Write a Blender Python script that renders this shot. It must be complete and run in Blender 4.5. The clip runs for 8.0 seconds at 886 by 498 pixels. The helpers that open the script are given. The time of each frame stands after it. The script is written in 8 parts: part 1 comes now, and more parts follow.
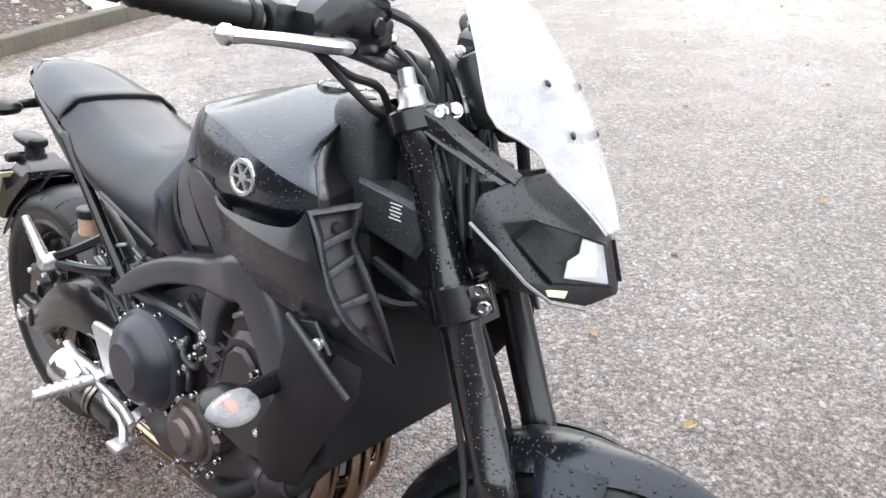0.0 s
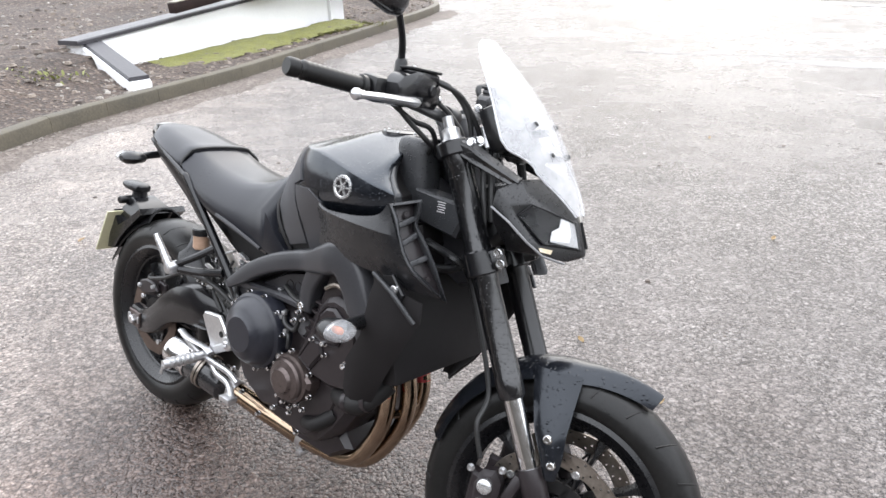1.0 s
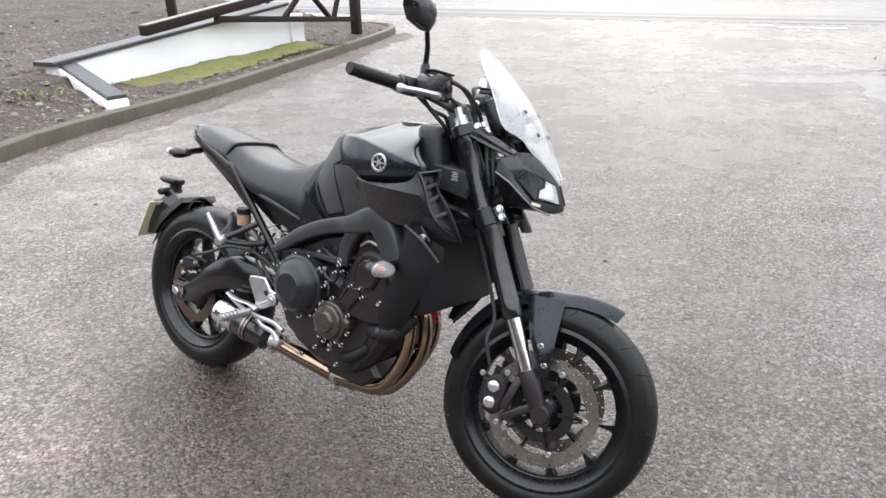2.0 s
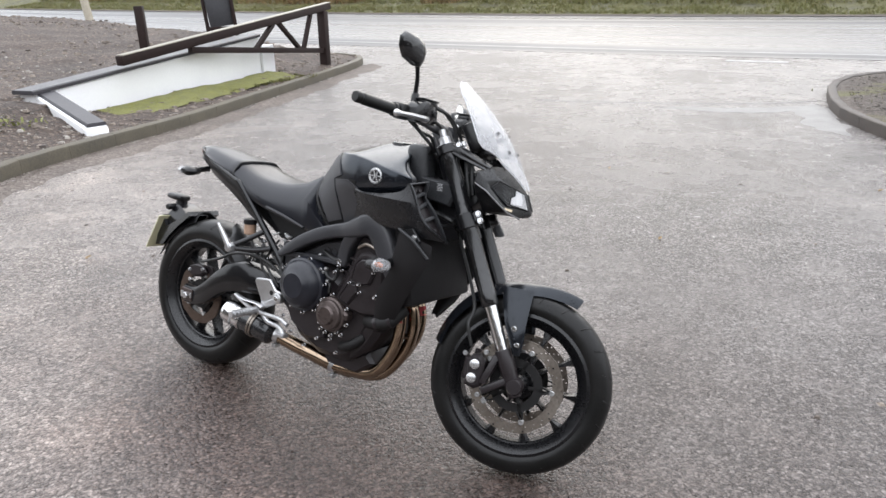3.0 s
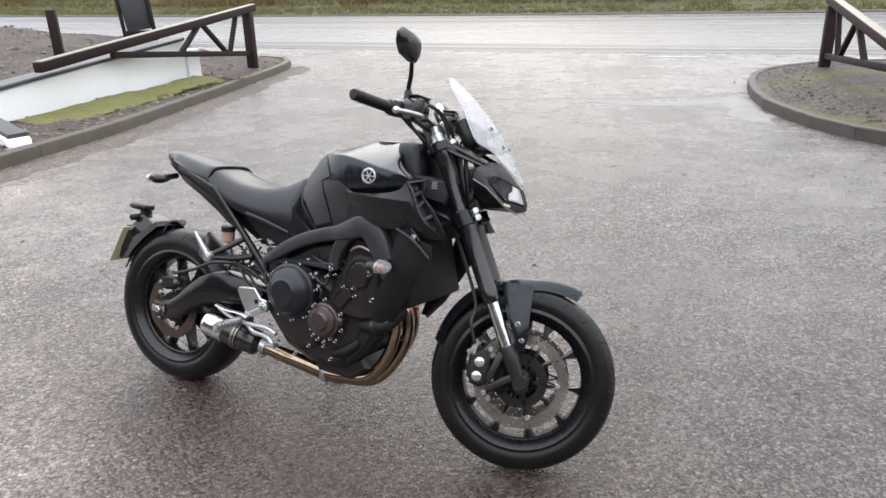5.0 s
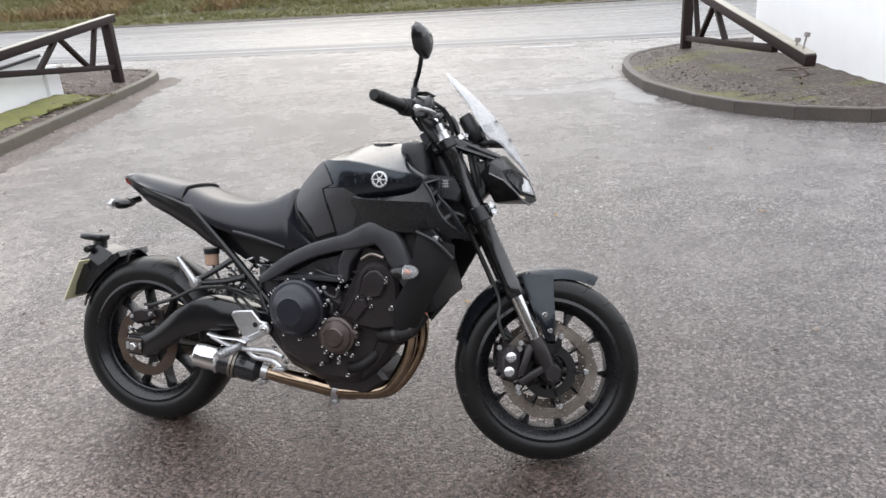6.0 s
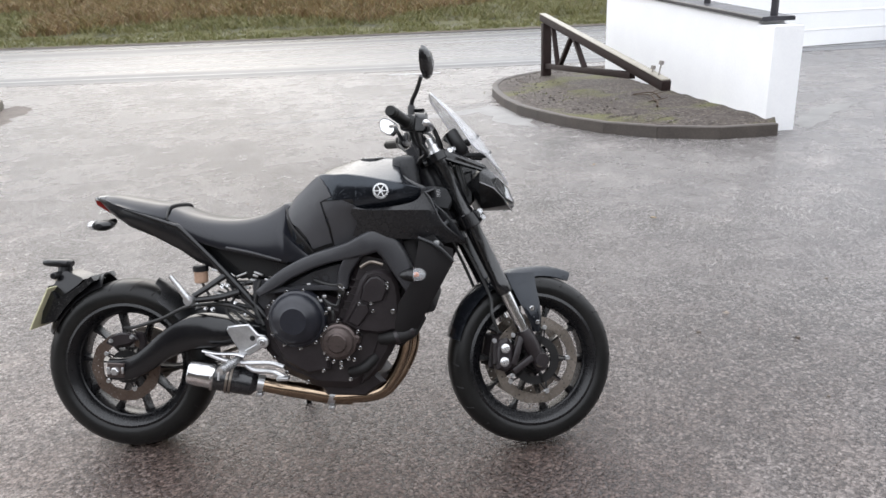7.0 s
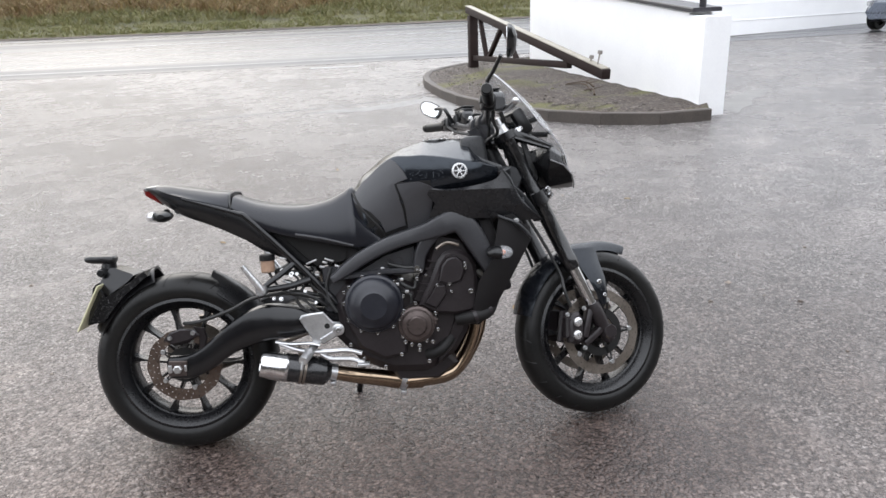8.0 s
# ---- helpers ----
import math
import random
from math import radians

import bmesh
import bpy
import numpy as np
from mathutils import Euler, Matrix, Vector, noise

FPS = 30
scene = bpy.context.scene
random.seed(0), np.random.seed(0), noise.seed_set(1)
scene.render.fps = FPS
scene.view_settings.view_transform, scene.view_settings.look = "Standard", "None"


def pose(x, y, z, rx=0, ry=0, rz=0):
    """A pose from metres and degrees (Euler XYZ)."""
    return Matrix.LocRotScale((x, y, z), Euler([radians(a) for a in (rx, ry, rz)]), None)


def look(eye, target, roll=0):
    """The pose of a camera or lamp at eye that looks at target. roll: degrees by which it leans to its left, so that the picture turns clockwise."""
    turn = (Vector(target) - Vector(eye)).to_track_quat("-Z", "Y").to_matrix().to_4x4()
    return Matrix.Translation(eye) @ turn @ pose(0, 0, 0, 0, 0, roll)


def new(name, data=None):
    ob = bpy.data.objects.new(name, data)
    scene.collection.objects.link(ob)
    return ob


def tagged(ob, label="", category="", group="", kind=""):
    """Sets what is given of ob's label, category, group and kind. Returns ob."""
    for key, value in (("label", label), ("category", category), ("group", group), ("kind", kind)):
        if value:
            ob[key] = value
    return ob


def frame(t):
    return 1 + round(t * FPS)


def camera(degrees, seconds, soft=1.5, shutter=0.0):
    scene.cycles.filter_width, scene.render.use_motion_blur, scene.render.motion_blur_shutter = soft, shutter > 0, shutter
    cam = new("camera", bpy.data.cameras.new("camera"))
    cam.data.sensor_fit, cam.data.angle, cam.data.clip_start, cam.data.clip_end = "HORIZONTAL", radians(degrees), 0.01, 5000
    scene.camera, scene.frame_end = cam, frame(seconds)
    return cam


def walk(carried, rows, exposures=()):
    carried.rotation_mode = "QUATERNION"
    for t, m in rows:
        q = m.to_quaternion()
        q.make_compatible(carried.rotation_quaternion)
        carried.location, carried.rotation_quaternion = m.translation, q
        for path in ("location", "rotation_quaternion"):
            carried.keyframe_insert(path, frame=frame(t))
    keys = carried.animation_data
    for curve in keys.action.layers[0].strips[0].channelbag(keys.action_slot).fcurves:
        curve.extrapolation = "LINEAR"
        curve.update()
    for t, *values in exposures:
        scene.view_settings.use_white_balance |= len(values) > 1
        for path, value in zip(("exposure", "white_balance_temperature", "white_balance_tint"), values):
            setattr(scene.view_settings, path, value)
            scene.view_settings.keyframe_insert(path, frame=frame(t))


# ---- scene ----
cam = camera(63.7, 8.0, soft=1.5)
METRES, EYE, TILT, LEAN, TURN = 3.195, 1.298, 0.0, 0.0, 0.0
ROWS = [
    (0.0, 0.0, 0.0, 0.0, -0.63, -29.61, 1.11),
    (0.5, -0.0056, -0.0828, 0.0145, -1.09, -25.46, 1.95),
    (1.0, -0.0232, -0.1653, 0.0278, -1.32, -23.72, 1.67),
    (1.5, -0.0544, -0.242, 0.0314, -3.41, -23.13, 1.52),
    (3.0, -0.1117, -0.4201, 0.0534, -8.24, -19.92, 0.85),
    (3.5, -0.1279, -0.4406, 0.0526, -10.1, -19.41, 0.45),
    (4.0, -0.1325, -0.4396, 0.0518, -10.99, -18.79, -0.16),
    (4.5, -0.1424, -0.428, 0.0497, -11.73, -19.28, -0.08),
    (6.0, -0.301, -0.337, 0.0489, -25.97, -20.44, 3.43),
    (6.5, -0.3712, -0.3305, 0.0512, -32.74, -19.41, 2.38),
    (7.0, -0.4494, -0.3165, 0.0544, -37.77, -18.91, 2.34),
    (7.5, -0.5165, -0.2594, 0.0498, -41.19, -19.23, 3.49),
    (8.0, -0.5877, -0.2062, 0.0473, -45.84, -19.6, 2.12),
]
walk(cam, [(t, pose(0, 0, EYE, TILT, LEAN, TURN) @ pose(METRES * x, METRES * y, METRES * z, 90 + pitch, roll, yaw)) for t, x, y, z, yaw, pitch, roll in ROWS],
     [(0.0, 1.22), (0.5, 1.12), (1.0, 1.02), (1.5, 0.88), (3.0, 0.55), (4.5, 0.49), (6.0, 0.49), (8.0, 0.53)])

# ---- world, sun, exposure ----
world = bpy.data.worlds.new("overcast_sky")
world.use_nodes = True
scene.world = world
wn, wl = world.node_tree.nodes, world.node_tree.links
sky = wn.new("ShaderNodeTexSky")
sky.sky_type = "NISHITA"
sky.sun_disc = False
sky.sun_elevation, sky.sun_rotation = radians(30), radians(20)
sky.air_density, sky.dust_density, sky.ozone_density = 1.0, 3.0, 1.0
cloud = wn.new("ShaderNodeMixRGB")
cloud.inputs[0].default_value = 0.86
wl.new(sky.outputs[0], cloud.inputs[1])
wtc, wsep, wramp = wn.new("ShaderNodeTexCoord"), wn.new("ShaderNodeSeparateXYZ"), wn.new("ShaderNodeValToRGB")
wramp.color_ramp.elements[0].color, wramp.color_ramp.elements[1].color = (8.0, 8.2, 8.5, 1), (14.2, 14.7, 15.8, 1)
wl.new(wtc.outputs["Generated"], wsep.inputs[0])
wl.new(wsep.outputs[2], wramp.inputs[0])
wl.new(wramp.outputs[0], cloud.inputs[2])
wl.new(cloud.outputs[0], wn["Background"].inputs[0])
wn["Background"].inputs[1].default_value = 0.15

sun = new("sun", bpy.data.lights.new("sun", "SUN"))
sun.data.energy, sun.data.angle, sun.data.color = 0.4, radians(45), (1.0, 0.96, 0.9)
sun.matrix_world = look((5.5, 15, 10.5), (0, 0, 0))

# ---- materials ----


def material(name):
    m = bpy.data.materials.new(name)
    m.use_nodes = True
    nt = m.node_tree
    return m, nt.nodes, nt.links, nt.nodes["Principled BSDF"]


def coords(n, l, scale=(1, 1, 1), kind="Object"):
    tc = n.new("ShaderNodeTexCoord")
    mp = n.new("ShaderNodeMapping")
    mp.inputs["Scale"].default_value = scale
    l.new(tc.outputs[kind], mp.inputs[0])
    return mp.outputs[0]


def noise_tex(n, l, vec, scale, detail=4.0, rough=0.55):
    t = n.new("ShaderNodeTexNoise")
    t.inputs["Scale"].default_value, t.inputs["Detail"].default_value, t.inputs["Roughness"].default_value = scale, detail, rough
    l.new(vec, t.inputs["Vector"])
    return t.outputs["Fac"]


def ramp(n, l, fac, stops):
    r = n.new("ShaderNodeValToRGB")
    els = r.color_ramp.elements
    while len(els) < len(stops):
        els.new(0.5)
    for e, (p, c) in zip(els, stops):
        e.position = p
        e.color = (*c, 1) if len(c) == 3 else c
    l.new(fac, r.inputs[0])
    return r.outputs[0]


def grey(v):
    return (v, v, v)


def bump(n, l, bsdf, height, strength=0.3, distance=0.01):
    b = n.new("ShaderNodeBump")
    b.inputs["Strength"].default_value, b.inputs["Distance"].default_value = strength, distance
    l.new(height, b.inputs["Height"])
    l.new(b.outputs[0], bsdf.inputs["Normal"])
    return b


def mix(n, l, fac, a, b, kind="MIX"):
    m = n.new("ShaderNodeMixRGB")
    m.blend_type = kind
    for i, v in ((0, fac), (1, a), (2, b)):
        if hasattr(v, "links"):
            l.new(v, m.inputs[i])
        elif i == 0:
            m.inputs[0].default_value = v
        else:
            m.inputs[i].default_value = (*v, 1)
    return m.outputs[0]


def surface(name, lo, hi, scale, rough=(0.4, 0.6), metal=0.0, relief=0.15, fine=8.0, coat=0.0, spec=0.5, depth=0.002, tint=None):
    """A surface whose colour and roughness wander between two values at two scales."""
    m, n, l, b = material(name)
    v = coords(n, l)
    big, small = noise_tex(n, l, v, scale), noise_tex(n, l, v, scale * fine, 6)
    both = mix(n, l, 0.5, big, small)
    l.new(ramp(n, l, both, [(0.3, lo), (0.7, hi)]), b.inputs["Base Color"])
    l.new(ramp(n, l, both, [(0.3, grey(rough[0])), (0.7, grey(rough[1]))]), b.inputs["Roughness"])
    b.inputs["Metallic"].default_value = metal
    b.inputs["Coat Weight"].default_value = coat
    b.inputs["Coat Roughness"].default_value = 0.08
    b.inputs["Specular IOR Level"].default_value = spec
    if tint:
        b.inputs["Specular Tint"].default_value = (*tint, 1)
    if relief:
        bump(n, l, b, small, relief, depth)
    return m


def droplets(m, size=150.0, amount=0.42):
    """Rain drops standing on a coated surface: small domes that change gloss and relief."""
    n, l = m.node_tree.nodes, m.node_tree.links
    b = n["Principled BSDF"]
    v = coords(n, l)
    vo = n.new("ShaderNodeTexVoronoi")
    vo.inputs["Scale"].default_value = size
    l.new(v, vo.inputs["Vector"])
    gate = n.new("ShaderNodeSeparateColor")
    l.new(vo.outputs["Color"], gate.inputs[0])
    rad = n.new("ShaderNodeMath")
    rad.operation = "MULTIPLY"
    rad.inputs[1].default_value = amount
    l.new(gate.outputs[0], rad.inputs[0])
    d = n.new("ShaderNodeMath")
    d.operation = "SUBTRACT"
    l.new(rad.outputs[0], d.inputs[0])
    l.new(vo.outputs["Distance"], d.inputs[1])
    dome = ramp(n, l, d.outputs[0], [(0.0, grey(0)), (0.12, grey(0.7)), (0.3, grey(1))])
    bump(n, l, b, dome, 0.7, 0.0016)
    old = b.inputs["Roughness"].links[0].from_socket
    l.new(mix(n, l, dome, old, grey(0.05)), b.inputs["Roughness"])
    return m


def maths(n, l, op, a, b=0.0, c=0.0):
    m = n.new("ShaderNodeMath")
    m.operation = op
    for k, v in enumerate((a, b, c)):
        if hasattr(v, "links"):
            l.new(v, m.inputs[k])
        else:
            m.inputs[k].default_value = v
    return m.outputs[0]


def cells(n, l, v, scale):
    """Stone chips: a random tone for each, and the height of its rounded top."""
    vo = n.new("ShaderNodeTexVoronoi")
    vo.inputs["Scale"].default_value = scale
    l.new(v, vo.inputs["Vector"])
    sep = n.new("ShaderNodeSeparateColor")
    l.new(vo.outputs["Color"], sep.inputs[0])
    return sep.outputs[0], sep.outputs[1], ramp(n, l, vo.outputs["Distance"], [(0.0, grey(1)), (0.35, grey(0.8)), (0.8, grey(0.0))])


def asphalt_material():
    m, n, l, b = material("wet_chip_asphalt")
    v = coords(n, l)
    bent = n.new("ShaderNodeVectorMath")
    bent.operation = "MULTIPLY_ADD"
    bend = n.new("ShaderNodeTexNoise")
    bend.inputs["Scale"].default_value, bend.inputs["Detail"].default_value = 45, 2
    l.new(v, bend.inputs["Vector"])
    l.new(bend.outputs["Color"], bent.inputs[0])
    bent.inputs[1].default_value = (0.012, 0.012, 0.012)
    l.new(v, bent.inputs[2])
    tone1, wide1, top1 = cells(n, l, bent.outputs[0], 76)
    tone2, wide2, top2 = cells(n, l, bent.outputs[0], 150)
    grain = mix(n, l, 0.45, tone1, tone2)
    chips = ramp(n, l, grain, [(0.0, (0.030, 0.026, 0.0245)), (0.35, (0.080, 0.0715, 0.068)), (0.65, (0.142, 0.131, 0.126)), (0.85, (0.200, 0.188, 0.181)), (1.0, (0.29, 0.277, 0.268))])
    # dark binder shows between the chips
    chips = mix(n, l, 1.0, chips, ramp(n, l, mix(n, l, 0.4, top1, top2), [(0.1, grey(0.5)), (0.55, grey(1.0))]), "MULTIPLY")
    axes = n.new("ShaderNodeSeparateXYZ")
    l.new(v, axes.inputs[0])
    big = noise_tex(n, l, v, 0.55, 5)
    mid = noise_tex(n, l, v, 3.2, 6, 0.62)
    patch = mix(n, l, 0.5, big, mid)
    tone = ramp(n, l, patch, [(0.3, grey(0.72)), (0.7, grey(1.25))])
    # paler along the sides, darker in the middle of the yard
    side = maths(n, l, "MULTIPLY", maths(n, l, "ABSOLUTE", maths(n, l, "SUBTRACT", axes.outputs[0], 1.1)), 0.15)
    reach = maths(n, l, "ADD", side, noise_tex(n, l, v, 0.35, 5, 0.6))
    tone = mix(n, l, 1.0, tone, ramp(n, l, reach, [(0.45, (1.07, 1.025, 1.01)), (1.1, (1.60, 1.60, 1.60))]), "MULTIPLY")
    # lighter and browner towards the soil bank
    bank = ramp(n, l, maths(n, l, "MULTIPLY_ADD", axes.outputs[0], -0.3, maths(n, l, "MULTIPLY", mid, 0.5)), [(0.42, grey(1)), (0.95, (1.36, 1.28, 1.20))])
    tone = mix(n, l, 1.0, tone, bank, "MULTIPLY")
    # pale grit dragged into mottles and curved tyre trails
    grit = ramp(n, l, noise_tex(n, l, v, 1.7, 7, 0.65), [(0.50, grey(1.0)), (0.66, (1.45, 1.44, 1.42))])
    share = ramp(n, l, reach, [(0.5, grey(0.2)), (0.95, grey(1.0))])
    tone = mix(n, l, share, tone, mix(n, l, 1.0, tone, grit, "MULTIPLY"))
    # the motorcycle's dark brown reflection painted into the colour, over a smooth water film
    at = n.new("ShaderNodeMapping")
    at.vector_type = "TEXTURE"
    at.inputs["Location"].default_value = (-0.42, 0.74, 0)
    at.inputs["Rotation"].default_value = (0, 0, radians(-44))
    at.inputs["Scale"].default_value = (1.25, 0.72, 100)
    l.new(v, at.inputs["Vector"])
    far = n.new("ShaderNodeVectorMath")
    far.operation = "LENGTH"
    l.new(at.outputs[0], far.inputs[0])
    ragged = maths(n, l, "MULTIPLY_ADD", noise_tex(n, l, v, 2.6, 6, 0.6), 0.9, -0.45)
    reflection_film = ramp(n, l, maths(n, l, "ADD", far.outputs["Value"], ragged), [(0.62, grey(1)), (1.12, grey(0))])
    # wider, fainter ring of the same painted darkening on the wet ground
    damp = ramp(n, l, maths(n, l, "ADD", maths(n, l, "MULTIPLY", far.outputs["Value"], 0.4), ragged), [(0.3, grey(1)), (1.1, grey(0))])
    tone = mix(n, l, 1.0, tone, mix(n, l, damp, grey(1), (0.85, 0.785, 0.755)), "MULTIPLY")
    tone = mix(n, l, 1.0, tone, mix(n, l, reflection_film, grey(1), (0.60, 0.52, 0.49)), "MULTIPLY")
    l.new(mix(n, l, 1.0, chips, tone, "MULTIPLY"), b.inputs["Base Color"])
    wet = ramp(n, l, patch, [(0.32, grey(0.16)), (0.5, grey(0.26)), (0.68, grey(0.4))])
    l.new(mix(n, l, reflection_film, wet, grey(0.15)), b.inputs["Roughness"])
    b.inputs["Specular IOR Level"].default_value = 0.5
    h = mix(n, l, 0.35, mix(n, l, 1.0, top1, ramp(n, l, wide1, [(0, grey(0.45)), (1, grey(1))]), "MULTIPLY"), mix(n, l, 1.0, top2, ramp(n, l, wide2, [(0, grey(0.4)), (1, grey(1))]), "MULTIPLY"))
    h = mix(n, l, 1.0, h, mix(n, l, reflection_film, grey(1), grey(0.62)), "MULTIPLY")
    bump(n, l, b, h, 1.0, 0.0105)
    return m


def soil_material(name, cols, green=0.0):
    m, n, l, b = material(name)
    v = coords(n, l)
    vo = n.new("ShaderNodeTexVoronoi")
    vo.inputs["Scale"].default_value = 38
    l.new(v, vo.inputs["Vector"])
    sep = n.new("ShaderNodeSeparateColor")
    l.new(vo.outputs["Color"], sep.inputs[0])
    base = ramp(n, l, sep.outputs[0], [(0.0, cols[0]), (0.5, cols[1]), (0.9, cols[2]), (1.0, cols[3])])
    big = noise_tex(n, l, v, 1.1, 6)
    if green:
        g = ramp(n, l, big, [(0.52 - green * 0.2, grey(0)), (0.62 - green * 0.2, grey(1))])
        fine = noise_tex(n, l, v, 60, 4)
        moss = ramp(n, l, fine, [(0.3, (0.045, 0.042, 0.012)), (0.7, (0.115, 0.11, 0.03))])
        base = mix(n, l, g, base, moss)
    l.new(mix(n, l, 1.0, base, ramp(n, l, big, [(0.3, grey(0.7)), (0.7, grey(1.2))]), "MULTIPLY"), b.inputs["Base Color"])
    b.inputs["Roughness"].default_value = 0.72
    bump(n, l, b, mix(n, l, 0.5, vo.outputs["Distance"], noise_tex(n, l, v, 45, 6)), 0.9, 0.03)
    return m


ASPHALT = asphalt_material()
SOIL = soil_material("gravelly_soil", [(0.022, 0.0135, 0.010), (0.050, 0.032, 0.023), (0.088, 0.060, 0.044), (0.19, 0.15, 0.12)])
GRASSY = soil_material("mossy_soil", [(0.03, 0.021, 0.016), (0.062, 0.045, 0.035), (0.10, 0.078, 0.062), (0.2, 0.17, 0.15)], 0.12)
VERGE = soil_material("verge_earth", [(0.03, 0.028, 0.012), (0.06, 0.06, 0.02), (0.1, 0.09, 0.035), (0.14, 0.12, 0.06)], 0.6)
# kerb concrete darkened in its colour for the shaded face of the right kerb
KERB_SHADED = surface("weathered_kerb_shaded", (0.038, 0.031, 0.027), (0.098, 0.082, 0.07), 3.5, (0.5, 0.75), relief=0.5, fine=14, depth=0.006)
WHITEWASH = surface("white_masonry_paint", (0.86, 0.86, 0.87), (0.93, 0.93, 0.93), 2.2, (0.55, 0.75), relief=0.25, fine=16, depth=0.004)
SLATE = surface("dark_slate_coping", (0.018, 0.017, 0.02), (0.05, 0.048, 0.055), 4, (0.3, 0.5), relief=0.25, fine=12, depth=0.003)
TIMBER = surface("dark_stained_timber", (0.012, 0.007, 0.0065), (0.03, 0.018, 0.016), 6, (0.55, 0.75), spec=0.2, relief=0.5, fine=9, depth=0.004)
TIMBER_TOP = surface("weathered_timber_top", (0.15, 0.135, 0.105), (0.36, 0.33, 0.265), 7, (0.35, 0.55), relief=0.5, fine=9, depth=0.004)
ROADPAINT = surface("worn_white_road_paint", (0.12, 0.12, 0.122), (0.6, 0.6, 0.6), 2.2, (0.4, 0.6), relief=0.4, fine=26, depth=0.003)


def road_material():
    """Wet road: dark wheel tracks and shining bands that run along it."""
    m, n, l, b = material("wet_road_asphalt")
    turn = n.new("ShaderNodeMapping")
    turn.inputs["Rotation"].default_value = (0, 0, radians(36))
    turn.inputs["Scale"].default_value = (1, 1, 1)
    l.new(coords(n, l), turn.inputs["Vector"])
    long_ = n.new("ShaderNodeVectorMath")
    long_.operation = "MULTIPLY"
    long_.inputs[1].default_value = (0.03, 0.55, 1)
    l.new(turn.outputs[0], long_.inputs[0])
    band = noise_tex(n, l, long_.outputs[0], 1.0, 3)
    grain = noise_tex(n, l, coords(n, l), 30, 5)
    both = mix(n, l, 0.25, band, grain)
    l.new(ramp(n, l, both, [(0.35, (0.045, 0.046, 0.052)), (0.65, (0.075, 0.075, 0.082))]), b.inputs["Base Color"])
    l.new(ramp(n, l, band, [(0.36, grey(0.36)), (0.62, grey(0.22))]), b.inputs["Roughness"])
    l.new(ramp(n, l, band, [(0.34, grey(0.10)), (0.64, grey(0.42))]), b.inputs["Specular IOR Level"])
    bump(n, l, b, mix(n, l, 0.5, grain, noise_tex(n, l, coords(n, l), 75, 3)), 0.5, 0.006)
    return m


ROADWET = road_material()
STONE = surface("loose_stone", (0.1, 0.085, 0.075), (0.36, 0.33, 0.3), 14, (0.6, 0.8), relief=0.4)
CONCRETE_SIGN = surface("dark_sign_board", (0.025, 0.025, 0.028), (0.05, 0.05, 0.055), 4, (0.4, 0.55), relief=0.1)
POSTWOOD = surface("pale_weathered_post", (0.3, 0.26, 0.2), (0.5, 0.45, 0.36), 9, (0.6, 0.8), relief=0.4)

GLOSS = droplets(surface("satin_graphite_tank_paint", (0.005, 0.0058, 0.008), (0.008, 0.0092, 0.012), 5, (0.14, 0.22), relief=0.0, spec=0.62, tint=(0.82, 0.90, 1.0)), 165, 0.40)
SATIN = surface("satin_black_paint", (0.004, 0.004, 0.005), (0.008, 0.008, 0.009), 6, (0.16, 0.26), relief=0.05, spec=0.5)
PLASTIC = surface("satin_black_plastic", (0.006, 0.006, 0.0065), (0.010, 0.010, 0.011), 9, (0.24, 0.36), relief=0.03, fine=30, depth=0.0006, spec=0.42)
WETPLASTIC = droplets(surface("wet_black_plastic", (0.004, 0.004, 0.0045), (0.008, 0.008, 0.009), 9, (0.13, 0.22), relief=0.0, spec=0.75), 170, 0.44)
GREYPLASTIC = droplets(surface("dark_grey_plastic", (0.022, 0.023, 0.025), (0.036, 0.037, 0.04), 9, (0.36, 0.5), relief=0.1), 170, 0.4)
ENGINE = surface("black_crankcase_enamel", (0.0135, 0.0105, 0.0115), (0.025, 0.0200, 0.0215), 12, (0.28, 0.44), relief=0.08, spec=0.42)
ENGINE_COVER = surface("black_clutch_cover_enamel", (0.010, 0.011, 0.016), (0.018, 0.019, 0.026), 12, (0.28, 0.4), relief=0.08)
BRONZE = surface("dark_bronze_cover", (0.070, 0.054, 0.050), (0.125, 0.10, 0.093), 14, (0.25, 0.4), metal=0.6, relief=0.1)
CASTFRAME = surface("dark_grey_cast_aluminium", (0.024, 0.024, 0.027), (0.040, 0.040, 0.044), 10, (0.3, 0.42), relief=0.03, fine=20, spec=0.46)
MATTBLACK = surface("matt_black_plastic", (0.008, 0.0075, 0.0075), (0.014, 0.013, 0.013), 20, (0.5, 0.65), relief=0.1, spec=0.3)
RUBBER = surface("black_tyre_rubber", (0.005, 0.005, 0.005), (0.014, 0.0135, 0.013), 9, (0.26, 0.42), relief=0.15, fine=14, spec=0.27)
WHEELBLACK = surface("black_wheel_paint", (0.005, 0.005, 0.006), (0.009, 0.009, 0.010), 10, (0.22, 0.34), relief=0.05)
SEATVINYL = surface("black_seat_vinyl", (0.007, 0.0075, 0.0105), (0.012, 0.013, 0.018), 7, (0.26, 0.36), relief=0.1, fine=60, depth=0.0006, spec=0.42)
CHROME = surface("polished_chrome", (0.62, 0.62, 0.63), (0.75, 0.75, 0.75), 12, (0.08, 0.2), metal=1.0, relief=0.0)
ALLOY = surface("brushed_alloy", (0.5, 0.5, 0.51), (0.68, 0.68, 0.68), 16, (0.25, 0.42), metal=0.9, relief=0.15)
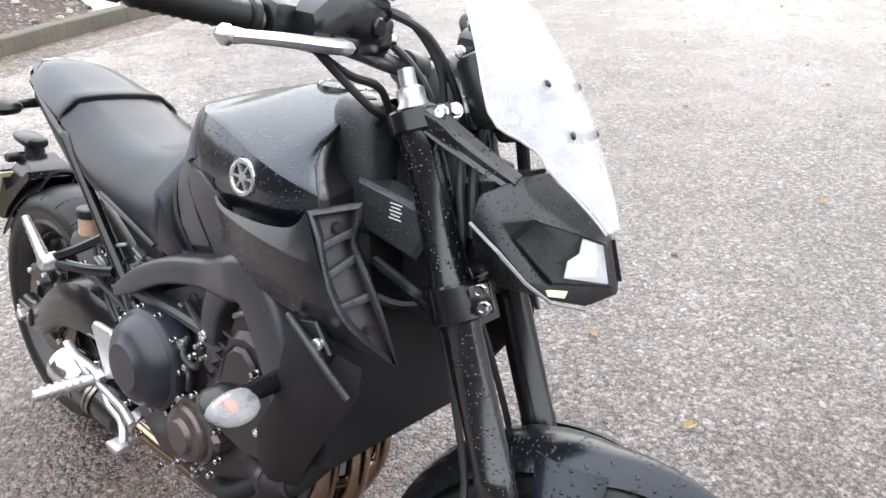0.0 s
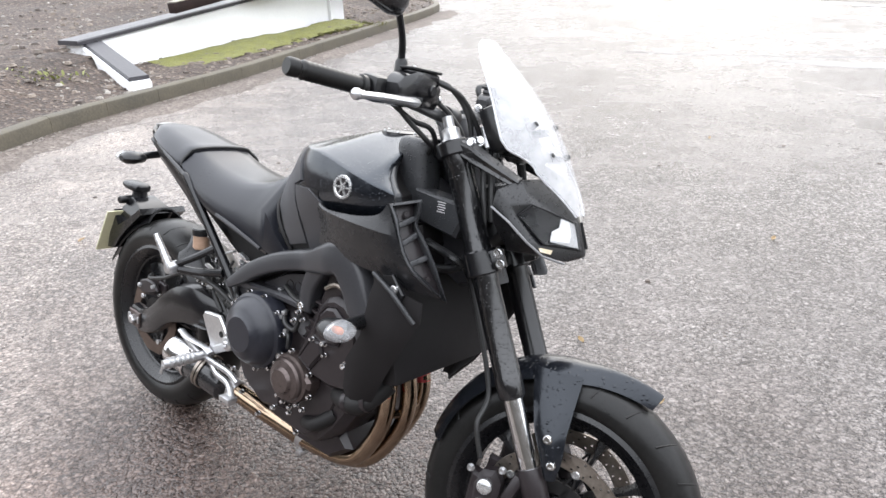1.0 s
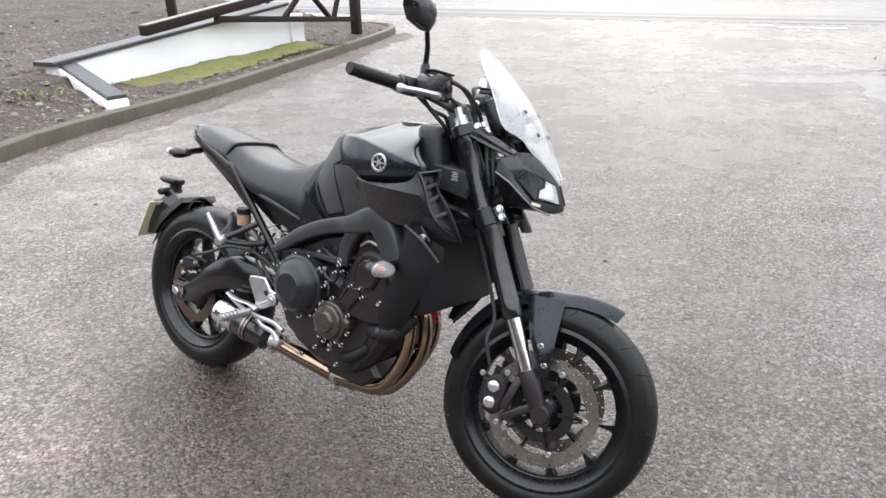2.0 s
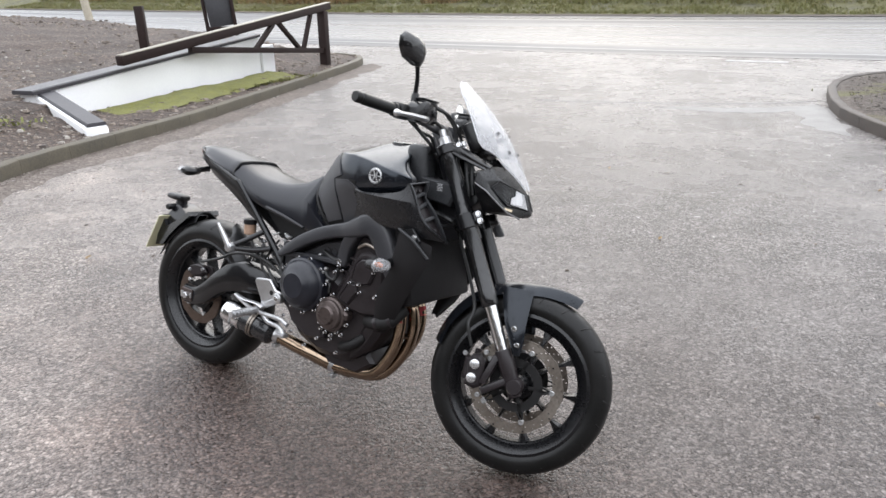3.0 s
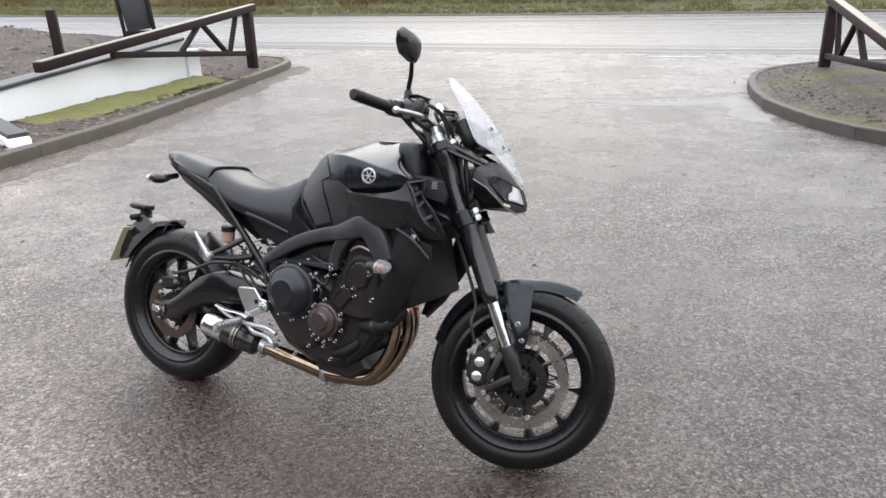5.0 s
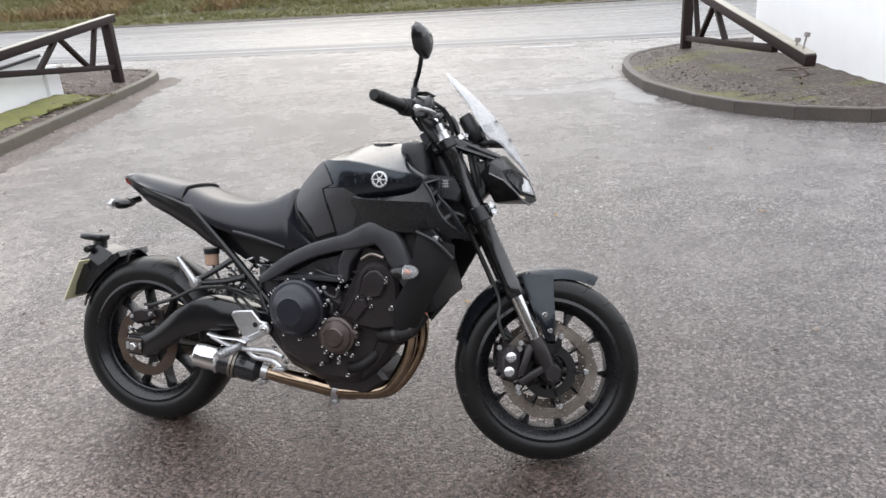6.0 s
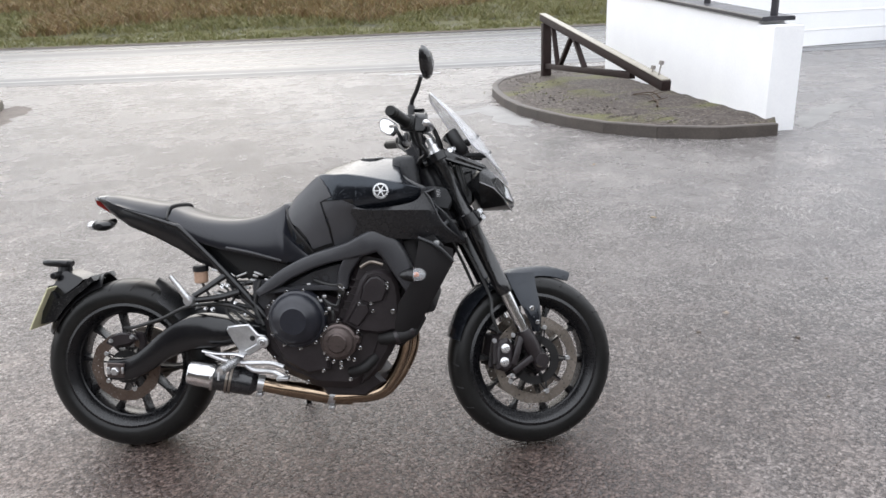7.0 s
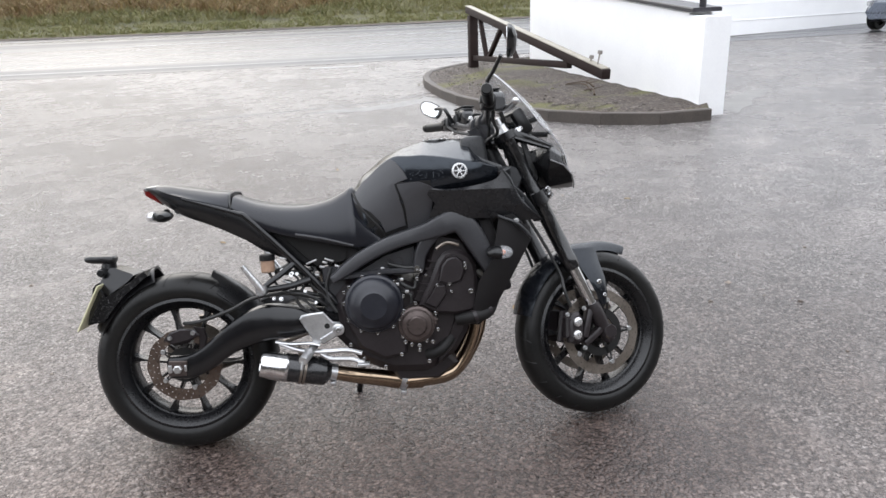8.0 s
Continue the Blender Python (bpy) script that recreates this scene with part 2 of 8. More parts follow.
STEEL = surface("brake_disc_steel", (0.2, 0.17, 0.145), (0.36, 0.32, 0.28), 14, (0.26, 0.42), metal=0.9, relief=0.1)
PIPE = surface("heat_tinted_steel", (0.30, 0.215, 0.150), (0.47, 0.37, 0.27), 5, (0.1, 0.22), metal=1.0, relief=0.0)
CARBON = surface("black_carbon_sleeve", (0.008, 0.008, 0.009), (0.02, 0.02, 0.022), 40, (0.2, 0.32), relief=0.1, coat=0.4)
CABLE = surface("black_rubber_hose", (0.010, 0.010, 0.010), (0.02, 0.02, 0.02), 20, (0.4, 0.55), relief=0.05)
PLATEYELLOW = surface("yellow_plate_sheet", (0.6, 0.57, 0.36), (0.7, 0.67, 0.45), 6, (0.35, 0.5), relief=0.0)
PLATEINK = surface("black_plate_bars", (0.012, 0.012, 0.012), (0.02, 0.02, 0.02), 6, (0.4, 0.5), relief=0.0)
BADGE = surface("silver_badge", (0.55, 0.55, 0.55), (0.75, 0.75, 0.75), 30, (0.2, 0.35), metal=0.8, relief=0.0)
LABELWHITE = surface("white_sticker_print", (0.6, 0.6, 0.6), (0.75, 0.75, 0.75), 30, (0.4, 0.5), relief=0.0)
REDLENS = surface("red_lens", (0.10, 0.004, 0.004), (0.16, 0.008, 0.006), 20, (0.1, 0.2), relief=0.0, coat=0.6)
ORANGE = surface("amber_reflector", (0.45, 0.10, 0.02), (0.6, 0.17, 0.04), 20, (0.2, 0.3), relief=0.0)
RESERVOIR = surface("translucent_brake_fluid_cup", (0.30, 0.19, 0.13), (0.42, 0.28, 0.2), 12, (0.3, 0.4), relief=0.0)
CARPAINT = surface("blue_grey_car_paint", (0.13, 0.15, 0.19), (0.17, 0.19, 0.23), 3, (0.22, 0.3), metal=0.7, relief=0.0, coat=0.5)
REFLECTOR = surface("white_reflector_glare", (0.86, 0.86, 0.87), (0.92, 0.92, 0.92), 40, (0.2, 0.35), metal=0.0, relief=0.0)
REDPIPE = surface("red_heat_mark", (0.35, 0.04, 0.05), (0.5, 0.08, 0.08), 12, (0.3, 0.4), metal=0.6, relief=0.0)


def glass_material(name, tint, clear, rough):
    m = bpy.data.materials.new(name)
    m.use_nodes = True
    n, l = m.node_tree.nodes, m.node_tree.links
    b = n["Principled BSDF"]
    b.inputs["Base Color"].default_value = (*tint, 1)
    b.inputs["Roughness"].default_value = rough
    b.inputs["IOR"].default_value = 1.49
    tr = n.new("ShaderNodeBsdfTransparent")
    mx = n.new("ShaderNodeMixShader")
    mx.inputs[0].default_value = 1 - clear
    v = coords(n, l)
    smear = ramp(n, l, noise_tex(n, l, v, 16, 6), [(0.35, grey(1 - clear - 0.1)), (0.7, grey(1 - clear + 0.12))])
    l.new(smear, mx.inputs[0])
    l.new(tr.outputs[0], mx.inputs[1])
    l.new(b.outputs[0], mx.inputs[2])
    l.new(mx.outputs[0], n["Material Output"].inputs["Surface"])
    return m


SCREEN = glass_material("clear_wet_polycarbonate", (0.66, 0.66, 0.67), 0.63, 0.10)
INDLENS = glass_material("clear_indicator_lens", (0.6, 0.6, 0.61), 0.65, 0.05)
COWLBLACK = droplets(surface("black_cowl_plastic", (0.004, 0.004, 0.0045), (0.008, 0.008, 0.009), 9, (0.24, 0.36), relief=0.05, spec=0.45), 190, 0.4)
LENS = glass_material("clear_lamp_lens", (0.02, 0.021, 0.024), 0.75, 0.03)
MIRRORGLASS = surface("mirror_glass", (0.8, 0.8, 0.8), (0.85, 0.85, 0.85), 4, (0.02, 0.04), metal=1.0, relief=0.0)
WINDOWGLASS = surface("dark_car_glass", (0.01, 0.012, 0.013), (0.016, 0.018, 0.02), 4, (0.03, 0.06), relief=0.0)

# ---- mesh helpers ----


def link_mesh(name, bm, mat, parent=None, sharp=35):
    bmesh.ops.recalc_face_normals(bm, faces=bm.faces)
    for f in bm.faces:
        f.smooth = True
    me = bpy.data.meshes.new(name)
    bm.to_mesh(me)
    bm.free()
    me.materials.append(mat)
    me.set_sharp_from_angle(angle=radians(sharp))
    ob = new(name, me)
    if parent:
        ob.parent = parent
    return ob


def part(name, bm, mat, parent, label="", turned=False, sharp=35):
    """One mesh under a thing or a part; turned: it turns with the fork (True) or by a matrix of its own."""
    if turned:
        bmesh.ops.transform(bm, matrix=STEER if turned is True else turned, verts=bm.verts)
    ob = link_mesh(name, bm, mat, parent, sharp)
    return tagged(ob, label=label) if label else ob


def setting(name, bm, mat, label, category, sharp=35, kind="structure"):
    return tagged(link_mesh(name, bm, mat, None, sharp), label, category, kind=kind)


def smooth_path(pts, steps=6):
    p = [Vector(q) for q in pts]
    if len(p) < 3:
        return p
    out = []
    for i in range(len(p) - 1):
        a, b, c, d = p[max(i - 1, 0)], p[i], p[i + 1], p[min(i + 2, len(p) - 1)]
        for k in range(steps):
            t = k / steps
            out.append(0.5 * (2 * b + (c - a) * t + (2 * a - 5 * b + 4 * c - d) * t * t + (3 * b - a - 3 * c + d) * t ** 3))
    return out + [p[-1]]


def loft(bm, rings, caps=True, closed=True):
    vs = [[bm.verts.new(p) for p in r] for r in rings]
    k = len(vs[0])
    for a, b in zip(vs, vs[1:]):
        for i in range(k if closed else k - 1):
            j = (i + 1) % k
            bm.faces.new((a[i], a[j], b[j], b[i]))
    if caps and closed:
        bm.faces.new(vs[0][::-1])
        bm.faces.new(vs[-1])
    return vs


def tube(bm, pts, r, seg=10, smooth=True, caps=True, flat=1.0):
    p = smooth_path(pts) if smooth else [Vector(q) for q in pts]
    rings = []
    side = None
    for i, q in enumerate(p):
        d = (p[min(i + 1, len(p) - 1)] - p[max(i - 1, 0)]).normalized()
        if side is None:
            side = d.cross(Vector((0, 0, 1)) if abs(d.z) < 0.9 else Vector((1, 0, 0))).normalized()
        side = (side - d * side.dot(d)).normalized()
        up = side.cross(d)
        rr = r if not isinstance(r, (list, tuple)) else r[0] + (r[1] - r[0]) * i / max(len(p) - 1, 1)
        rings.append([q + side * rr * math.cos(a) + up * rr * flat * math.sin(a) for a in (2 * math.pi * k / seg for k in range(seg))])
    loft(bm, rings, caps)


def lathe(bm, prof, centre, axis=(0, 1, 0), seg=40, a0=0.0, a1=2 * math.pi):
    """prof: (radius, height along the axis)."""
    ax = Vector(axis).normalized()
    u = ax.cross(Vector((0, 0, 1)) if abs(ax.z) < 0.9 else Vector((1, 0, 0))).normalized()
    w = ax.cross(u)
    c = Vector(centre)
    full = abs(a1 - a0 - 2 * math.pi) < 1e-6
    cols = []
    for k in range(seg if full else seg + 1):
        a = a0 + (a1 - a0) * k / seg
        cols.append([bm.verts.new(c + ax * h + (u * math.cos(a) + w * math.sin(a)) * max(r, 0.0002)) for r, h in prof])
    m = len(prof)
    for k in range(seg):
        a, b = cols[k], cols[(k + 1) % len(cols)]
        for i in range(m - 1):
            bm.faces.new((a[i], a[i + 1], b[i + 1], b[i]))


def plate(bm, poly, y0, y1, bev=0.004):
    """A polygon of (x, z) made solid between two depths, with chamfered rims."""
    cx = sum(p[0] for p in poly) / len(poly)
    cz = sum(p[1] for p in poly) / len(poly)
    n = len(poly)
    area = sum(poly[i][0] * poly[(i + 1) % n][1] - poly[(i + 1) % n][0] * poly[i][1] for i in range(n))
    s = 1 if area > 0 else -1

    def inset(d):
        out = []
        for i in range(n):
            a, b, c = Vector(poly[i - 1]), Vector(poly[i]), Vector(poly[(i + 1) % n])
            e, f = (b - a).normalized(), (c - b).normalized()
            m = (Vector((-e.y, e.x)) + Vector((-f.y, f.x))) * s
            m = m.normalized() if m.length > 1e-6 else m
            out.append(b + m * d)
        return out
    lo, hi = min(y0, y1), max(y0, y1)
    inner = inset(bev)
    rings = [[(p[0], lo, p[1]) for p in inner], [(p[0], lo + bev, p[1]) for p in poly], [(p[0], hi - bev, p[1]) for p in poly], [(p[0], hi, p[1]) for p in inner]]
    loft(bm, rings)


def box(bm, c, size, m=None, bev=0.0):
    v = bmesh.ops.create_cube(bm, size=1.0)["verts"]
    bmesh.ops.scale(bm, vec=size, verts=v)
    if bev:
        e = list({x for q in v for x in q.link_edges})
        g = bmesh.ops.bevel(bm, geom=e, offset=bev, segments=2, affect="EDGES", profile=0.5)
        v = list({x for f in g["faces"] for x in f.verts} | {x for x in v if x.is_valid})
    if m is not None:
        bmesh.ops.transform(bm, matrix=m, verts=v)
    bmesh.ops.translate(bm, vec=c, verts=v)
    return v


def beam(bm, a, b, w, h, up=(0, 0, 1), bev=0.0, over=0.0):
    """A rectangular bar from a to b."""
    a, b = Vector(a), Vector(b)
    d = (b - a).normalized()
    s = d.cross(Vector(up)).normalized()
    u = s.cross(d)
    m = Matrix((s, d, u)).transposed().to_4x4()
    box(bm, (a + b) / 2, (w, (b - a).length + over, h), m, bev)


def bolt(bm, c, axis=(0, -1, 0), r=0.007, h=0.006):
    lathe(bm, [(0, h * 0.75), (r * 0.45, h * 0.75), (r * 0.5, h), (r * 0.85, h), (r, h * 0.75), (r, 0), (r * 1.25, 0), (r * 1.25, -0.003)], c, axis, 8)


def sheet(bm, rows, thick, closed_edges=True):
    """A curved skin from a grid of points, with thickness along its own normals."""
    rows = [[Vector(p) for p in r] for r in rows]
    nr, nc = len(rows), len(rows[0])

    def normal(i, j):
        a = rows[min(i + 1, nr - 1)][j] - rows[max(i - 1, 0)][j]
        b = rows[i][min(j + 1, nc - 1)] - rows[i][max(j - 1, 0)]
        return a.cross(b).normalized()
    top = [[bm.verts.new(rows[i][j]) for j in range(nc)] for i in range(nr)]
    low = [[bm.verts.new(rows[i][j] - normal(i, j) * thick) for j in range(nc)] for i in range(nr)]
    for i in range(nr - 1):
        for j in range(nc - 1):
            bm.faces.new((top[i][j], top[i][j + 1], top[i + 1][j + 1], top[i + 1][j]))
            bm.faces.new((low[i][j], low[i + 1][j], low[i + 1][j + 1], low[i][j + 1]))
    for i in range(nr - 1):
        for j in (0, nc - 1):
            bm.faces.new((top[i][j], top[i + 1][j], low[i + 1][j], low[i][j]))
    for j in range(nc - 1):
        for i in (0, nr - 1):
            bm.faces.new((top[i][j], top[i][j + 1], low[i][j + 1], low[i][j]))


def mirrored(bm):
    """Adds the left half of a part whose right half stands in bm."""
    g = bmesh.ops.duplicate(bm, geom=bm.verts[:] + bm.edges[:] + bm.faces[:])["geom"]
    vs = [x for x in g if isinstance(x, bmesh.types.BMVert)]
    bmesh.ops.scale(bm, vec=(1, -1, 1), verts=vs)


# ---- ground, road and beds ----


def ground_z(x, y):
    """The car park lies in a slight hollow and rises gently towards the road."""
    d = math.hypot(x + 0.4, y - 1.0)
    return 0.013 * (d - 5 if d > 25 else math.log1p(math.exp(d - 5))) - 0.014 * math.exp(-(d / 2.2) ** 2)


def wander(x, y, s, amp):
    return amp * noise.noise((x * s, y * s, 3.7))


# ground: one sheet with rings that widen towards the horizon
bm = bmesh.new()
radii = [0.0, 1.0, 2.0, 3.0, 4.0, 5.0, 6.0, 7.5, 9, 11, 13.5, 17, 22, 30, 45, 75, 140, 300, 700, 1500, 3000]
rings = []
for r in radii[1:]:
    rings.append([(r * math.cos(a) - 0.4, r * math.sin(a) + 1.0, min(ground_z(r * math.cos(a) - 0.4, r * math.sin(a) + 1.0), 0.9)) for a in (2 * math.pi * k / 64 for k in range(64))])
vs = loft(bm, rings, caps=False)
mid = bm.verts.new((-0.4, 1.0, ground_z(-0.4, 1.0)))
for k in range(64):
    bm.faces.new((mid, vs[0][k], vs[0][(k + 1) % 64]))
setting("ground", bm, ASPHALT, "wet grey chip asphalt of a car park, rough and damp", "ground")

RD = Vector((math.cos(radians(-36)), math.sin(radians(-36)), 0))   # along the road
RN = Vector((-RD.y, RD.x, 0))                                        # across it, away from the car park


def on_road(s, d, dz=0.0):
    p = RD * s + RN * d
    return (p.x, p.y, ground_z(p.x, p.y) + dz)


def strip(bm, d0, d1, s0, s1, dz, step=2.0, cross=4):
    ns = max(1, int((s1 - s0) / step))
    g = [[bm.verts.new(on_road(s0 + (s1 - s0) * i / ns, d0 + (d1 - d0) * j / cross, dz)) for j in range(cross + 1)] for i in range(ns + 1)]
    for i in range(ns):
        for j in range(cross):
            bm.faces.new((g[i][j], g[i + 1][j], g[i + 1][j + 1], g[i][j + 1]))


ROAD0, ROAD1 = 14.6, 31.5
bm = bmesh.new()
strip(bm, ROAD0, ROAD1, -90, 90, 0.005, 3.0, 12)
setting("road", bm, ROADWET, "wet dark asphalt road shining with rain", "road")
bm = bmesh.new()
strip(bm, ROAD0 + 0.9, ROAD0 + 1.05, -90, 90, 0.010, 3, 1)
line = setting("road_line", bm, ROADPAINT, "worn white painted edge line of the road", "road marking")
bm = bmesh.new()
for k in range(-8, 9):
    strip(bm, 23.6, 23.75, k * 9.0, k * 9.0 + 5.0, 0.010, 2.5, 1)
setting("centre_line", bm, ROADPAINT, "dashed white painted centre line of the road", "road marking", kind="stuff")
bm = bmesh.new()
for k in range(0, 3):
    strip(bm, 13.75, 13.95, -1.3 + k * 3.0, -0.2 + k * 3.0, 0.006, 1.2, 1)
setting("give_way_line", bm, ROADPAINT, "worn white dashes where the car park meets the road", "road marking", kind="stuff")


def dense(pts, step):
    """Points at even steps along a smoothed outline."""
    p = smooth_path([(x, y, 0) for x, y in pts], 12)
    out, left = [p[0]], step
    for a, b in zip(p, p[1:]):
        d = (b - a).length
        while left <= d:
            out.append(a + (b - a) * (left / d))
            left += step
        left -= d
    return out


def kerb(name, pts, label, height=0.13, width=0.11, length=0.6, mat=None):
    """A row of concrete kerb stones along an outline; the bed lies to the left of the way along it."""
    root = tagged(new(name), label, "kerb", kind="structure")
    p = dense(pts, length)
    rnd = random.Random(len(p))
    ns = []
    for k, q in enumerate(p):
        d = (p[min(k + 1, len(p) - 1)] - p[max(k - 1, 0)]).normalized()
        ns.append(Vector((-d.y, d.x, 0)))
    prof = [(0.0, -0.12), (0.0, height - 0.03), (0.008, height - 0.01), (0.03, height), (width - 0.01, height), (width, height - 0.01), (width, -0.12)]
    for i in range(len(p) - 1):
        bm = bmesh.new()
        lift = rnd.uniform(-0.0015, 0.0015)
        rings = []
        for k in range(5):
            f = 0.003 + 0.994 * k / 4
            q, n = p[i].lerp(p[i + 1], f), ns[i].lerp(ns[i + 1], f)
            rings.append([(q.x + n.x * u, q.y + n.y * u, ground_z(q.x, q.y) + h + lift + wander(q.x + u, q.y + h * 3, 7, 0.006)) for u, h in prof])
        loft(bm, rings)
        part("kerb_stone", bm, mat or KERB_SHADED, root)
    return p


LEFT_KERB = [(-5.2, -9.0), (-4.5, -5.0), (-4.05, -1.5), (-3.75, 1.5), (-3.55, 3.4), (-3.2, 5.1), (-2.83, 6.0), (-2.13, 7.38), (-1.33, 9.4), (-0.62, 11.2), (0.0, 12.9), (0.16, 13.7), (0.08, 14.3), (-0.5, 14.85), (-2.2, 15.9), (-5, 17.9), (-9, 20.8), (-20, 28.8)]
RIGHT_KERB = [(10.6, 7.9), (9.4, 8.5), (8.4, 8.75), (7.3, 8.5), (6.55, 7.9), (5.95, 7.1), (5.4, 6.15), (5.1, 5.2), (5.0, 4.5), (5.1, 3.8), (5.4, 3.25), (5.95, 2.88)]
SILT = soil_material("washed_silt", [(0.075, 0.058, 0.047), (0.115, 0.092, 0.077), (0.16, 0.132, 0.113), (0.22, 0.19, 0.165)])
PALE = surface("pale_rough_ground", (0.10, 0.096, 0.092), (0.30, 0.29, 0.28), 5, (0.5, 0.7), relief=0.6, fine=12, depth=0.006)


def ribbon(name, pts, width, mat, label, seed, step=0.12, lift=0.006, out=0.0, ragged=0.5):
    """A thin ragged band of silt or pale ground that lies along a line."""
    p = dense(pts, step)
    rnd = random.Random(seed)
    bm = bmesh.new()
    rows, wa, wb = [], 1.0, 1.0
    for i, q in enumerate(p):
        d = (p[min(i + 1, len(p) - 1)] - p[max(i - 1, 0)]).normalized()
        n = Vector((d.y, -d.x, 0))
        end = min(1.0, i / 4, (len(p) - 1 - i) / 4)
        wa = 0.6 * wa + 0.4 * rnd.uniform(1 - ragged, 1 + ragged)
        wb = 0.6 * wb + 0.4 * rnd.uniform(1 - ragged, 1 + ragged)
        row = []
        for k in range(4):
            u = out + (-0.5 * wa + (0.5 * wa + 0.5 * wb) * k / 3) * width * end
            x, y = q.x + n.x * u, q.y + n.y * u
            row.append((x, y, ground_z(x, y) + (lift if 0 < k < 3 else 0.001)))
        rows.append(row)
    loft(bm, rows, caps=False, closed=False)
    return setting(name, bm, mat, label, "grit", sharp=180, kind="stuff")


# left kerb: silt stain, plus a lighter colour for the light falling on it
SILTKERB_LIT = surface("silt_stained_kerb_lit", (0.040, 0.034, 0.023), (0.115, 0.098, 0.068), 3.5, (0.5, 0.75), relief=0.5, fine=14, depth=0.006)
kerb("kerb_left", LEFT_KERB, "row of silt-stained weathered concrete kerb stones round the bank, coloured as lit", mat=SILTKERB_LIT)
kerb("kerb_right", RIGHT_KERB[::-1], "row of damp weathered concrete kerb stones round the gate island, coloured as shaded")

ribbon("gutter_silt", LEFT_KERB[2:12], 0.42, SILT, "band of brown silt washed along the kerb", 31, out=0.2, ragged=0.8)
ribbon("gutter_silt", RIGHT_KERB[3:][::-1], 0.10, SILT, "band of brown silt washed along the kerb", 32, out=0.04)
ribbon("pale_band", [(5.75, 6.95), (5.35, 6.3), (5.05, 5.7), (4.9, 5.0)], 0.36, PALE, "pale ragged band on the asphalt beside the kerb", 33, out=0.2, ragged=0.95)
ribbon("pale_band", [(5.6, 6.9), (5.0, 6.75), (4.3, 6.9), (3.6, 7.35)], 0.3, PALE, "pale ragged band on the asphalt beside the kerb", 36, ragged=0.95)
# wet streak by the wall: its shine is put in as pale colour
ribbon("pale_band", [(6.4, 2.72), (7.05, 3.0), (7.8, 3.2), (8.6, 3.1)], 0.32, PALE, "pale band painting the wet shine beside the white wall", 38, ragged=0.95)
ribbon("asphalt_joint", [(2.3, 8.3), (3.0, 7.95), (3.8, 7.6), (5.0, 7.25), (5.9, 7.2)], 0.07, PALE, "pale ragged joint across the asphalt", 34, ragged=0.8)

# walls: lines on the plan
WL_NEAR, WL_FAR, WL_END = Vector((-3.62, 7.05, 0)), Vector((-1.62, 11.1, 0)), Vector((-2.87, 6.25, 0))
WR_NEAR, WR_FAR = Vector((6.03, 3.0, 0)), Vector((8.72, 7.5, 0))


def side_of(x, y, a, b):
    return (b.x - a.x) * (y - a.y) - (b.y - a.y) * (x - a.x)


def left_bed_z(x, y, inset):
    """Soil: level with the kerb in front of the low wall, banked up behind it."""
    d = (WL_FAR - WL_NEAR).normalized()
    n = Vector((-d.y, d.x, 0))
    s = (Vector((x, y, 0)) - WL_NEAR).dot(d)
    back = (Vector((x, y, 0)) - WL_NEAR).dot(n)
    base = 0.10 + 0.05 * min(inset, 1.0)
    top = 0.44 + 0.025 * max(0.0, min(s, 5.5)) + 0.045 * max(0.0, min(back, 8.0) - 1.5)
    if s <= 0:
        k = max(0.0, min(1.0, (back + 0.95) / 0.95)) * max(0.0, min(1.0, inset / 0.9))
    elif s < 4.6:
        k = max(0.0, min(1.0, (back - 0.15) / 0.25))
    else:
        k = max(0.0, min(1.0, (back - 0.1) / 2.2)) * max(0.0, min(1.0, inset / 1.0))
    if s > 7.0:
        away = max(0.0, min(1.0, (back - 2.5) / 3.0))
        k *= away + (1 - away) * max(0.0, 1 - (s - 7.0) / 4.0)
    h = base + (top - 0.05 - base) * k
    return ground_z(x, y) + h + wander(x, y, 1.3, 0.05) * min(inset, 1) + wander(x, y, 6, 0.02) * min(inset, 1)


bm = bmesh.new()
edge = dense(LEFT_KERB, 0.3)
inner = [(y, x) for x, y in LEFT_KERB]
cols = []
for i in range(150):
    y = -8.9 + 37.4 * i / 149
    k = max(a for a in range(len(inner) - 1) if y >= inner[a][0])
    xk = inner[k][1] + (inner[k + 1][1] - inner[k][1]) * (y - inner[k][0]) / (inner[k + 1][0] - inner[k][0])
    col = []
    for k in range(44):
        x = xk - 0.05 - 0.09 * k - 0.0042 * k * k
        ins = min(math.hypot(x - q.x, y - q.y) for q in edge)
        col.append((x, y, left_bed_z(x, y, ins)))
    cols.append(col[::-1])
loft(bm, cols, caps=False, closed=False)
setting("bank_soil", bm, SOIL, "stony brown soil bank behind the low white wall", "soil", sharp=180)

# mossy strip between low wall and kerb
bm = bmesh.new()
g = []
for i in range(26):
    t = i / 25
    a = WL_NEAR.lerp(WL_FAR, 0.16 + 0.86 * t) + Vector((0.06, -0.03, 0))
    e = min(edge, key=lambda q: (q - (a + Vector((0.95, -0.5, 0)))).length)
    row = []
    for k in range(9):
        p = a.lerp(e + (a - e).normalized() * 0.25, k / 8 * (0.7 + 0.32 * t) + 0.03 * math.sin(i * 1.7))
        row.append((p.x, p.y, left_bed_z(p.x, p.y, 0.7) - 0.006 + 0.024 * math.sin(math.pi * k / 8) * min(1.0, i / 6) + 0.045 * (1 - k / 8) ** 2 + wander(p.x, p.y, 5, 0.02)))
    g.append(row)
loft(bm, g, caps=False, closed=False)
MOSS = surface("moss_and_short_grass", (0.075, 0.078, 0.016), (0.205, 0.205, 0.042), 9, (0.6, 0.8), relief=0.8, fine=9, depth=0.02)
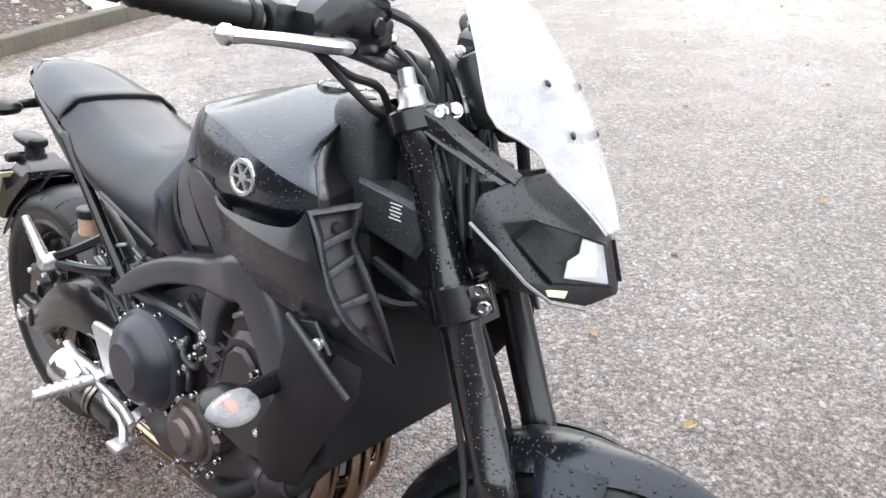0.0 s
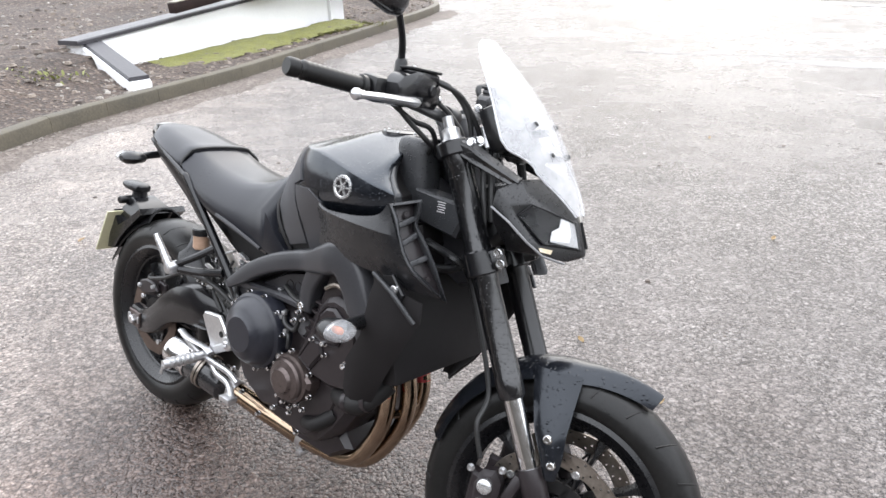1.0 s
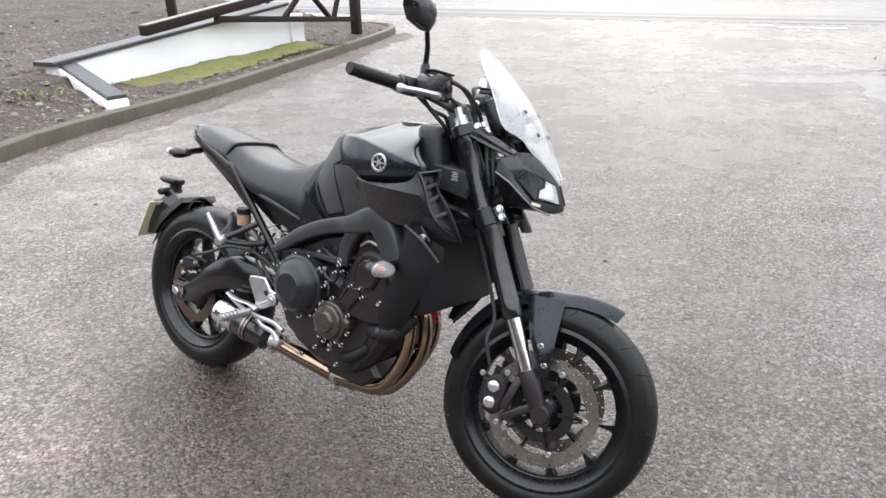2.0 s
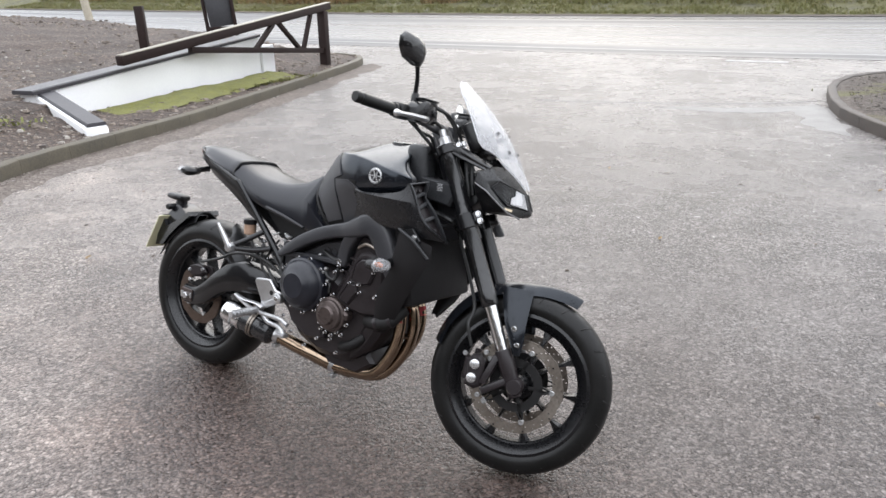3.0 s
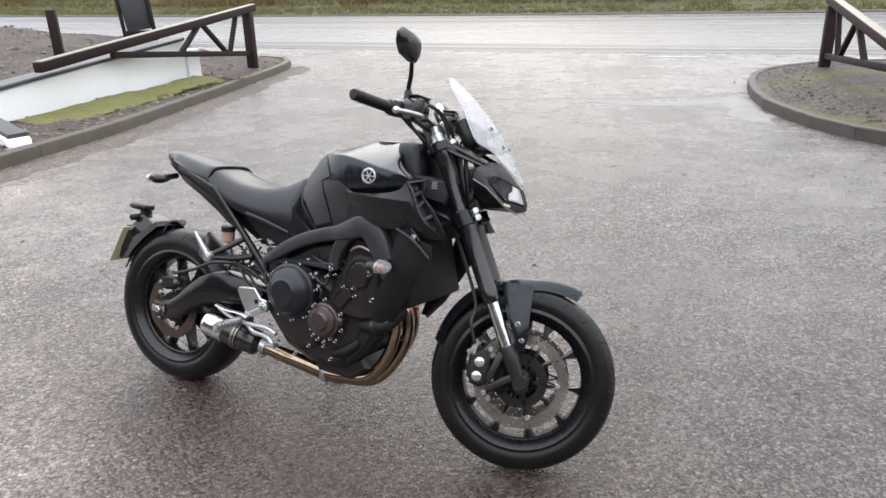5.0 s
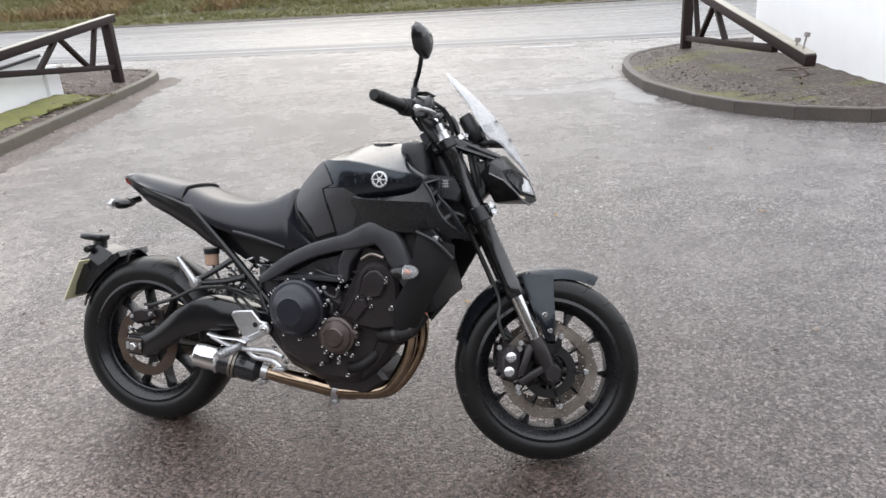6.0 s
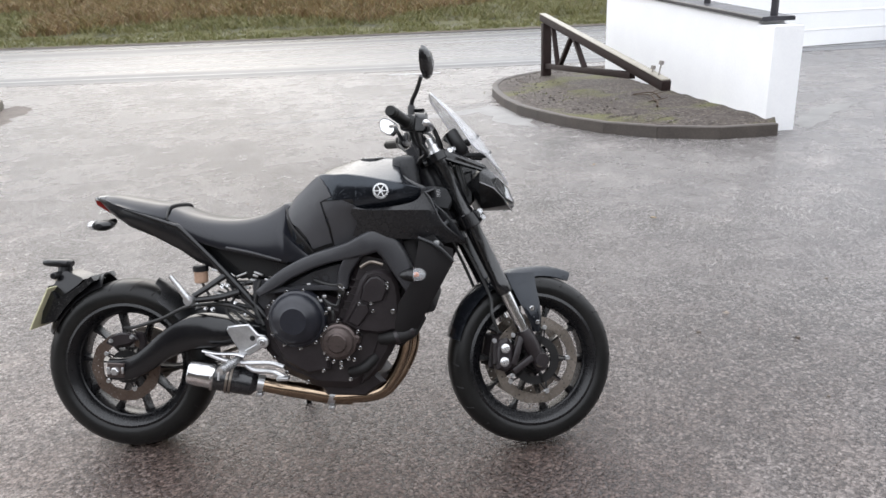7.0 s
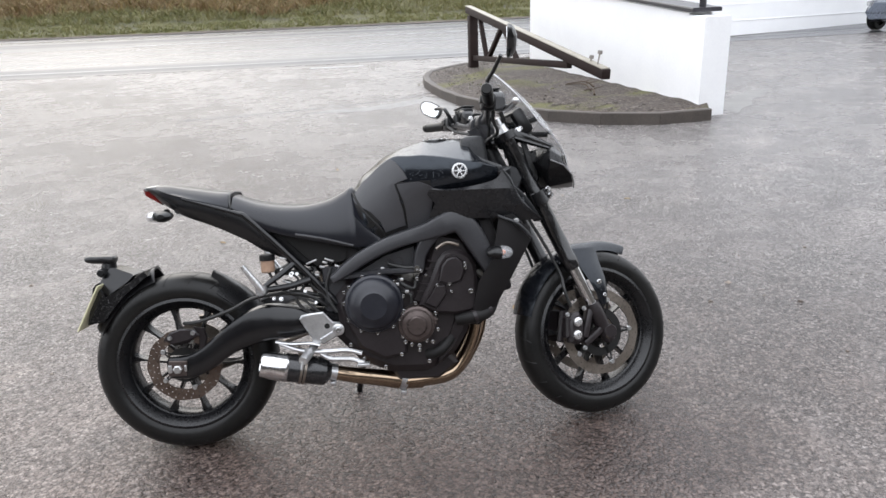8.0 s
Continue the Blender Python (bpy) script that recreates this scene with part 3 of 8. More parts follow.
setting("moss_strip", bm, MOSS, "strip of bright green moss and short grass below the white wall", "grass", sharp=180, kind="stuff")

# island on the other side of the entrance
bm = bmesh.new()
edge_r = dense(RIGHT_KERB[::-1], 0.25)
cen = WR_NEAR.lerp(WR_FAR, 0.6) + Vector((0.1, 0.1, 0))
cols = []
for i, q in enumerate(edge_r):
    d = (edge_r[min(i + 1, len(edge_r) - 1)] - edge_r[max(i - 1, 0)]).normalized()
    n = Vector((d.y, -d.x, 0)) * -1
    wall_pt = WR_NEAR.lerp(WR_FAR, min(1.0, i / (len(edge_r) * 0.8))) + Vector((0.15, 0.0, 0))
    col = []
    for k in range(12):
        p = (q + n * 0.06).lerp(wall_pt, k / 11)
        col.append((p.x, p.y, ground_z(p.x, p.y) + 0.105 + 0.05 * math.sin(math.pi * min(1, k / 9) / 2) + wander(p.x, p.y, 4, 0.025) * min(1, k / 3)))
    cols.append(col)
loft(bm, cols, caps=False, closed=False)
setting("island_soil", bm, GRASSY, "mossy stony soil on the kerbed island by the gate", "soil", sharp=180)

# ---- walls ----


def wall_strip(bm, a, b, thick, z0a, z1a, z0b, z1b, side=1, bev=0.012):
    """A wall from a to b, its face on the line, with heights at both ends."""
    d = (b - a).normalized()
    n = Vector((-d.y, d.x, 0)) * side
    rings = []
    for k in range(9):
        q = a.lerp(b, k / 8)
        z0, z1 = z0a + (z0b - z0a) * k / 8, z1a + (z1b - z1a) * k / 8
        f = q + n * wander(q.x, q.y, 2.0, 0.008)
        r = q + n * thick
        rings.append([(f.x, f.y, z0), (f.x, f.y, z1 - bev), (f.x + n.x * bev, f.y + n.y * bev, z1), (r.x - n.x * bev, r.y - n.y * bev, z1), (r.x, r.y, z1 - bev), (r.x, r.y, z0)])
    loft(bm, rings)


# low wall on the bank, with its coping and the sloping return
bm = bmesh.new()
wall_strip(bm, WL_NEAR, WL_FAR, 0.22, -0.1, 0.47, 0.0, 0.80)
low_wall = setting("wall_left", bm, WHITEWASH, "low white-painted masonry wall with a dark slate coping", "wall")
bm = bmesh.new()
d = (WL_FAR - WL_NEAR).normalized()
n = Vector((-d.y, d.x, 0))
wall_strip(bm, WL_NEAR - d * 0.06 - n * 0.03, WL_FAR + d * 0.02 - n * 0.03, 0.29, 0.474, 0.52, 0.804, 0.85)
part("coping", bm, SLATE, low_wall, "dark slate coping slab")
bm = bmesh.new()
wall_strip(bm, WL_FAR + d * 0.01 - n * 0.05, WL_FAR + d * 0.36 - n * 0.05, 0.3, 0.0, 0.66, 0.0, 0.66)
part("end_pillar", bm, WHITEWASH, low_wall)
ret = (WL_END - WL_NEAR).normalized()
bm = bmesh.new()
wall_strip(bm, WL_NEAR + ret * 0.02, WL_END - ret * 0.12, 0.24, -0.1, 0.45, -0.05, 0.215)
slope_wall = setting("wall_return", bm, WHITEWASH, "short white return wall sloping down to the kerb", "wall")
rn = Vector((-ret.y, ret.x, 0))
bm = bmesh.new()
q = WL_END - ret * 0.12 + rn * 0.12
lathe(bm, [(0.0, 0.208), (0.09, 0.206), (0.112, 0.198), (0.1195, 0.182), (0.1195, -0.05)], (q.x, q.y, 0), (0, 0, 1), 28)
part("rounded_end", bm, WHITEWASH, slope_wall)
bm = bmesh.new()
wall_strip(bm, WL_NEAR - ret * 0.03 + rn * 0.03, WL_END - ret * 0.10 + rn * 0.03, 0.2, 0.454, 0.49, 0.212, 0.248)
part("coping", bm, SLATE, slope_wall, "dark slate coping slab laid on the slope")

# tall wall on the island
dr = (WR_FAR - WR_NEAR).normalized()
nr = Vector((dr.y, -dr.x, 0))
bm = bmesh.new()
wall_strip(bm, WR_NEAR + dr * 0.34, WR_FAR, 0.3, -0.1, 1.16, 0.0, 1.6, side=-1)
tall_wall = setting("wall_right", bm, WHITEWASH, "tall white-painted masonry wall with a dark coping", "wall")
bm = bmesh.new()
wall_strip(bm, WR_NEAR - nr * 0.012, WR_NEAR + dr * 0.34 - nr * 0.012, 0.33, -0.1, 1.12, -0.1, 1.13, side=-1)
part("end_pillar", bm, WHITEWASH, tall_wall)
bm = bmesh.new()
wall_strip(bm, WR_NEAR + dr * 0.22 - nr * 0.04, WR_FAR + dr * 0.04 - nr * 0.04, 0.38, 1.164, 1.21, 1.604, 1.65, side=-1)
part("coping", bm, SLATE, tall_wall, "dark coping board")
for k in range(4):
    bm = bmesh.new()
    q = WR_NEAR + dr * (0.30 + 1.55 * k) + nr * 0.14
    z = 1.19 + 0.085 * 1.55 * k
    beam(bm, (q.x, q.y, z), (q.x, q.y, z + 0.95), 0.06, 0.06, (1, 0, 0), 0.006)
    part("rail_post", bm, SLATE, tall_wall, "dark painted upright on the coping")

# unseen dark walls, added so that the motorcycle's sides reflect something dark
UNSEENWALL = surface("plain_dark_unseen_wall", (0.05, 0.046, 0.042), (0.1, 0.093, 0.086), 1.2, (0.7, 0.9), relief=0.4, fine=12, depth=0.006)
for nm, a, b in (("unseen_wall_south", (-8.5, -8.0), (13.0, -8.0)), ("unseen_wall_west", (-8.5, 2.0), (-8.5, -8.35))):
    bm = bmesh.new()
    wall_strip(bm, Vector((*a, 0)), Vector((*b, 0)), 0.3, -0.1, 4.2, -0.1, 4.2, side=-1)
    setting(nm, bm, UNSEENWALL, "unseen dark wall added to darken reflections in the motorcycle", "wall")

# white house wall behind the side yard
HA, HB = Vector((12.2, 8.95, 0)), Vector((30.5, 2.75, 0))
bm = bmesh.new()
wall_strip(bm, HA, HB, 0.4, -0.1, 4.6, 0.0, 4.6, side=1)
house = setting("wall_house", bm, WHITEWASH, "long white-plastered house wall beside the yard", "wall")
hd = (HB - HA).normalized()
hn = Vector((hd.y, -hd.x, 0))
for z in (0.55, 0.95, 2.2, 3.4):
    bm = bmesh.new()
    wall_strip(bm, HA + hn * 0.012, HB + hn * 0.012, 0.02, z, z + 0.014, z, z + 0.014, side=1, bev=0.002)
    part("joint_strip", bm, WHITEWASH, house)
bm = bmesh.new()
wall_strip(bm, HA + hn * 0.03, HB + hn * 0.03, 0.04, 0.0, 0.17, 0.1, 0.26, side=1, bev=0.004)
part("plinth", bm, KERB_SHADED, house, "damp grey plinth")

# ---- timber barrier gates ----


def gate(name, base, z0, z1, tip, rail_z, meet, label, pins=False):
    root = tagged(new(name), label, "gate", group="timber barrier gates")
    base, tip = Vector(base), Vector(tip)
    top = Vector((base.x, base.y, z1))
    d = (tip - top)
    flat = Vector((d.x, d.y, 0)).normalized()
    bm = bmesh.new()
    beam(bm, (base.x, base.y, z0 - 0.3), (base.x, base.y, z1 - 0.06), 0.15, 0.15, flat, 0.008)
    part("post", bm, TIMBER, root, "dark-stained square timber post")
    bm = bmesh.new()
    a = top - d.normalized() * 0.24
    beam(bm, a, tip, 0.11, 0.115, (0, 0, 1), 0.01)
    part("top_beam", bm, TIMBER, root, "sloping dark timber beam")
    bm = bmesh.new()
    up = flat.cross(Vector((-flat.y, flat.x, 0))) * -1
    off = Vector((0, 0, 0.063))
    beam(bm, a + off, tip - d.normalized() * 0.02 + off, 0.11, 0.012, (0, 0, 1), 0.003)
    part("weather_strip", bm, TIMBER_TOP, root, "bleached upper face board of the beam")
    # lower rail climbs from the post to the underside of the beam
    def on_rail(f):
        p = top + d * f
        end = top.z + d.z * meet - 0.095
        return Vector((p.x, p.y, rail_z + (end - rail_z) * min(f / meet, 1)))
    bm = bmesh.new()
    beam(bm, on_rail(0), on_rail(meet), 0.075, 0.085, (0, 0, 1), 0.005)
    part("lower_rail", bm, TIMBER, root)
    for f0, f1 in ((0.436, 0.325), (0.165, 0.295), (0.15, 0.085)):
        bm = bmesh.new()
        beam(bm, on_rail(f0), top + d * f1 - Vector((0, 0, 0.05)), 0.06, 0.07, (-flat.y, flat.x, 0), 0.004)
        part("brace", bm, TIMBER, root)
    if pins:
        for s, h in ((0.40, 0.07), (0.22, 0.16)):
            bm = bmesh.new()
            p = tip - d.normalized() * s + Vector((0, 0, 0.07))
            lathe(bm, [(0.0, h), (0.024, h), (0.028, h - 0.008), (0.028, h - 0.04), (0.009, h - 0.045), (0.009, 0)], p, (0.15, -0.1, 1), 12)
            part("hinge_pin", bm, STONE, root, "dark iron pin")
    return root


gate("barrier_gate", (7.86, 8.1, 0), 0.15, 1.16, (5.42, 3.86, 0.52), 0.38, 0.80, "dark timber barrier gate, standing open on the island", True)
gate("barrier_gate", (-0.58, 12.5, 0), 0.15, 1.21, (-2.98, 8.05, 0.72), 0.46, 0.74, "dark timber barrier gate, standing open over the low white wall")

bm = bmesh.new()
q = Vector((-3.6, 11.9, 0))
beam(bm, (q.x, q.y, 0.3), (q.x - 0.01, q.y, 1.3), 0.14, 0.14, (1, 0, 0), 0.01)
tagged(link_mesh("stub_post", bm, TIMBER), "short dark timber post set in the bank", "post")

# dark notice board on the bank, seen from its side and back
bm = bmesh.new()
sb = Vector((-2.75, 15.3, 0))
beam(bm, (sb.x, sb.y, 0.82), (sb.x - 0.12, sb.y, 1.75), 0.54, 0.05, (0.3, -1, 0), 0.01)
board = tagged(link_mesh("notice_board", bm, CONCRETE_SIGN), "leaning dark notice board standing on the bank", "sign")
bm = bmesh.new()
for s in (-0.29, 0.29):
    beam(bm, (sb.x + s, sb.y + 0.1 * s, 0.35), (sb.x + s - 0.12, sb.y + 0.1 * s, 1.78), 0.07, 0.09, (0.3, -1, 0), 0.008)
part("board_frame", bm, TIMBER, board, "dark timber side rails")
bm = bmesh.new()
beam(bm, (sb.x - 0.36, sb.y - 0.05, 0.76), (sb.x + 0.36, sb.y + 0.05, 0.76), 0.12, 0.1, (0, 0, 1), 0.008)
part("board_foot", bm, TIMBER, board)

bm = bmesh.new()
p = Vector((-10.2, 30.9, 0))
z = ground_z(p.x, p.y)
tube(bm, [(p.x, p.y, z - 0.2), (p.x - 0.35, p.y, z + 2.8)], (0.16, 0.14), 10, smooth=False)
tagged(link_mesh("marker_post", bm, POSTWOOD), "pale weathered leaning wooden post beside the road", "post")

# ---- far verge: bank with rough grass ----
bm = bmesh.new()
strip(bm, ROAD1 - 1.2, ROAD1 + 0.1, -90, 90, 0.03, 1.5, 3)
for v in bm.verts:
    v.co += RN * wander(v.co.x, v.co.y, 0.6, 0.3)
setting("road_edge_mud", bm, SOIL, "brown mud along the far edge of the road", "soil", sharp=180, kind="stuff")
bm = bmesh.new()


def verge_z(s, d):
    u = d - ROAD1
    h = 0.05 + 0.10 * min(u, 3.0) + 0.24 * max(0.0, min(u - 2.5, 11.0)) + 0.04 * max(0.0, u - 11)
    return h * (1 + 0.22 * noise.noise((s * 0.08, d * 0.1, 1.0))) + 0.12 * noise.noise((s * 0.5, d * 0.5, 2.0)) * min(1, u)


cols = []
dd = [ROAD1 - 0.15, ROAD1 + 0.3, ROAD1 + 1, ROAD1 + 2, ROAD1 + 3, ROAD1 + 4, ROAD1 + 5, ROAD1 + 6.5, ROAD1 + 8, ROAD1 + 10, ROAD1 + 13, ROAD1 + 20, ROAD1 + 60]
for i in range(121):
    s = -120 + 2 * i
    cols.append([(on_road(s, q)[0], on_road(s, q)[1], ground_z(*on_road(s, min(q, ROAD1))[:2]) + verge_z(s, q)) for q in dd])
loft(bm, cols, caps=False, closed=False)
setting("verge_bank", bm, VERGE, "grassy bank rising beyond the road", "bank", sharp=180)


def blades(name, spots, mats, label, seed, lo, hi, width, lean=0.5):
    """Rough grass as single bent blades in one joined mesh per colour."""
    rnd = random.Random(seed)
    for mi, m in enumerate(mats):
        verts, faces = [], []
        for k, (x, y, z, q) in enumerate(spots):
            if k % len(mats) != mi:
                continue
            for b in range(q):
                a = rnd.uniform(0, 2 * math.pi)
                h = rnd.uniform(lo, hi)
                w = width * rnd.uniform(0.6, 1.3)
                px, py = x + rnd.gauss(0, 1) * width * 5, y + rnd.gauss(0, 1) * width * 5
                dx, dy = math.cos(a), math.sin(a)
                bx, by = rnd.uniform(-lean, lean) * h, rnd.uniform(-lean, lean) * h
                i = len(verts)
                verts += [(px - dy * w, py + dx * w, z - 0.02), (px + dy * w, py - dx * w, z - 0.02),
                          (px + bx * 0.35 + dy * w * 0.7, py + by * 0.35 - dx * w * 0.7, z + h * 0.6), (px + bx * 0.35 - dy * w * 0.7, py + by * 0.35 + dx * w * 0.7, z + h * 0.6),
                          (px + bx, py + by, z + h)]
                faces += [(i, i + 1, i + 2, i + 3), (i + 3, i + 2, i + 4)]
        me = bpy.data.meshes.new(name)
        me.from_pydata(verts, [], faces)
        me.materials.append(m)
        tagged(new(name, me), label, "grass", kind="stuff")


def leaf_material(name, lo, hi):
    m, n, l, b = material(name)
    geo = n.new("ShaderNodeNewGeometry")
    l.new(ramp(n, l, geo.outputs["Random Per Island"], [(0.0, lo), (1.0, hi)]), b.inputs["Base Color"])
    b.inputs["Roughness"].default_value = 0.6
    return m


GREEN = leaf_material("green_grass_blades", (0.085, 0.092, 0.024), (0.15, 0.15, 0.042))
OLIVE = leaf_material("olive_grass_blades", (0.13, 0.115, 0.040), (0.19, 0.165, 0.058))
STRAW = leaf_material("dry_grass_blades", (0.20, 0.142, 0.056), (0.30, 0.215, 0.088))
BROWN = leaf_material("brown_bracken_blades", (0.135, 0.080, 0.035), (0.215, 0.130, 0.058))
rnd = random.Random(4)
low_spots, high_spots, brown_spots = [], [], []
for k in range(40000):
    s = rnd.uniform(-52, 44)
    u = rnd.random() ** 1.15 * 13
    x, y, _ = on_road(s, ROAD1 + u)
    z = ground_z(*on_road(s, ROAD1)[:2]) + verge_z(s, ROAD1 + u)
    patch = noise.noise((s * 0.10, u * 0.22, 9.0)) + 0.09 * (u - 3.4)
    if u < 2.6:
        low_spots.append((x, y, z, 6))
    elif patch > 0.12:
        brown_spots.append((x, y, z, 6))
    else:
        high_spots.append((x, y, z, 6))
blades("short_verge_grass", low_spots, [GREEN, GREEN, OLIVE], "short green grass along the far road edge", 1, 0.05, 0.16, 0.013, 1.2)
blades("tall_verge_grass", high_spots, [OLIVE, GREEN, OLIVE, GREEN], "olive and green grass on the bank", 2, 0.12, 0.34, 0.013, 1.8)
blades("verge_bracken", brown_spots, [BROWN, STRAW, BROWN, OLIVE], "brown dying bracken and grass on the bank", 3, 0.18, 0.58, 0.016, 1.7)

# grass on the moss strip and weeds in the beds
rnd = random.Random(8)
spots = []
for k in range(900):
    t = rnd.uniform(0.3, 1.05)
    a = WL_NEAR.lerp(WL_FAR, t)
    p = a + Vector((1.0, -0.5, 0)) * rnd.uniform(0.05, 0.25 + 0.55 * t)
    spots.append((p.x, p.y, left_bed_z(p.x, p.y, 0.7), 6))
LUSH = leaf_material("yellow_green_moss_blades", (0.06, 0.06, 0.016), (0.16, 0.15, 0.04))
blades("moss_grass", spots, [LUSH], "short grass blades on the moss strip", 5, 0.006, 0.02, 0.005, 1.8)
spots = []
for k in range(46):
    p = Vector((-3.8, 6.3, 0)) + Vector((rnd.gauss(0, 0.16), rnd.gauss(0, 0.08), 0))
    spots.append((p.x, p.y, left_bed_z(p.x, p.y, 0.8) - 0.005, 3))
WEED = leaf_material("pale_green_weed", (0.14, 0.15, 0.04), (0.34, 0.36, 0.14))
blades("weeds", spots, [WEED], "pale green weeds growing in the soil bank", 6, 0.012, 0.04, 0.014, 2.2)
spots = []
for k in range(60):
    p = Vector((6.35, 5.6, 0)) + Vector((rnd.gauss(0, 0.5), rnd.gauss(0, 0.9), 0))
    if side_of(p.x, p.y, WR_NEAR, WR_FAR) > 0.5 and p.x > 5.6:
        spots.append((p.x, p.y, ground_z(p.x, p.y) + 0.14, 2))
blades("island_grass", spots, [GREEN], "thin grass on the gate island", 7, 0.012, 0.035, 0.006, 1.6)


def stones(name, spots, label, seed, lo, hi, mat):
    rnd = random.Random(seed)
    verts, faces = [], []
    base = [(-1, -1, -0.5), (1, -1, -0.5), (1.1, 1, -0.5), (-1, 1, -0.5), (-0.6, -0.7, 0.6), (0.6, -0.5, 0.7), (0.5, 0.7, 0.55), (-0.7, 0.5, 0.65)]
    quads = [(0, 3, 2, 1), (4, 5, 6, 7), (0, 1, 5, 4), (1, 2, 6, 5), (2, 3, 7, 6), (3, 0, 4, 7)]
    for x, y, z in spots:
        r = lo + (hi - lo) * rnd.random() ** 3
        a = rnd.uniform(0, 6.28)
        fl = rnd.uniform(0.35, 0.8)
        i = len(verts)
        for bx, by, bz in base:
            bx, by, bz = bx * rnd.uniform(0.7, 1.1), by * rnd.uniform(0.6, 1.0), bz * fl
            verts.append((x + r * (bx * math.cos(a) - by * math.sin(a)), y + r * (bx * math.sin(a) + by * math.cos(a)), z + r * (bz + 0.2)))
        faces += [tuple(i + q for q in f) for f in quads]
    me = bpy.data.meshes.new(name)
    me.from_pydata(verts, [], faces)
    me.materials.append(mat)
    return tagged(new(name, me), label, "stones", kind="stuff")


PEBBLE = leaf_material("mixed_pebbles", (0.045, 0.032, 0.025), (0.22, 0.18, 0.145))
spots = []
for k in range(5200):
    q = edge[rnd.randrange(30, len(edge) - 44)]
    ins = rnd.random() ** 1.5 * 5
    p = Vector((q.x - ins - 0.15, q.y, 0))
    near = min(math.hypot(p.x - e.x, p.y - e.y) for e in edge)
    if near > 0.14:
        spots.append((p.x, p.y, left_bed_z(p.x, p.y, near)))
PALESTONE = leaf_material("pale_limestone", (0.12, 0.105, 0.09), (0.40, 0.37, 0.33))
pale = []
for cx, cy, r, count in ((-3.1, 6.2, 0.28, 60), (-3.6, 6.9, 0.5, 60), (-4.8, 8.6, 0.7, 70), (-5.0, 10.0, 1.2, 80)):
    for k in range(count):
        p = Vector((rnd.gauss(cx, r), rnd.gauss(cy, r * 1.3), 0))
        near = min(math.hypot(p.x - e.x, p.y - e.y) for e in edge)
        if near > 0.16 and p.x < min(edge, key=lambda e: abs(e.y - p.y)).x:
            pale.append((p.x, p.y, left_bed_z(p.x, p.y, near)))
stones("pale_stones", pale, "pale limestone lumps lying on the soil bank by the wall end", 14, 0.008, 0.034, PALESTONE)
stones("bank_stones", spots, "loose stones and gravel lying on the soil bank", 11, 0.006, 0.05, PEBBLE)
spots = []
for k in range(2600):
    i = rnd.randrange(3, len(edge_r) - 3)
    w = WR_NEAR.lerp(WR_FAR, min(1.0, i / (len(edge_r) * 0.8)))
    p = (edge_r[i] + (w - edge_r[i]).normalized() * 0.12).lerp(w, rnd.random() ** 1.2)
    spots.append((p.x, p.y, ground_z(p.x, p.y) + 0.135))
DARKPEBBLE = leaf_material("damp_brown_pebbles", (0.04, 0.03, 0.024), (0.17, 0.145, 0.125))
stones("island_stones", spots, "loose stones lying on the gate island", 12, 0.005, 0.026, DARKPEBBLE)
spots = []
for k in range(420):
    q = edge[rnd.randrange(34, 88)]
    p = q + Vector((1, -0.35, 0)) * abs(rnd.gauss(0.06, 0.12))
    spots.append((p.x, p.y, ground_z(p.x, p.y)))
for k in range(160):
    q = edge_r[rnd.randrange(3, len(edge_r) - 3)]
    p = q + (q - cen).normalized() * abs(rnd.gauss(0.03, 0.1))
    spots.append((p.x, p.y, ground_z(p.x, p.y)))
for k in range(240):
    p = Vector((rnd.uniform(-3, 5), rnd.uniform(-1, 9), 0))
    spots.append((p.x, p.y, ground_z(p.x, p.y)))
stones("loose_chips", spots, "loose chippings scattered on the asphalt along the kerb", 13, 0.004, 0.014, PEBBLE)

# fallen twigs on the island
TWIGWOOD = surface("dead_brown_twig", (0.05, 0.032, 0.02), (0.1, 0.07, 0.045), 20, (0.6, 0.8), relief=0.4)
for x, y, a, ln in ((6.25, 4.6, 0.9, 0.7), (6.55, 4.75, 1.2, 0.5), (5.95, 4.35, 0.7, 0.4)):
    bm = bmesh.new()
    z = ground_z(x, y) + 0.17
    tube(bm, [(x, y, z), (x + ln * 0.4 * math.cos(a), y + ln * 0.4 * math.sin(a), z + 0.05), (x + ln * math.cos(a + 0.2), y + ln * math.sin(a + 0.2), z + 0.005)], (0.014, 0.006), 6)
    tube(bm, [(x + ln * 0.4 * math.cos(a), y + ln * 0.4 * math.sin(a), z + 0.05), (x + ln * 0.6 * math.cos(a - 0.6), y + ln * 0.6 * math.sin(a - 0.6), z + 0.08)], (0.007, 0.003), 5)
    tagged(link_mesh("twig", bm, TWIGWOOD), "dead brown twig lying on the island soil", "twig", group="twigs on the island")

# ---- parked car in the side yard ----


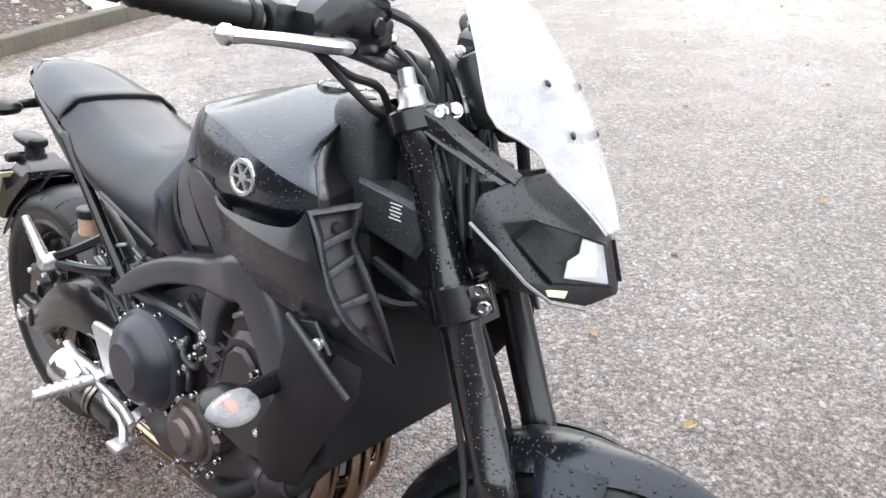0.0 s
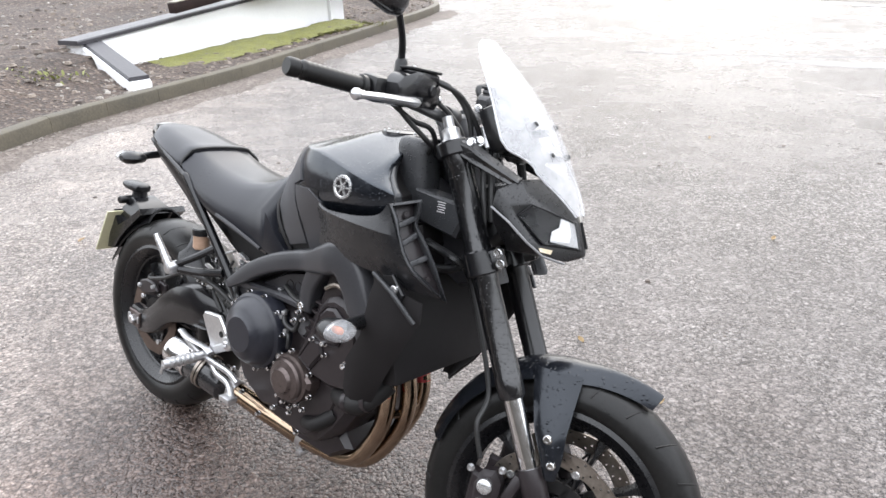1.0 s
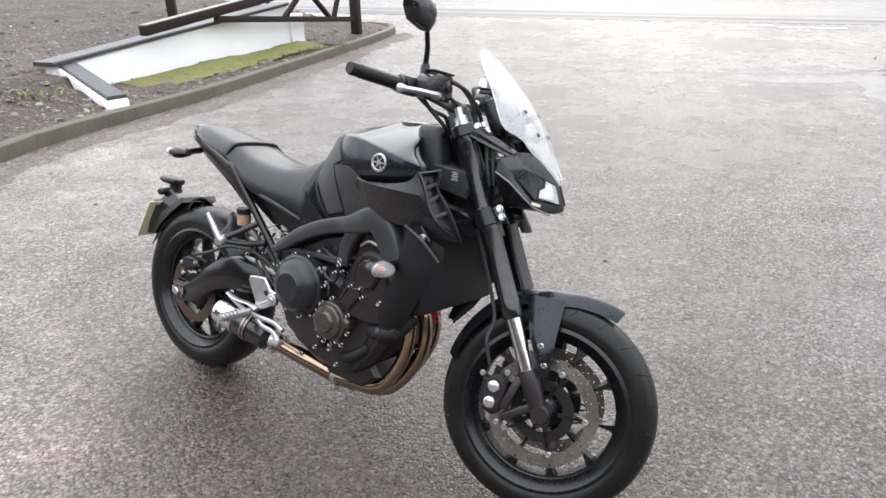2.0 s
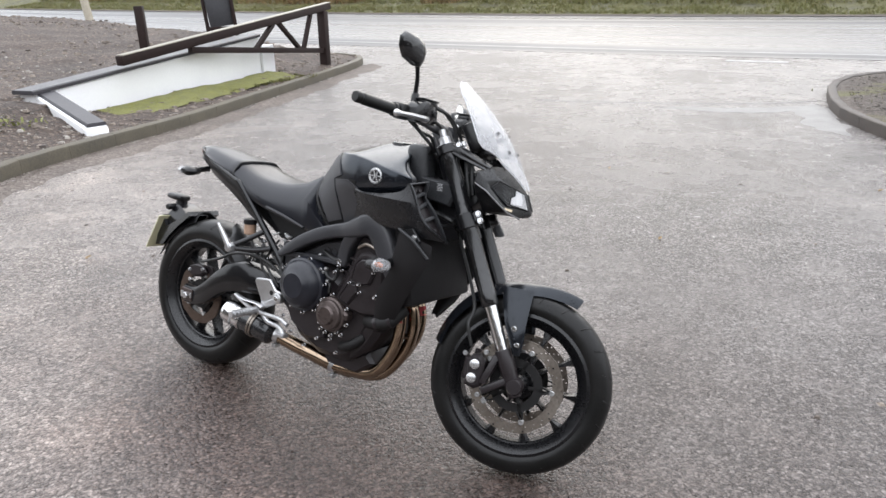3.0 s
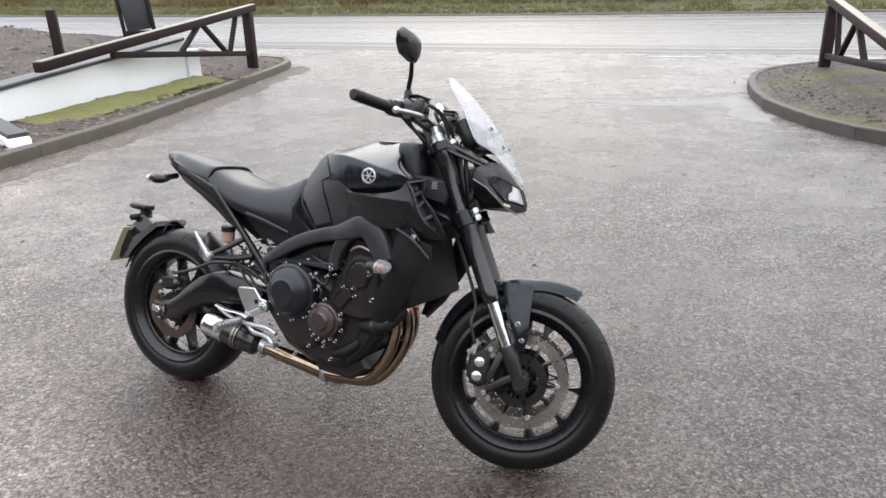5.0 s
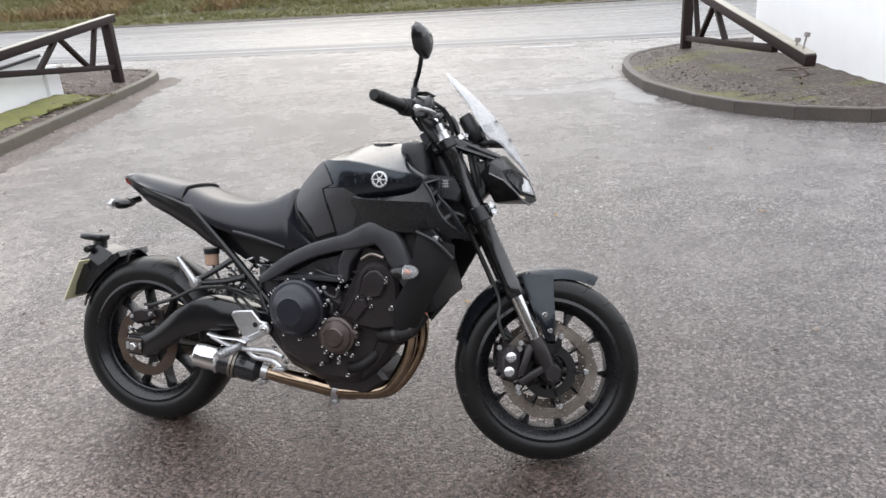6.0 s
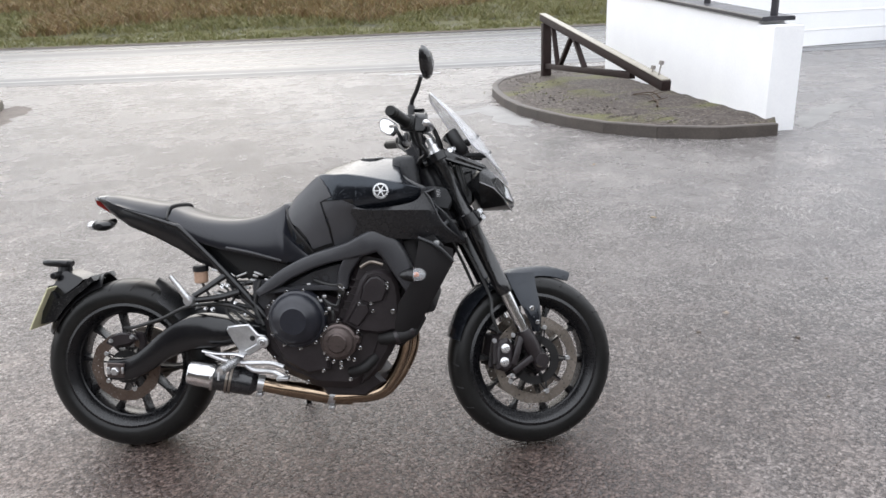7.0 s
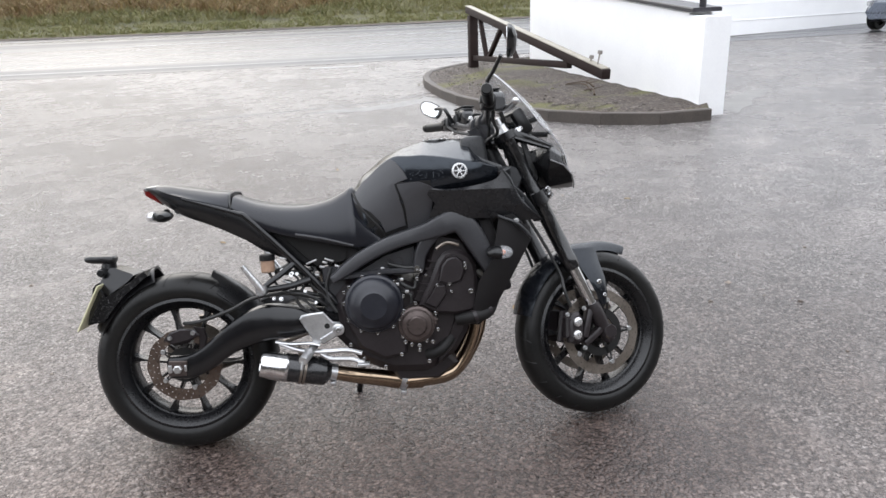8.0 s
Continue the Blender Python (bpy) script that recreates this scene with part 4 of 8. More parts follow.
def car(at, turn):
    root = tagged(new("car"), "blue-grey hatchback parked beside the white house wall", "car")
    bm = bmesh.new()
    # half widths and heights along the body
    secs = [(-2.0, 0.55, 0.45, 0.75, 0.6), (-1.9, 0.78, 0.28, 0.9, 0.66), (-1.3, 0.86, 0.2, 0.98, 0.76), (0.0, 0.88, 0.2, 0.98, 0.78), (0.9, 0.88, 0.2, 0.95, 0.78), (1.7, 0.84, 0.22, 0.82, 0.7), (2.0, 0.7, 0.3, 0.68, 0.5)]
    rings = []
    for x, w, z0, z1, wt in secs:
        rings.append([(x, -w * 0.85, z0), (x, -w, z0 + 0.15), (x, -w, z1 - 0.25), (x, -wt, z1), (x, wt, z1), (x, w, z1 - 0.25), (x, w, z0 + 0.15), (x, w * 0.85, z0)])
    loft(bm, rings)
    body = part("body", bm, CARPAINT, root)
    bm = bmesh.new()
    loft(bm, [[(-1.95, -0.62, 0.93), (-1.3, -0.55, 1.4), (0.1, -0.55, 1.46), (1.05, -0.66, 0.94)], [(-1.95, 0.62, 0.93), (-1.3, 0.55, 1.4), (0.1, 0.55, 1.46), (1.05, 0.66, 0.94)]])
    part("greenhouse", bm, WINDOWGLASS, root, "dark car windows")
    bm = bmesh.new()
    loft(bm, [[(-1.3, -0.53, 1.402), (0.1, -0.53, 1.462), (0.1, -0.5, 1.5), (-1.25, -0.5, 1.47)], [(-1.3, 0.53, 1.402), (0.1, 0.53, 1.462), (0.1, 0.5, 1.5), (-1.25, 0.5, 1.47)]])
    part("roof", bm, CARPAINT, root)
    for x in (-1.25, 1.3):
        for s in (-1, 1):
            bm = bmesh.new()
            lathe(bm, [(0.2, -0.1), (0.29, -0.1), (0.315, -0.07), (0.315, 0.07), (0.29, 0.1), (0.2, 0.1)], (x, s * 0.8, 0.315), (0, 1, 0), 32)
            wheel = part("wheel", bm, RUBBER, root, "black tyre")
            bm = bmesh.new()
            lathe(bm, [(0.0, 0.085), (0.04, 0.095), (0.05, 0.07), (0.17, 0.085), (0.2, 0.1), (0.215, 0.09), (0.2, -0.02)], (x, s * 0.8, 0.315), (0, s, 0), 32)
            for k in range(5):
                a = 2 * math.pi * k / 5
                c = Vector((x + 0.12 * math.cos(a), s * 0.89, 0.315 + 0.12 * math.sin(a)))
                beam(bm, c - Vector((math.cos(a), 0, math.sin(a))) * 0.09, c + Vector((math.cos(a), 0, math.sin(a))) * 0.09, 0.04, 0.03, (0, s, 0), 0.004)
            part("rim", bm, ALLOY, wheel, "silver alloy rim")
    for s in (-1, 1):
        bm = bmesh.new()
        box(bm, (1.86, s * 0.6, 0.66), (0.2, 0.26, 0.12), None, 0.03)
        part("headlight", bm, LENS, root)
    x, y = at
    root.matrix_world = pose(x, y, ground_z(x, y), 0, 0, turn)
    return root


car((20.4, 3.55), 163)

# fallen leaves on the asphalt
LEAFBROWN = leaf_material("fallen_leaf", (0.2, 0.13, 0.06), (0.42, 0.31, 0.16))
rnd = random.Random(21)
for x, y, a, r in ((0.62, 1.35, 0.4, 0.022), (0.45, 1.75, 1.9, 0.018), (1.55, 2.6, 0.9, 0.02), (2.6, 1.9, 2.5, 0.022), (1.9, 4.4, 1.2, 0.02), (3.6, 3.3, 0.2, 0.022), (-1.9, 2.9, 1.1, 0.02), (0.2, 3.4, 2.2, 0.018)):
    bm = bmesh.new()
    z = ground_z(x, y) + 0.006
    rows = []
    for i in range(6):
        u = i / 5
        w = 0.55 * math.sin(math.pi * (0.08 + 0.9 * u)) * r
        rows.append([(x + (2 * u - 1) * r * math.cos(a) - v * w * math.sin(a), y + (2 * u - 1) * r * math.sin(a) + v * w * math.cos(a), z + 0.006 * v * v + 0.005 * u) for v in (-1, 0, 1)])
    sheet(bm, rows, 0.0008)
    tagged(link_mesh("fallen_leaf", bm, LEAFBROWN), "small wet brown leaf lying on the asphalt", "leaf", group="fallen leaves")

# ---- motorcycle ----
# its own axes: x ahead from the rear tyre's contact, y to its left, z up in its own plane


def steered(degrees):
    """A turn about the steering head's axis."""
    axis = Vector((-math.sin(radians(25)), 0, math.cos(radians(25))))
    return Matrix.Translation((1.543, 0, 0)) @ Matrix.Rotation(radians(degrees), 4, axis) @ Matrix.Translation((-1.543, 0, 0))


STEER, BARS = steered(16), steered(9)
UX, UZ = -math.sin(radians(25)), math.cos(radians(25))
bike = tagged(new("motorcycle"), "black naked motorcycle wet with rain, leaning on its side stand", "motorcycle")
bike.matrix_world = Matrix.Translation((-0.975, 1.50, 0)) @ Matrix.Rotation(radians(-40.4), 4, "Z") @ Matrix.Rotation(radians(-13), 4, "X")


def leg(s, y=0.0, fore=0.0):
    """A point along the fork, s metres up from the axle."""
    return (1.428 + UX * s + fore * UZ, y, 0.291 + UZ * s - fore * UX)


def tyre_profile(R, half, rim):
    out = []
    for k in range(17):
        a = -1.0 + 2.0 * k / 16
        out.append((R - (R - rim) * 0.72 * abs(a) ** 2.3, half * math.sin(a * math.pi / 2)))
    lo = [(rim + (R - rim) * 0.12, half * 0.93), (rim - 0.004, half * 0.78)]
    return [(r, -h) for r, h in lo[::-1]] + out + lo


def wheel(name, x, z, R, half, spokes, phase, rimr, hub, label, turned):
    c = (x, 0, z)
    bm = bmesh.new()
    lathe(bm, tyre_profile(R, half, rimr), c, (0, 1, 0), 72)
    tyre = part(name, bm, RUBBER, bike, label, turned, 60)
    # tread grooves as thin raised-edge bars sunk in the crown
    bm = bmesh.new()
    for k in range(22):
        for s in (-1, 1):
            a = 2 * math.pi * (k + 0.25 * s) / 22
            pts = []
            for q in range(5):
                u = 0.12 + 0.15 * q
                r = R - (R - rimr) * 0.72 * u ** 2.3 - 0.0028
                aa = a + 0.14 * u
                pts.append((x + r * math.cos(aa), s * half * math.sin(u * math.pi / 2), z + r * math.sin(aa)))
            tube(bm, pts, 0.0036, 5, smooth=False)
    tagged(part("tread_groove", bm, MATTBLACK, tyre, "", turned), kind="stuff")
    bm = bmesh.new()
    w = half * 0.82
    lathe(bm, [(rimr - 0.034, -w * 0.6), (rimr - 0.012, -w * 0.9), (rimr + 0.006, -w), (rimr + 0.008, -w - 0.004), (rimr - 0.004, -w - 0.008), (rimr - 0.022, -w * 0.86), (rimr - 0.036, -w * 0.5),
               (rimr - 0.036, w * 0.5), (rimr - 0.022, w * 0.86), (rimr - 0.004, w + 0.008), (rimr + 0.008, w + 0.004), (rimr + 0.006, w), (rimr - 0.012, w * 0.9), (rimr - 0.03, w * 0.6), (rimr - 0.03, -w * 0.6)], c, (0, 1, 0), 72)
    part("rim", bm, WHEELBLACK, tyre, "black wheel rim", turned)
    for k in range(spokes):
        bm = bmesh.new()
        a = 2 * math.pi * k / spokes + radians(phase)
        rings = []
        for u in (0, 0.2, 0.5, 0.7, 0.82, 0.92, 1.0):
            r = 0.042 + (rimr - 0.028 - 0.042) * u
            aa = a + (0.10 if k % 2 else -0.10) * (1 - u) ** 1.5
            wd = 0.0115 - 0.0052 * math.sin(math.pi * min(u, 0.78) / 1.1) + (0.0 if u < 0.7 else 0.015 * ((u - 0.68) / 0.32) ** 1.6)
            dp = hub * (1 - 0.5 * u) * 0.6
            e = Vector((math.cos(aa), 0, math.sin(aa)))
            f = Vector((-math.sin(aa), 0, math.cos(aa)))
            o = Vector(c) + e * r
            rings.append([o + f * wd * 0.5 + Vector((0, dp, 0)), o + f * wd, o + f * wd * 0.5 - Vector((0, dp, 0)), o - f * wd * 0.5 - Vector((0, dp, 0)), o - f * wd, o - f * wd * 0.5 + Vector((0, dp, 0))])
        loft(bm, rings)
        part("spoke", bm, WHEELBLACK, tyre, "", turned)
    bm = bmesh.new()
    lathe(bm, [(0.012, -hub - 0.02), (0.03, -hub - 0.02), (0.035, -hub), (0.05, -hub * 0.8), (0.045, 0), (0.05, hub * 0.8), (0.035, hub), (0.03, hub + 0.02), (0.012, hub + 0.02)], c, (0, 1, 0), 28)
    part("hub", bm, WHEELBLACK, tyre, "", turned)
    return tyre


def disc(parent, x, z, y, r0, r1, carrier, turned, arms=6, mat=None, rows=3):
    """A brake disc with a scalloped rim and holes that go through it."""
    bm = bmesh.new()
    n, m = 168, 2 * rows + 1
    cuts = [0.0]
    for k in range(rows):
        cuts += [(k + 0.5) / rows - 0.075, (k + 0.5) / rows + 0.075]
    cuts.append(1.0)
    ring = []
    for k in range(n):
        a = 2 * math.pi * k / n
        wave = 0.0014 * math.cos(a * 10)
        col = []
        for c in cuts:
            r = r0 - wave + (r1 - r0 + 2 * wave) * c
            col.append([bm.verts.new((x + r * math.cos(a), y + h, z + r * math.sin(a))) for h in (-0.0025, 0.0025)])
        ring.append(col)

    def hole(k, i):
        return i % 2 == 1 and (k + 2 * (i // 2)) % 6 == 0
    for k in range(n):
        a, b = ring[k], ring[(k + 1) % n]
        for i in range(m):
            if not hole(k, i):
                for q in (0, 1):
                    bm.faces.new((a[i][q], a[i + 1][q], b[i + 1][q], b[i][q]))
        for i in (0, m):
            bm.faces.new((a[i][0], a[i][1], b[i][1], b[i][0]))
    d = part("brake_disc", bm, mat or STEEL, parent, "drilled steel brake disc", turned)
    bm = bmesh.new()
    yc = y * 0.93
    lathe(bm, [(carrier - 0.028, -0.003), (carrier, -0.003), (carrier, 0.003), (carrier - 0.028, 0.003), (carrier - 0.028, -0.003)], (x, yc, z), (0, 1, 0), 36)
    hold = part("disc_carrier", bm, MATTBLACK, d, "black disc carrier", turned)
    for k in range(arms):
        a = 2 * math.pi * k / arms
        bm = bmesh.new()
        beam(bm, (x + 0.04 * math.cos(a), yc, z + 0.04 * math.sin(a)), (x + carrier * math.cos(a), yc, z + carrier * math.sin(a)), 0.012, 0.006, (0, 1, 0), 0.001)
        for da in (-0.16, 0.16):
            beam(bm, (x + carrier * 0.9 * math.cos(a + da), yc, z + carrier * 0.9 * math.sin(a + da)), (x + (r0 + 0.002) * math.cos(a), y, z + (r0 + 0.002) * math.sin(a)), 0.005, 0.005, (0, 1, 0), 0.001)
        part("carrier_arm", bm, MATTBLACK, d, "", turned)
    bolts("disc_rivet", [((x + r0 * math.cos(2 * math.pi * k / arms), y, z + r0 * math.sin(2 * math.pi * k / arms)), (0, math.copysign(1, y), 0), 0.0085, 0.006) for k in range(arms)], ALLOY, d, "silver disc rivet", turned)


BOLTS = {}


def bolts(name, spots, mat, parent, label="", turned=False):
    """Alike bolts, each a part of its own on one shared mesh: (place, axis, radius, height)."""
    for c, axis, r, h in spots:
        key = (round(r, 4), round(h, 4), mat.name)
        if key not in BOLTS:
            bm = bmesh.new()
            bolt(bm, (0, 0, 0), (0, 0, 1), r, h)
            for f in bm.faces:
                f.smooth = True
            me = bpy.data.meshes.new(name)
            bm.to_mesh(me)
            bm.free()
            me.materials.append(mat)
            me.set_sharp_from_angle(angle=radians(35))
            BOLTS[key] = me
        ob = new(name, BOLTS[key])
        ob.parent = parent
        m = Matrix.Translation(c) @ Vector(axis).to_track_quat("Z", "Y").to_matrix().to_4x4()
        ob.matrix_basis = (STEER if turned is True else turned) @ m if turned else m
        if label:
            tagged(ob, label)


FX, FZ, FR, RX, RZ, RR = 1.431, 0.285, 0.2945, 0.003, 0.2935, 0.305
OLDDISC = surface("dull_brown_disc_steel", (0.11, 0.08, 0.065), (0.2, 0.155, 0.13), 14, (0.3, 0.45), metal=0.85, relief=0.1)
fw = wheel("front_wheel", FX, FZ, FR, 0.059, 10, -4, 0.224, 0.05, "black front tyre with worn road tread", True)
disc(fw, FX, FZ, -0.068, 0.116, 0.149, 0.085, True, 5)
disc(fw, FX, FZ, 0.068, 0.116, 0.149, 0.085, True, 5)
rw = wheel("rear_wheel", RX, RZ, RR, 0.080, 10, -6, 0.222, 0.06, "wide black rear tyre with worn road tread", False)
disc(rw, RX, RZ, -0.078, 0.084, 0.1225, 0.06, False, 5, OLDDISC)

# fork
fork = None
for s in (-1, 1):
    y = 0.105 * s
    bm = bmesh.new()
    lathe(bm, [(0.0, 0.255), (0.0255, 0.255), (0.028, 0.262), (0.028, 0.30), (0.0265, 0.303), (0.0265, 0.49), (0.0285, 0.50), (0.0285, 0.56), (0.0265, 0.57), (0.0265, 0.725), (0.0285, 0.73), (0.0285, 0.77), (0.0, 0.77)], leg(0, y), (UX, 0, UZ), 32)
    tube_part = part("fork_leg", bm, WETPLASTIC if s < 0 else SATIN, bike, "black upside-down fork tube beaded with rain", True)
    bm = bmesh.new()
    lathe(bm, [(0.0205, 0.08), (0.0205, 0.258)], leg(0, y), (UX, 0, UZ), 28)
    part("stanchion", bm, CHROME, tube_part, "chrome fork stanchion", True)
    bm = bmesh.new()
    lathe(bm, [(0.0, 0.115), (0.0245, 0.115), (0.0265, 0.105), (0.0265, 0.05), (0.024, 0.03), (0.024, -0.02), (0.02, -0.035), (0.0, -0.036)], leg(0, y), (UX, 0, UZ), 28)
    lathe(bm, [(0.0, 0.026), (0.022, 0.026), (0.026, 0.02), (0.026, -0.02), (0.0, -0.02)], (1.435, y, 0.291), (0, s, 0), 24)
    beam(bm, leg(0.10, y * 1.02, -0.02), leg(0.03, y * 1.1, -0.09), 0.022, 0.03, (0, 1, 0), 0.004)
    beam(bm, leg(0.02, y * 1.02, -0.01), leg(0.01, y * 1.1, -0.10), 0.022, 0.028, (0, 1, 0), 0.004)
    bottom = part("fork_bottom", bm, ENGINE, tube_part, "black cast fork bottom", True)
    bm = bmesh.new()
    lathe(bm, [(0.022, 0.77), (0.022, 0.785), (0.0185, 0.79), (0.0185, 0.806), (0.011, 0.81), (0.011, 0.832), (0.0, 0.834)], leg(0, y), (UX, 0, UZ), 20)
    part("fork_cap", bm, ALLOY, tube_part, "silver fork cap", True)
    # caliper
    bm = bmesh.new()
    cx, cz = 1.315, 0.317
    plate(bm, [(cx - 0.038, cz - 0.048), (cx - 0.005, cz - 0.058), (cx + 0.016, cz - 0.045), (cx + 0.02, cz + 0.03), (cx + 0.004, cz + 0.055), (cx - 0.022, cz + 0.05), (cx - 0.04, cz + 0.02)], s * 0.085, s * 0.132, 0.012)
    plate(bm, [(cx - 0.05, cz - 0.03), (cx - 0.02, cz - 0.04), (cx - 0.015, cz + 0.035), (cx - 0.045, cz + 0.04)], s * 0.085, s * 0.125, 0.008)
    plate(bm, [(cx - 0.05, cz - 0.05), (cx + 0.0, cz - 0.065), (cx + 0.02, cz + 0.05), (cx - 0.03, cz + 0.058)], s * 0.04, s * 0.062, 0.008)
    cal = part("brake_caliper", bm, ENGINE, bike, "black radial brake caliper", True)
    for dz in (-0.022, 0.022):
        bm = bmesh.new()
        lathe(bm, [(0.0, 0.143), (0.010, 0.143), (0.013, 0.1415), (0.0155, 0.139), (0.0155, 0.129)], (cx - 0.012 + dz * 0.12, 0, cz + dz), (0, s, 0), 20)
        part("caliper_cap", bm, BADGE, cal, "silver caliper piston cap", True)
    bolts("caliper_bolt", [((cx + dx, s * 0.133, cz + dz), (0, s, 0), 0.0065, 0.006) for dx, dz in ((0.02, 0.065), (0.012, -0.07), (-0.045, 0.05))], ALLOY, cal, "", True)
    bm = bmesh.new()
    tube(bm, [(cx - 0.03, s * 0.13, cz + 0.075), (cx - 0.05, s * 0.13, cz + 0.14), leg(0.27, s * 0.10, -0.05), leg(0.40, s * 0.08, -0.045), leg(0.55, s * 0.06, -0.05)], 0.0055, 8)
    part("brake_hose", bm, CABLE, cal, "black rubber brake hose", True)

bm = bmesh.new()
lathe(bm, [(0.0, -0.13), (0.017, -0.13), (0.019, -0.125), (0.019, -0.1), (0.011, -0.1), (0.011, 0.1), (0.019, 0.1), (0.019, 0.125), (0.0, 0.125)], (FX, 0, FZ), (0, 1, 0), 20)
part("front_axle", bm, STEEL, bike, "", True)


def yoke(s0, s1, fore, name, label):
    """A clamp bridge that joins both fork tubes."""
    bm = bmesh.new()
    for y in (-0.105, 0.105):
        lathe(bm, [(0.0255, s0), (0.034, s0), (0.0365, s0 + 0.003), (0.0365, s1 - 0.003), (0.034, s1), (0.0255, s1)], leg(0, y), (UX, 0, UZ), 28)
    mid = (s0 + s1) / 2
    h = (s1 - s0) * 0.8
    beam(bm, leg(mid, -0.09, -0.022), leg(mid, 0.09, -0.022), 0.055, h, (UX, 0, UZ), 0.006)
    lathe(bm, [(0.0, s0 - 0.004), (0.03, s0 - 0.004), (0.03, s1 + 0.004), (0.0, s1 + 0.004)], leg(0, 0, -0.032), (UX, 0, UZ), 24)
    for y in (-0.105, 0.105):
        beam(bm, leg(mid, y - 0.012, 0.0), leg(mid, y + 0.0, 0.052), 0.03, h, (UX, 0, UZ), 0.004)
    ob = part(name, bm, SATIN, bike, label, True)
    for y in (-1, 1):
        for k in (0.28, 0.72) if h > 0.03 else (0.5,):
            bolts("pinch_bolt", [(leg(s0 + (s1 - s0) * k, y * 0.124, 0.044), (0, y, 0), 0.008, 0.008)], CHROME, ob, "silver pinch bolt", True)
    return ob


top_clamp = yoke(0.750, 0.780, 0.0, "top_yoke", "black upper fork clamp")
bolts("pinch_bolt", [(leg(0.765, y * 0.112, 0.058), (0.6, y, 0.3), 0.008, 0.008) for y in (-1, 1)], CHROME, top_clamp, "silver pinch bolt", True)
yoke(0.505, 0.555, 0.0, "lower_yoke", "black lower fork clamp")

# front mudguard
bm = bmesh.new()
rows = []
for i in range(23):
    a = radians(163 - 102 * i / 22)
    grow = 0.014 * math.sin(math.pi * i / 22)
    R = 0.311 + grow + 0.0045 * max(0, i - 16)
    hw = 0.073 * (0.74 + 0.26 * math.sin(math.pi * min(1, (i + 3) / 20))) * (1 if i < 14 else 1 - ((i - 13) / 9) ** 1.5 * 0.72)
    rows.append([(FX + (R - 0.035 * abs(v) ** 2.2 - (0.004 if abs(v) < 0.3 else 0)) * math.cos(a), hw * v, FZ + (R - 0.035 * abs(v) ** 2.2) * math.sin(a)) for v in (-1, -0.8, -0.5, -0.25, 0, 0.25, 0.5, 0.8, 1)])
sheet(bm, rows, 0.004)
GUARDPAINT = droplets(surface("satin_mudguard_paint", (0.005, 0.006, 0.008), (0.009, 0.010, 0.013), 5, (0.16, 0.26), relief=0.0, spec=0.46, tint=(0.88, 0.93, 1.0)), 120)
guard = part("front_mudguard", bm, GUARDPAINT, bike, "satin black front mudguard beaded with rain", True)
for s in (-1, 1):
    bm = bmesh.new()
    rows = []
    left = [(1.340, 0.588), (1.352, 0.54), (1.374, 0.48), (1.396, 0.43), (1.412, 0.388)]
    right = [(1.442, 0.588), (1.440, 0.54), (1.440, 0.48), (1.442, 0.43), (1.436, 0.388)]
    for (x0, z0), (x1, z1), y in zip(left, right, (0.068, 0.088, 0.122, 0.127, 0.124)):
        rows.append([(x0 + (x1 - x0) * u, s * (y - 0.012 * (2 * u - 1) ** 2), z0 + (z1 - z0) * u) for u in (0, 0.15, 0.35, 0.65, 0.85, 1)])
    sheet(bm, rows if s < 0 else [r[::-1] for r in rows], 0.005)
    arm = part("mudguard_arm", bm, GUARDPAINT, guard, "", True)
    bolts("mudguard_bolt", [((x, s * 0.124, z), (0, s, 0), 0.008, 0.006) for x, z in ((1.408, 0.468), (1.424, 0.420))], CHROME, guard, "silver mudguard bolt", True)

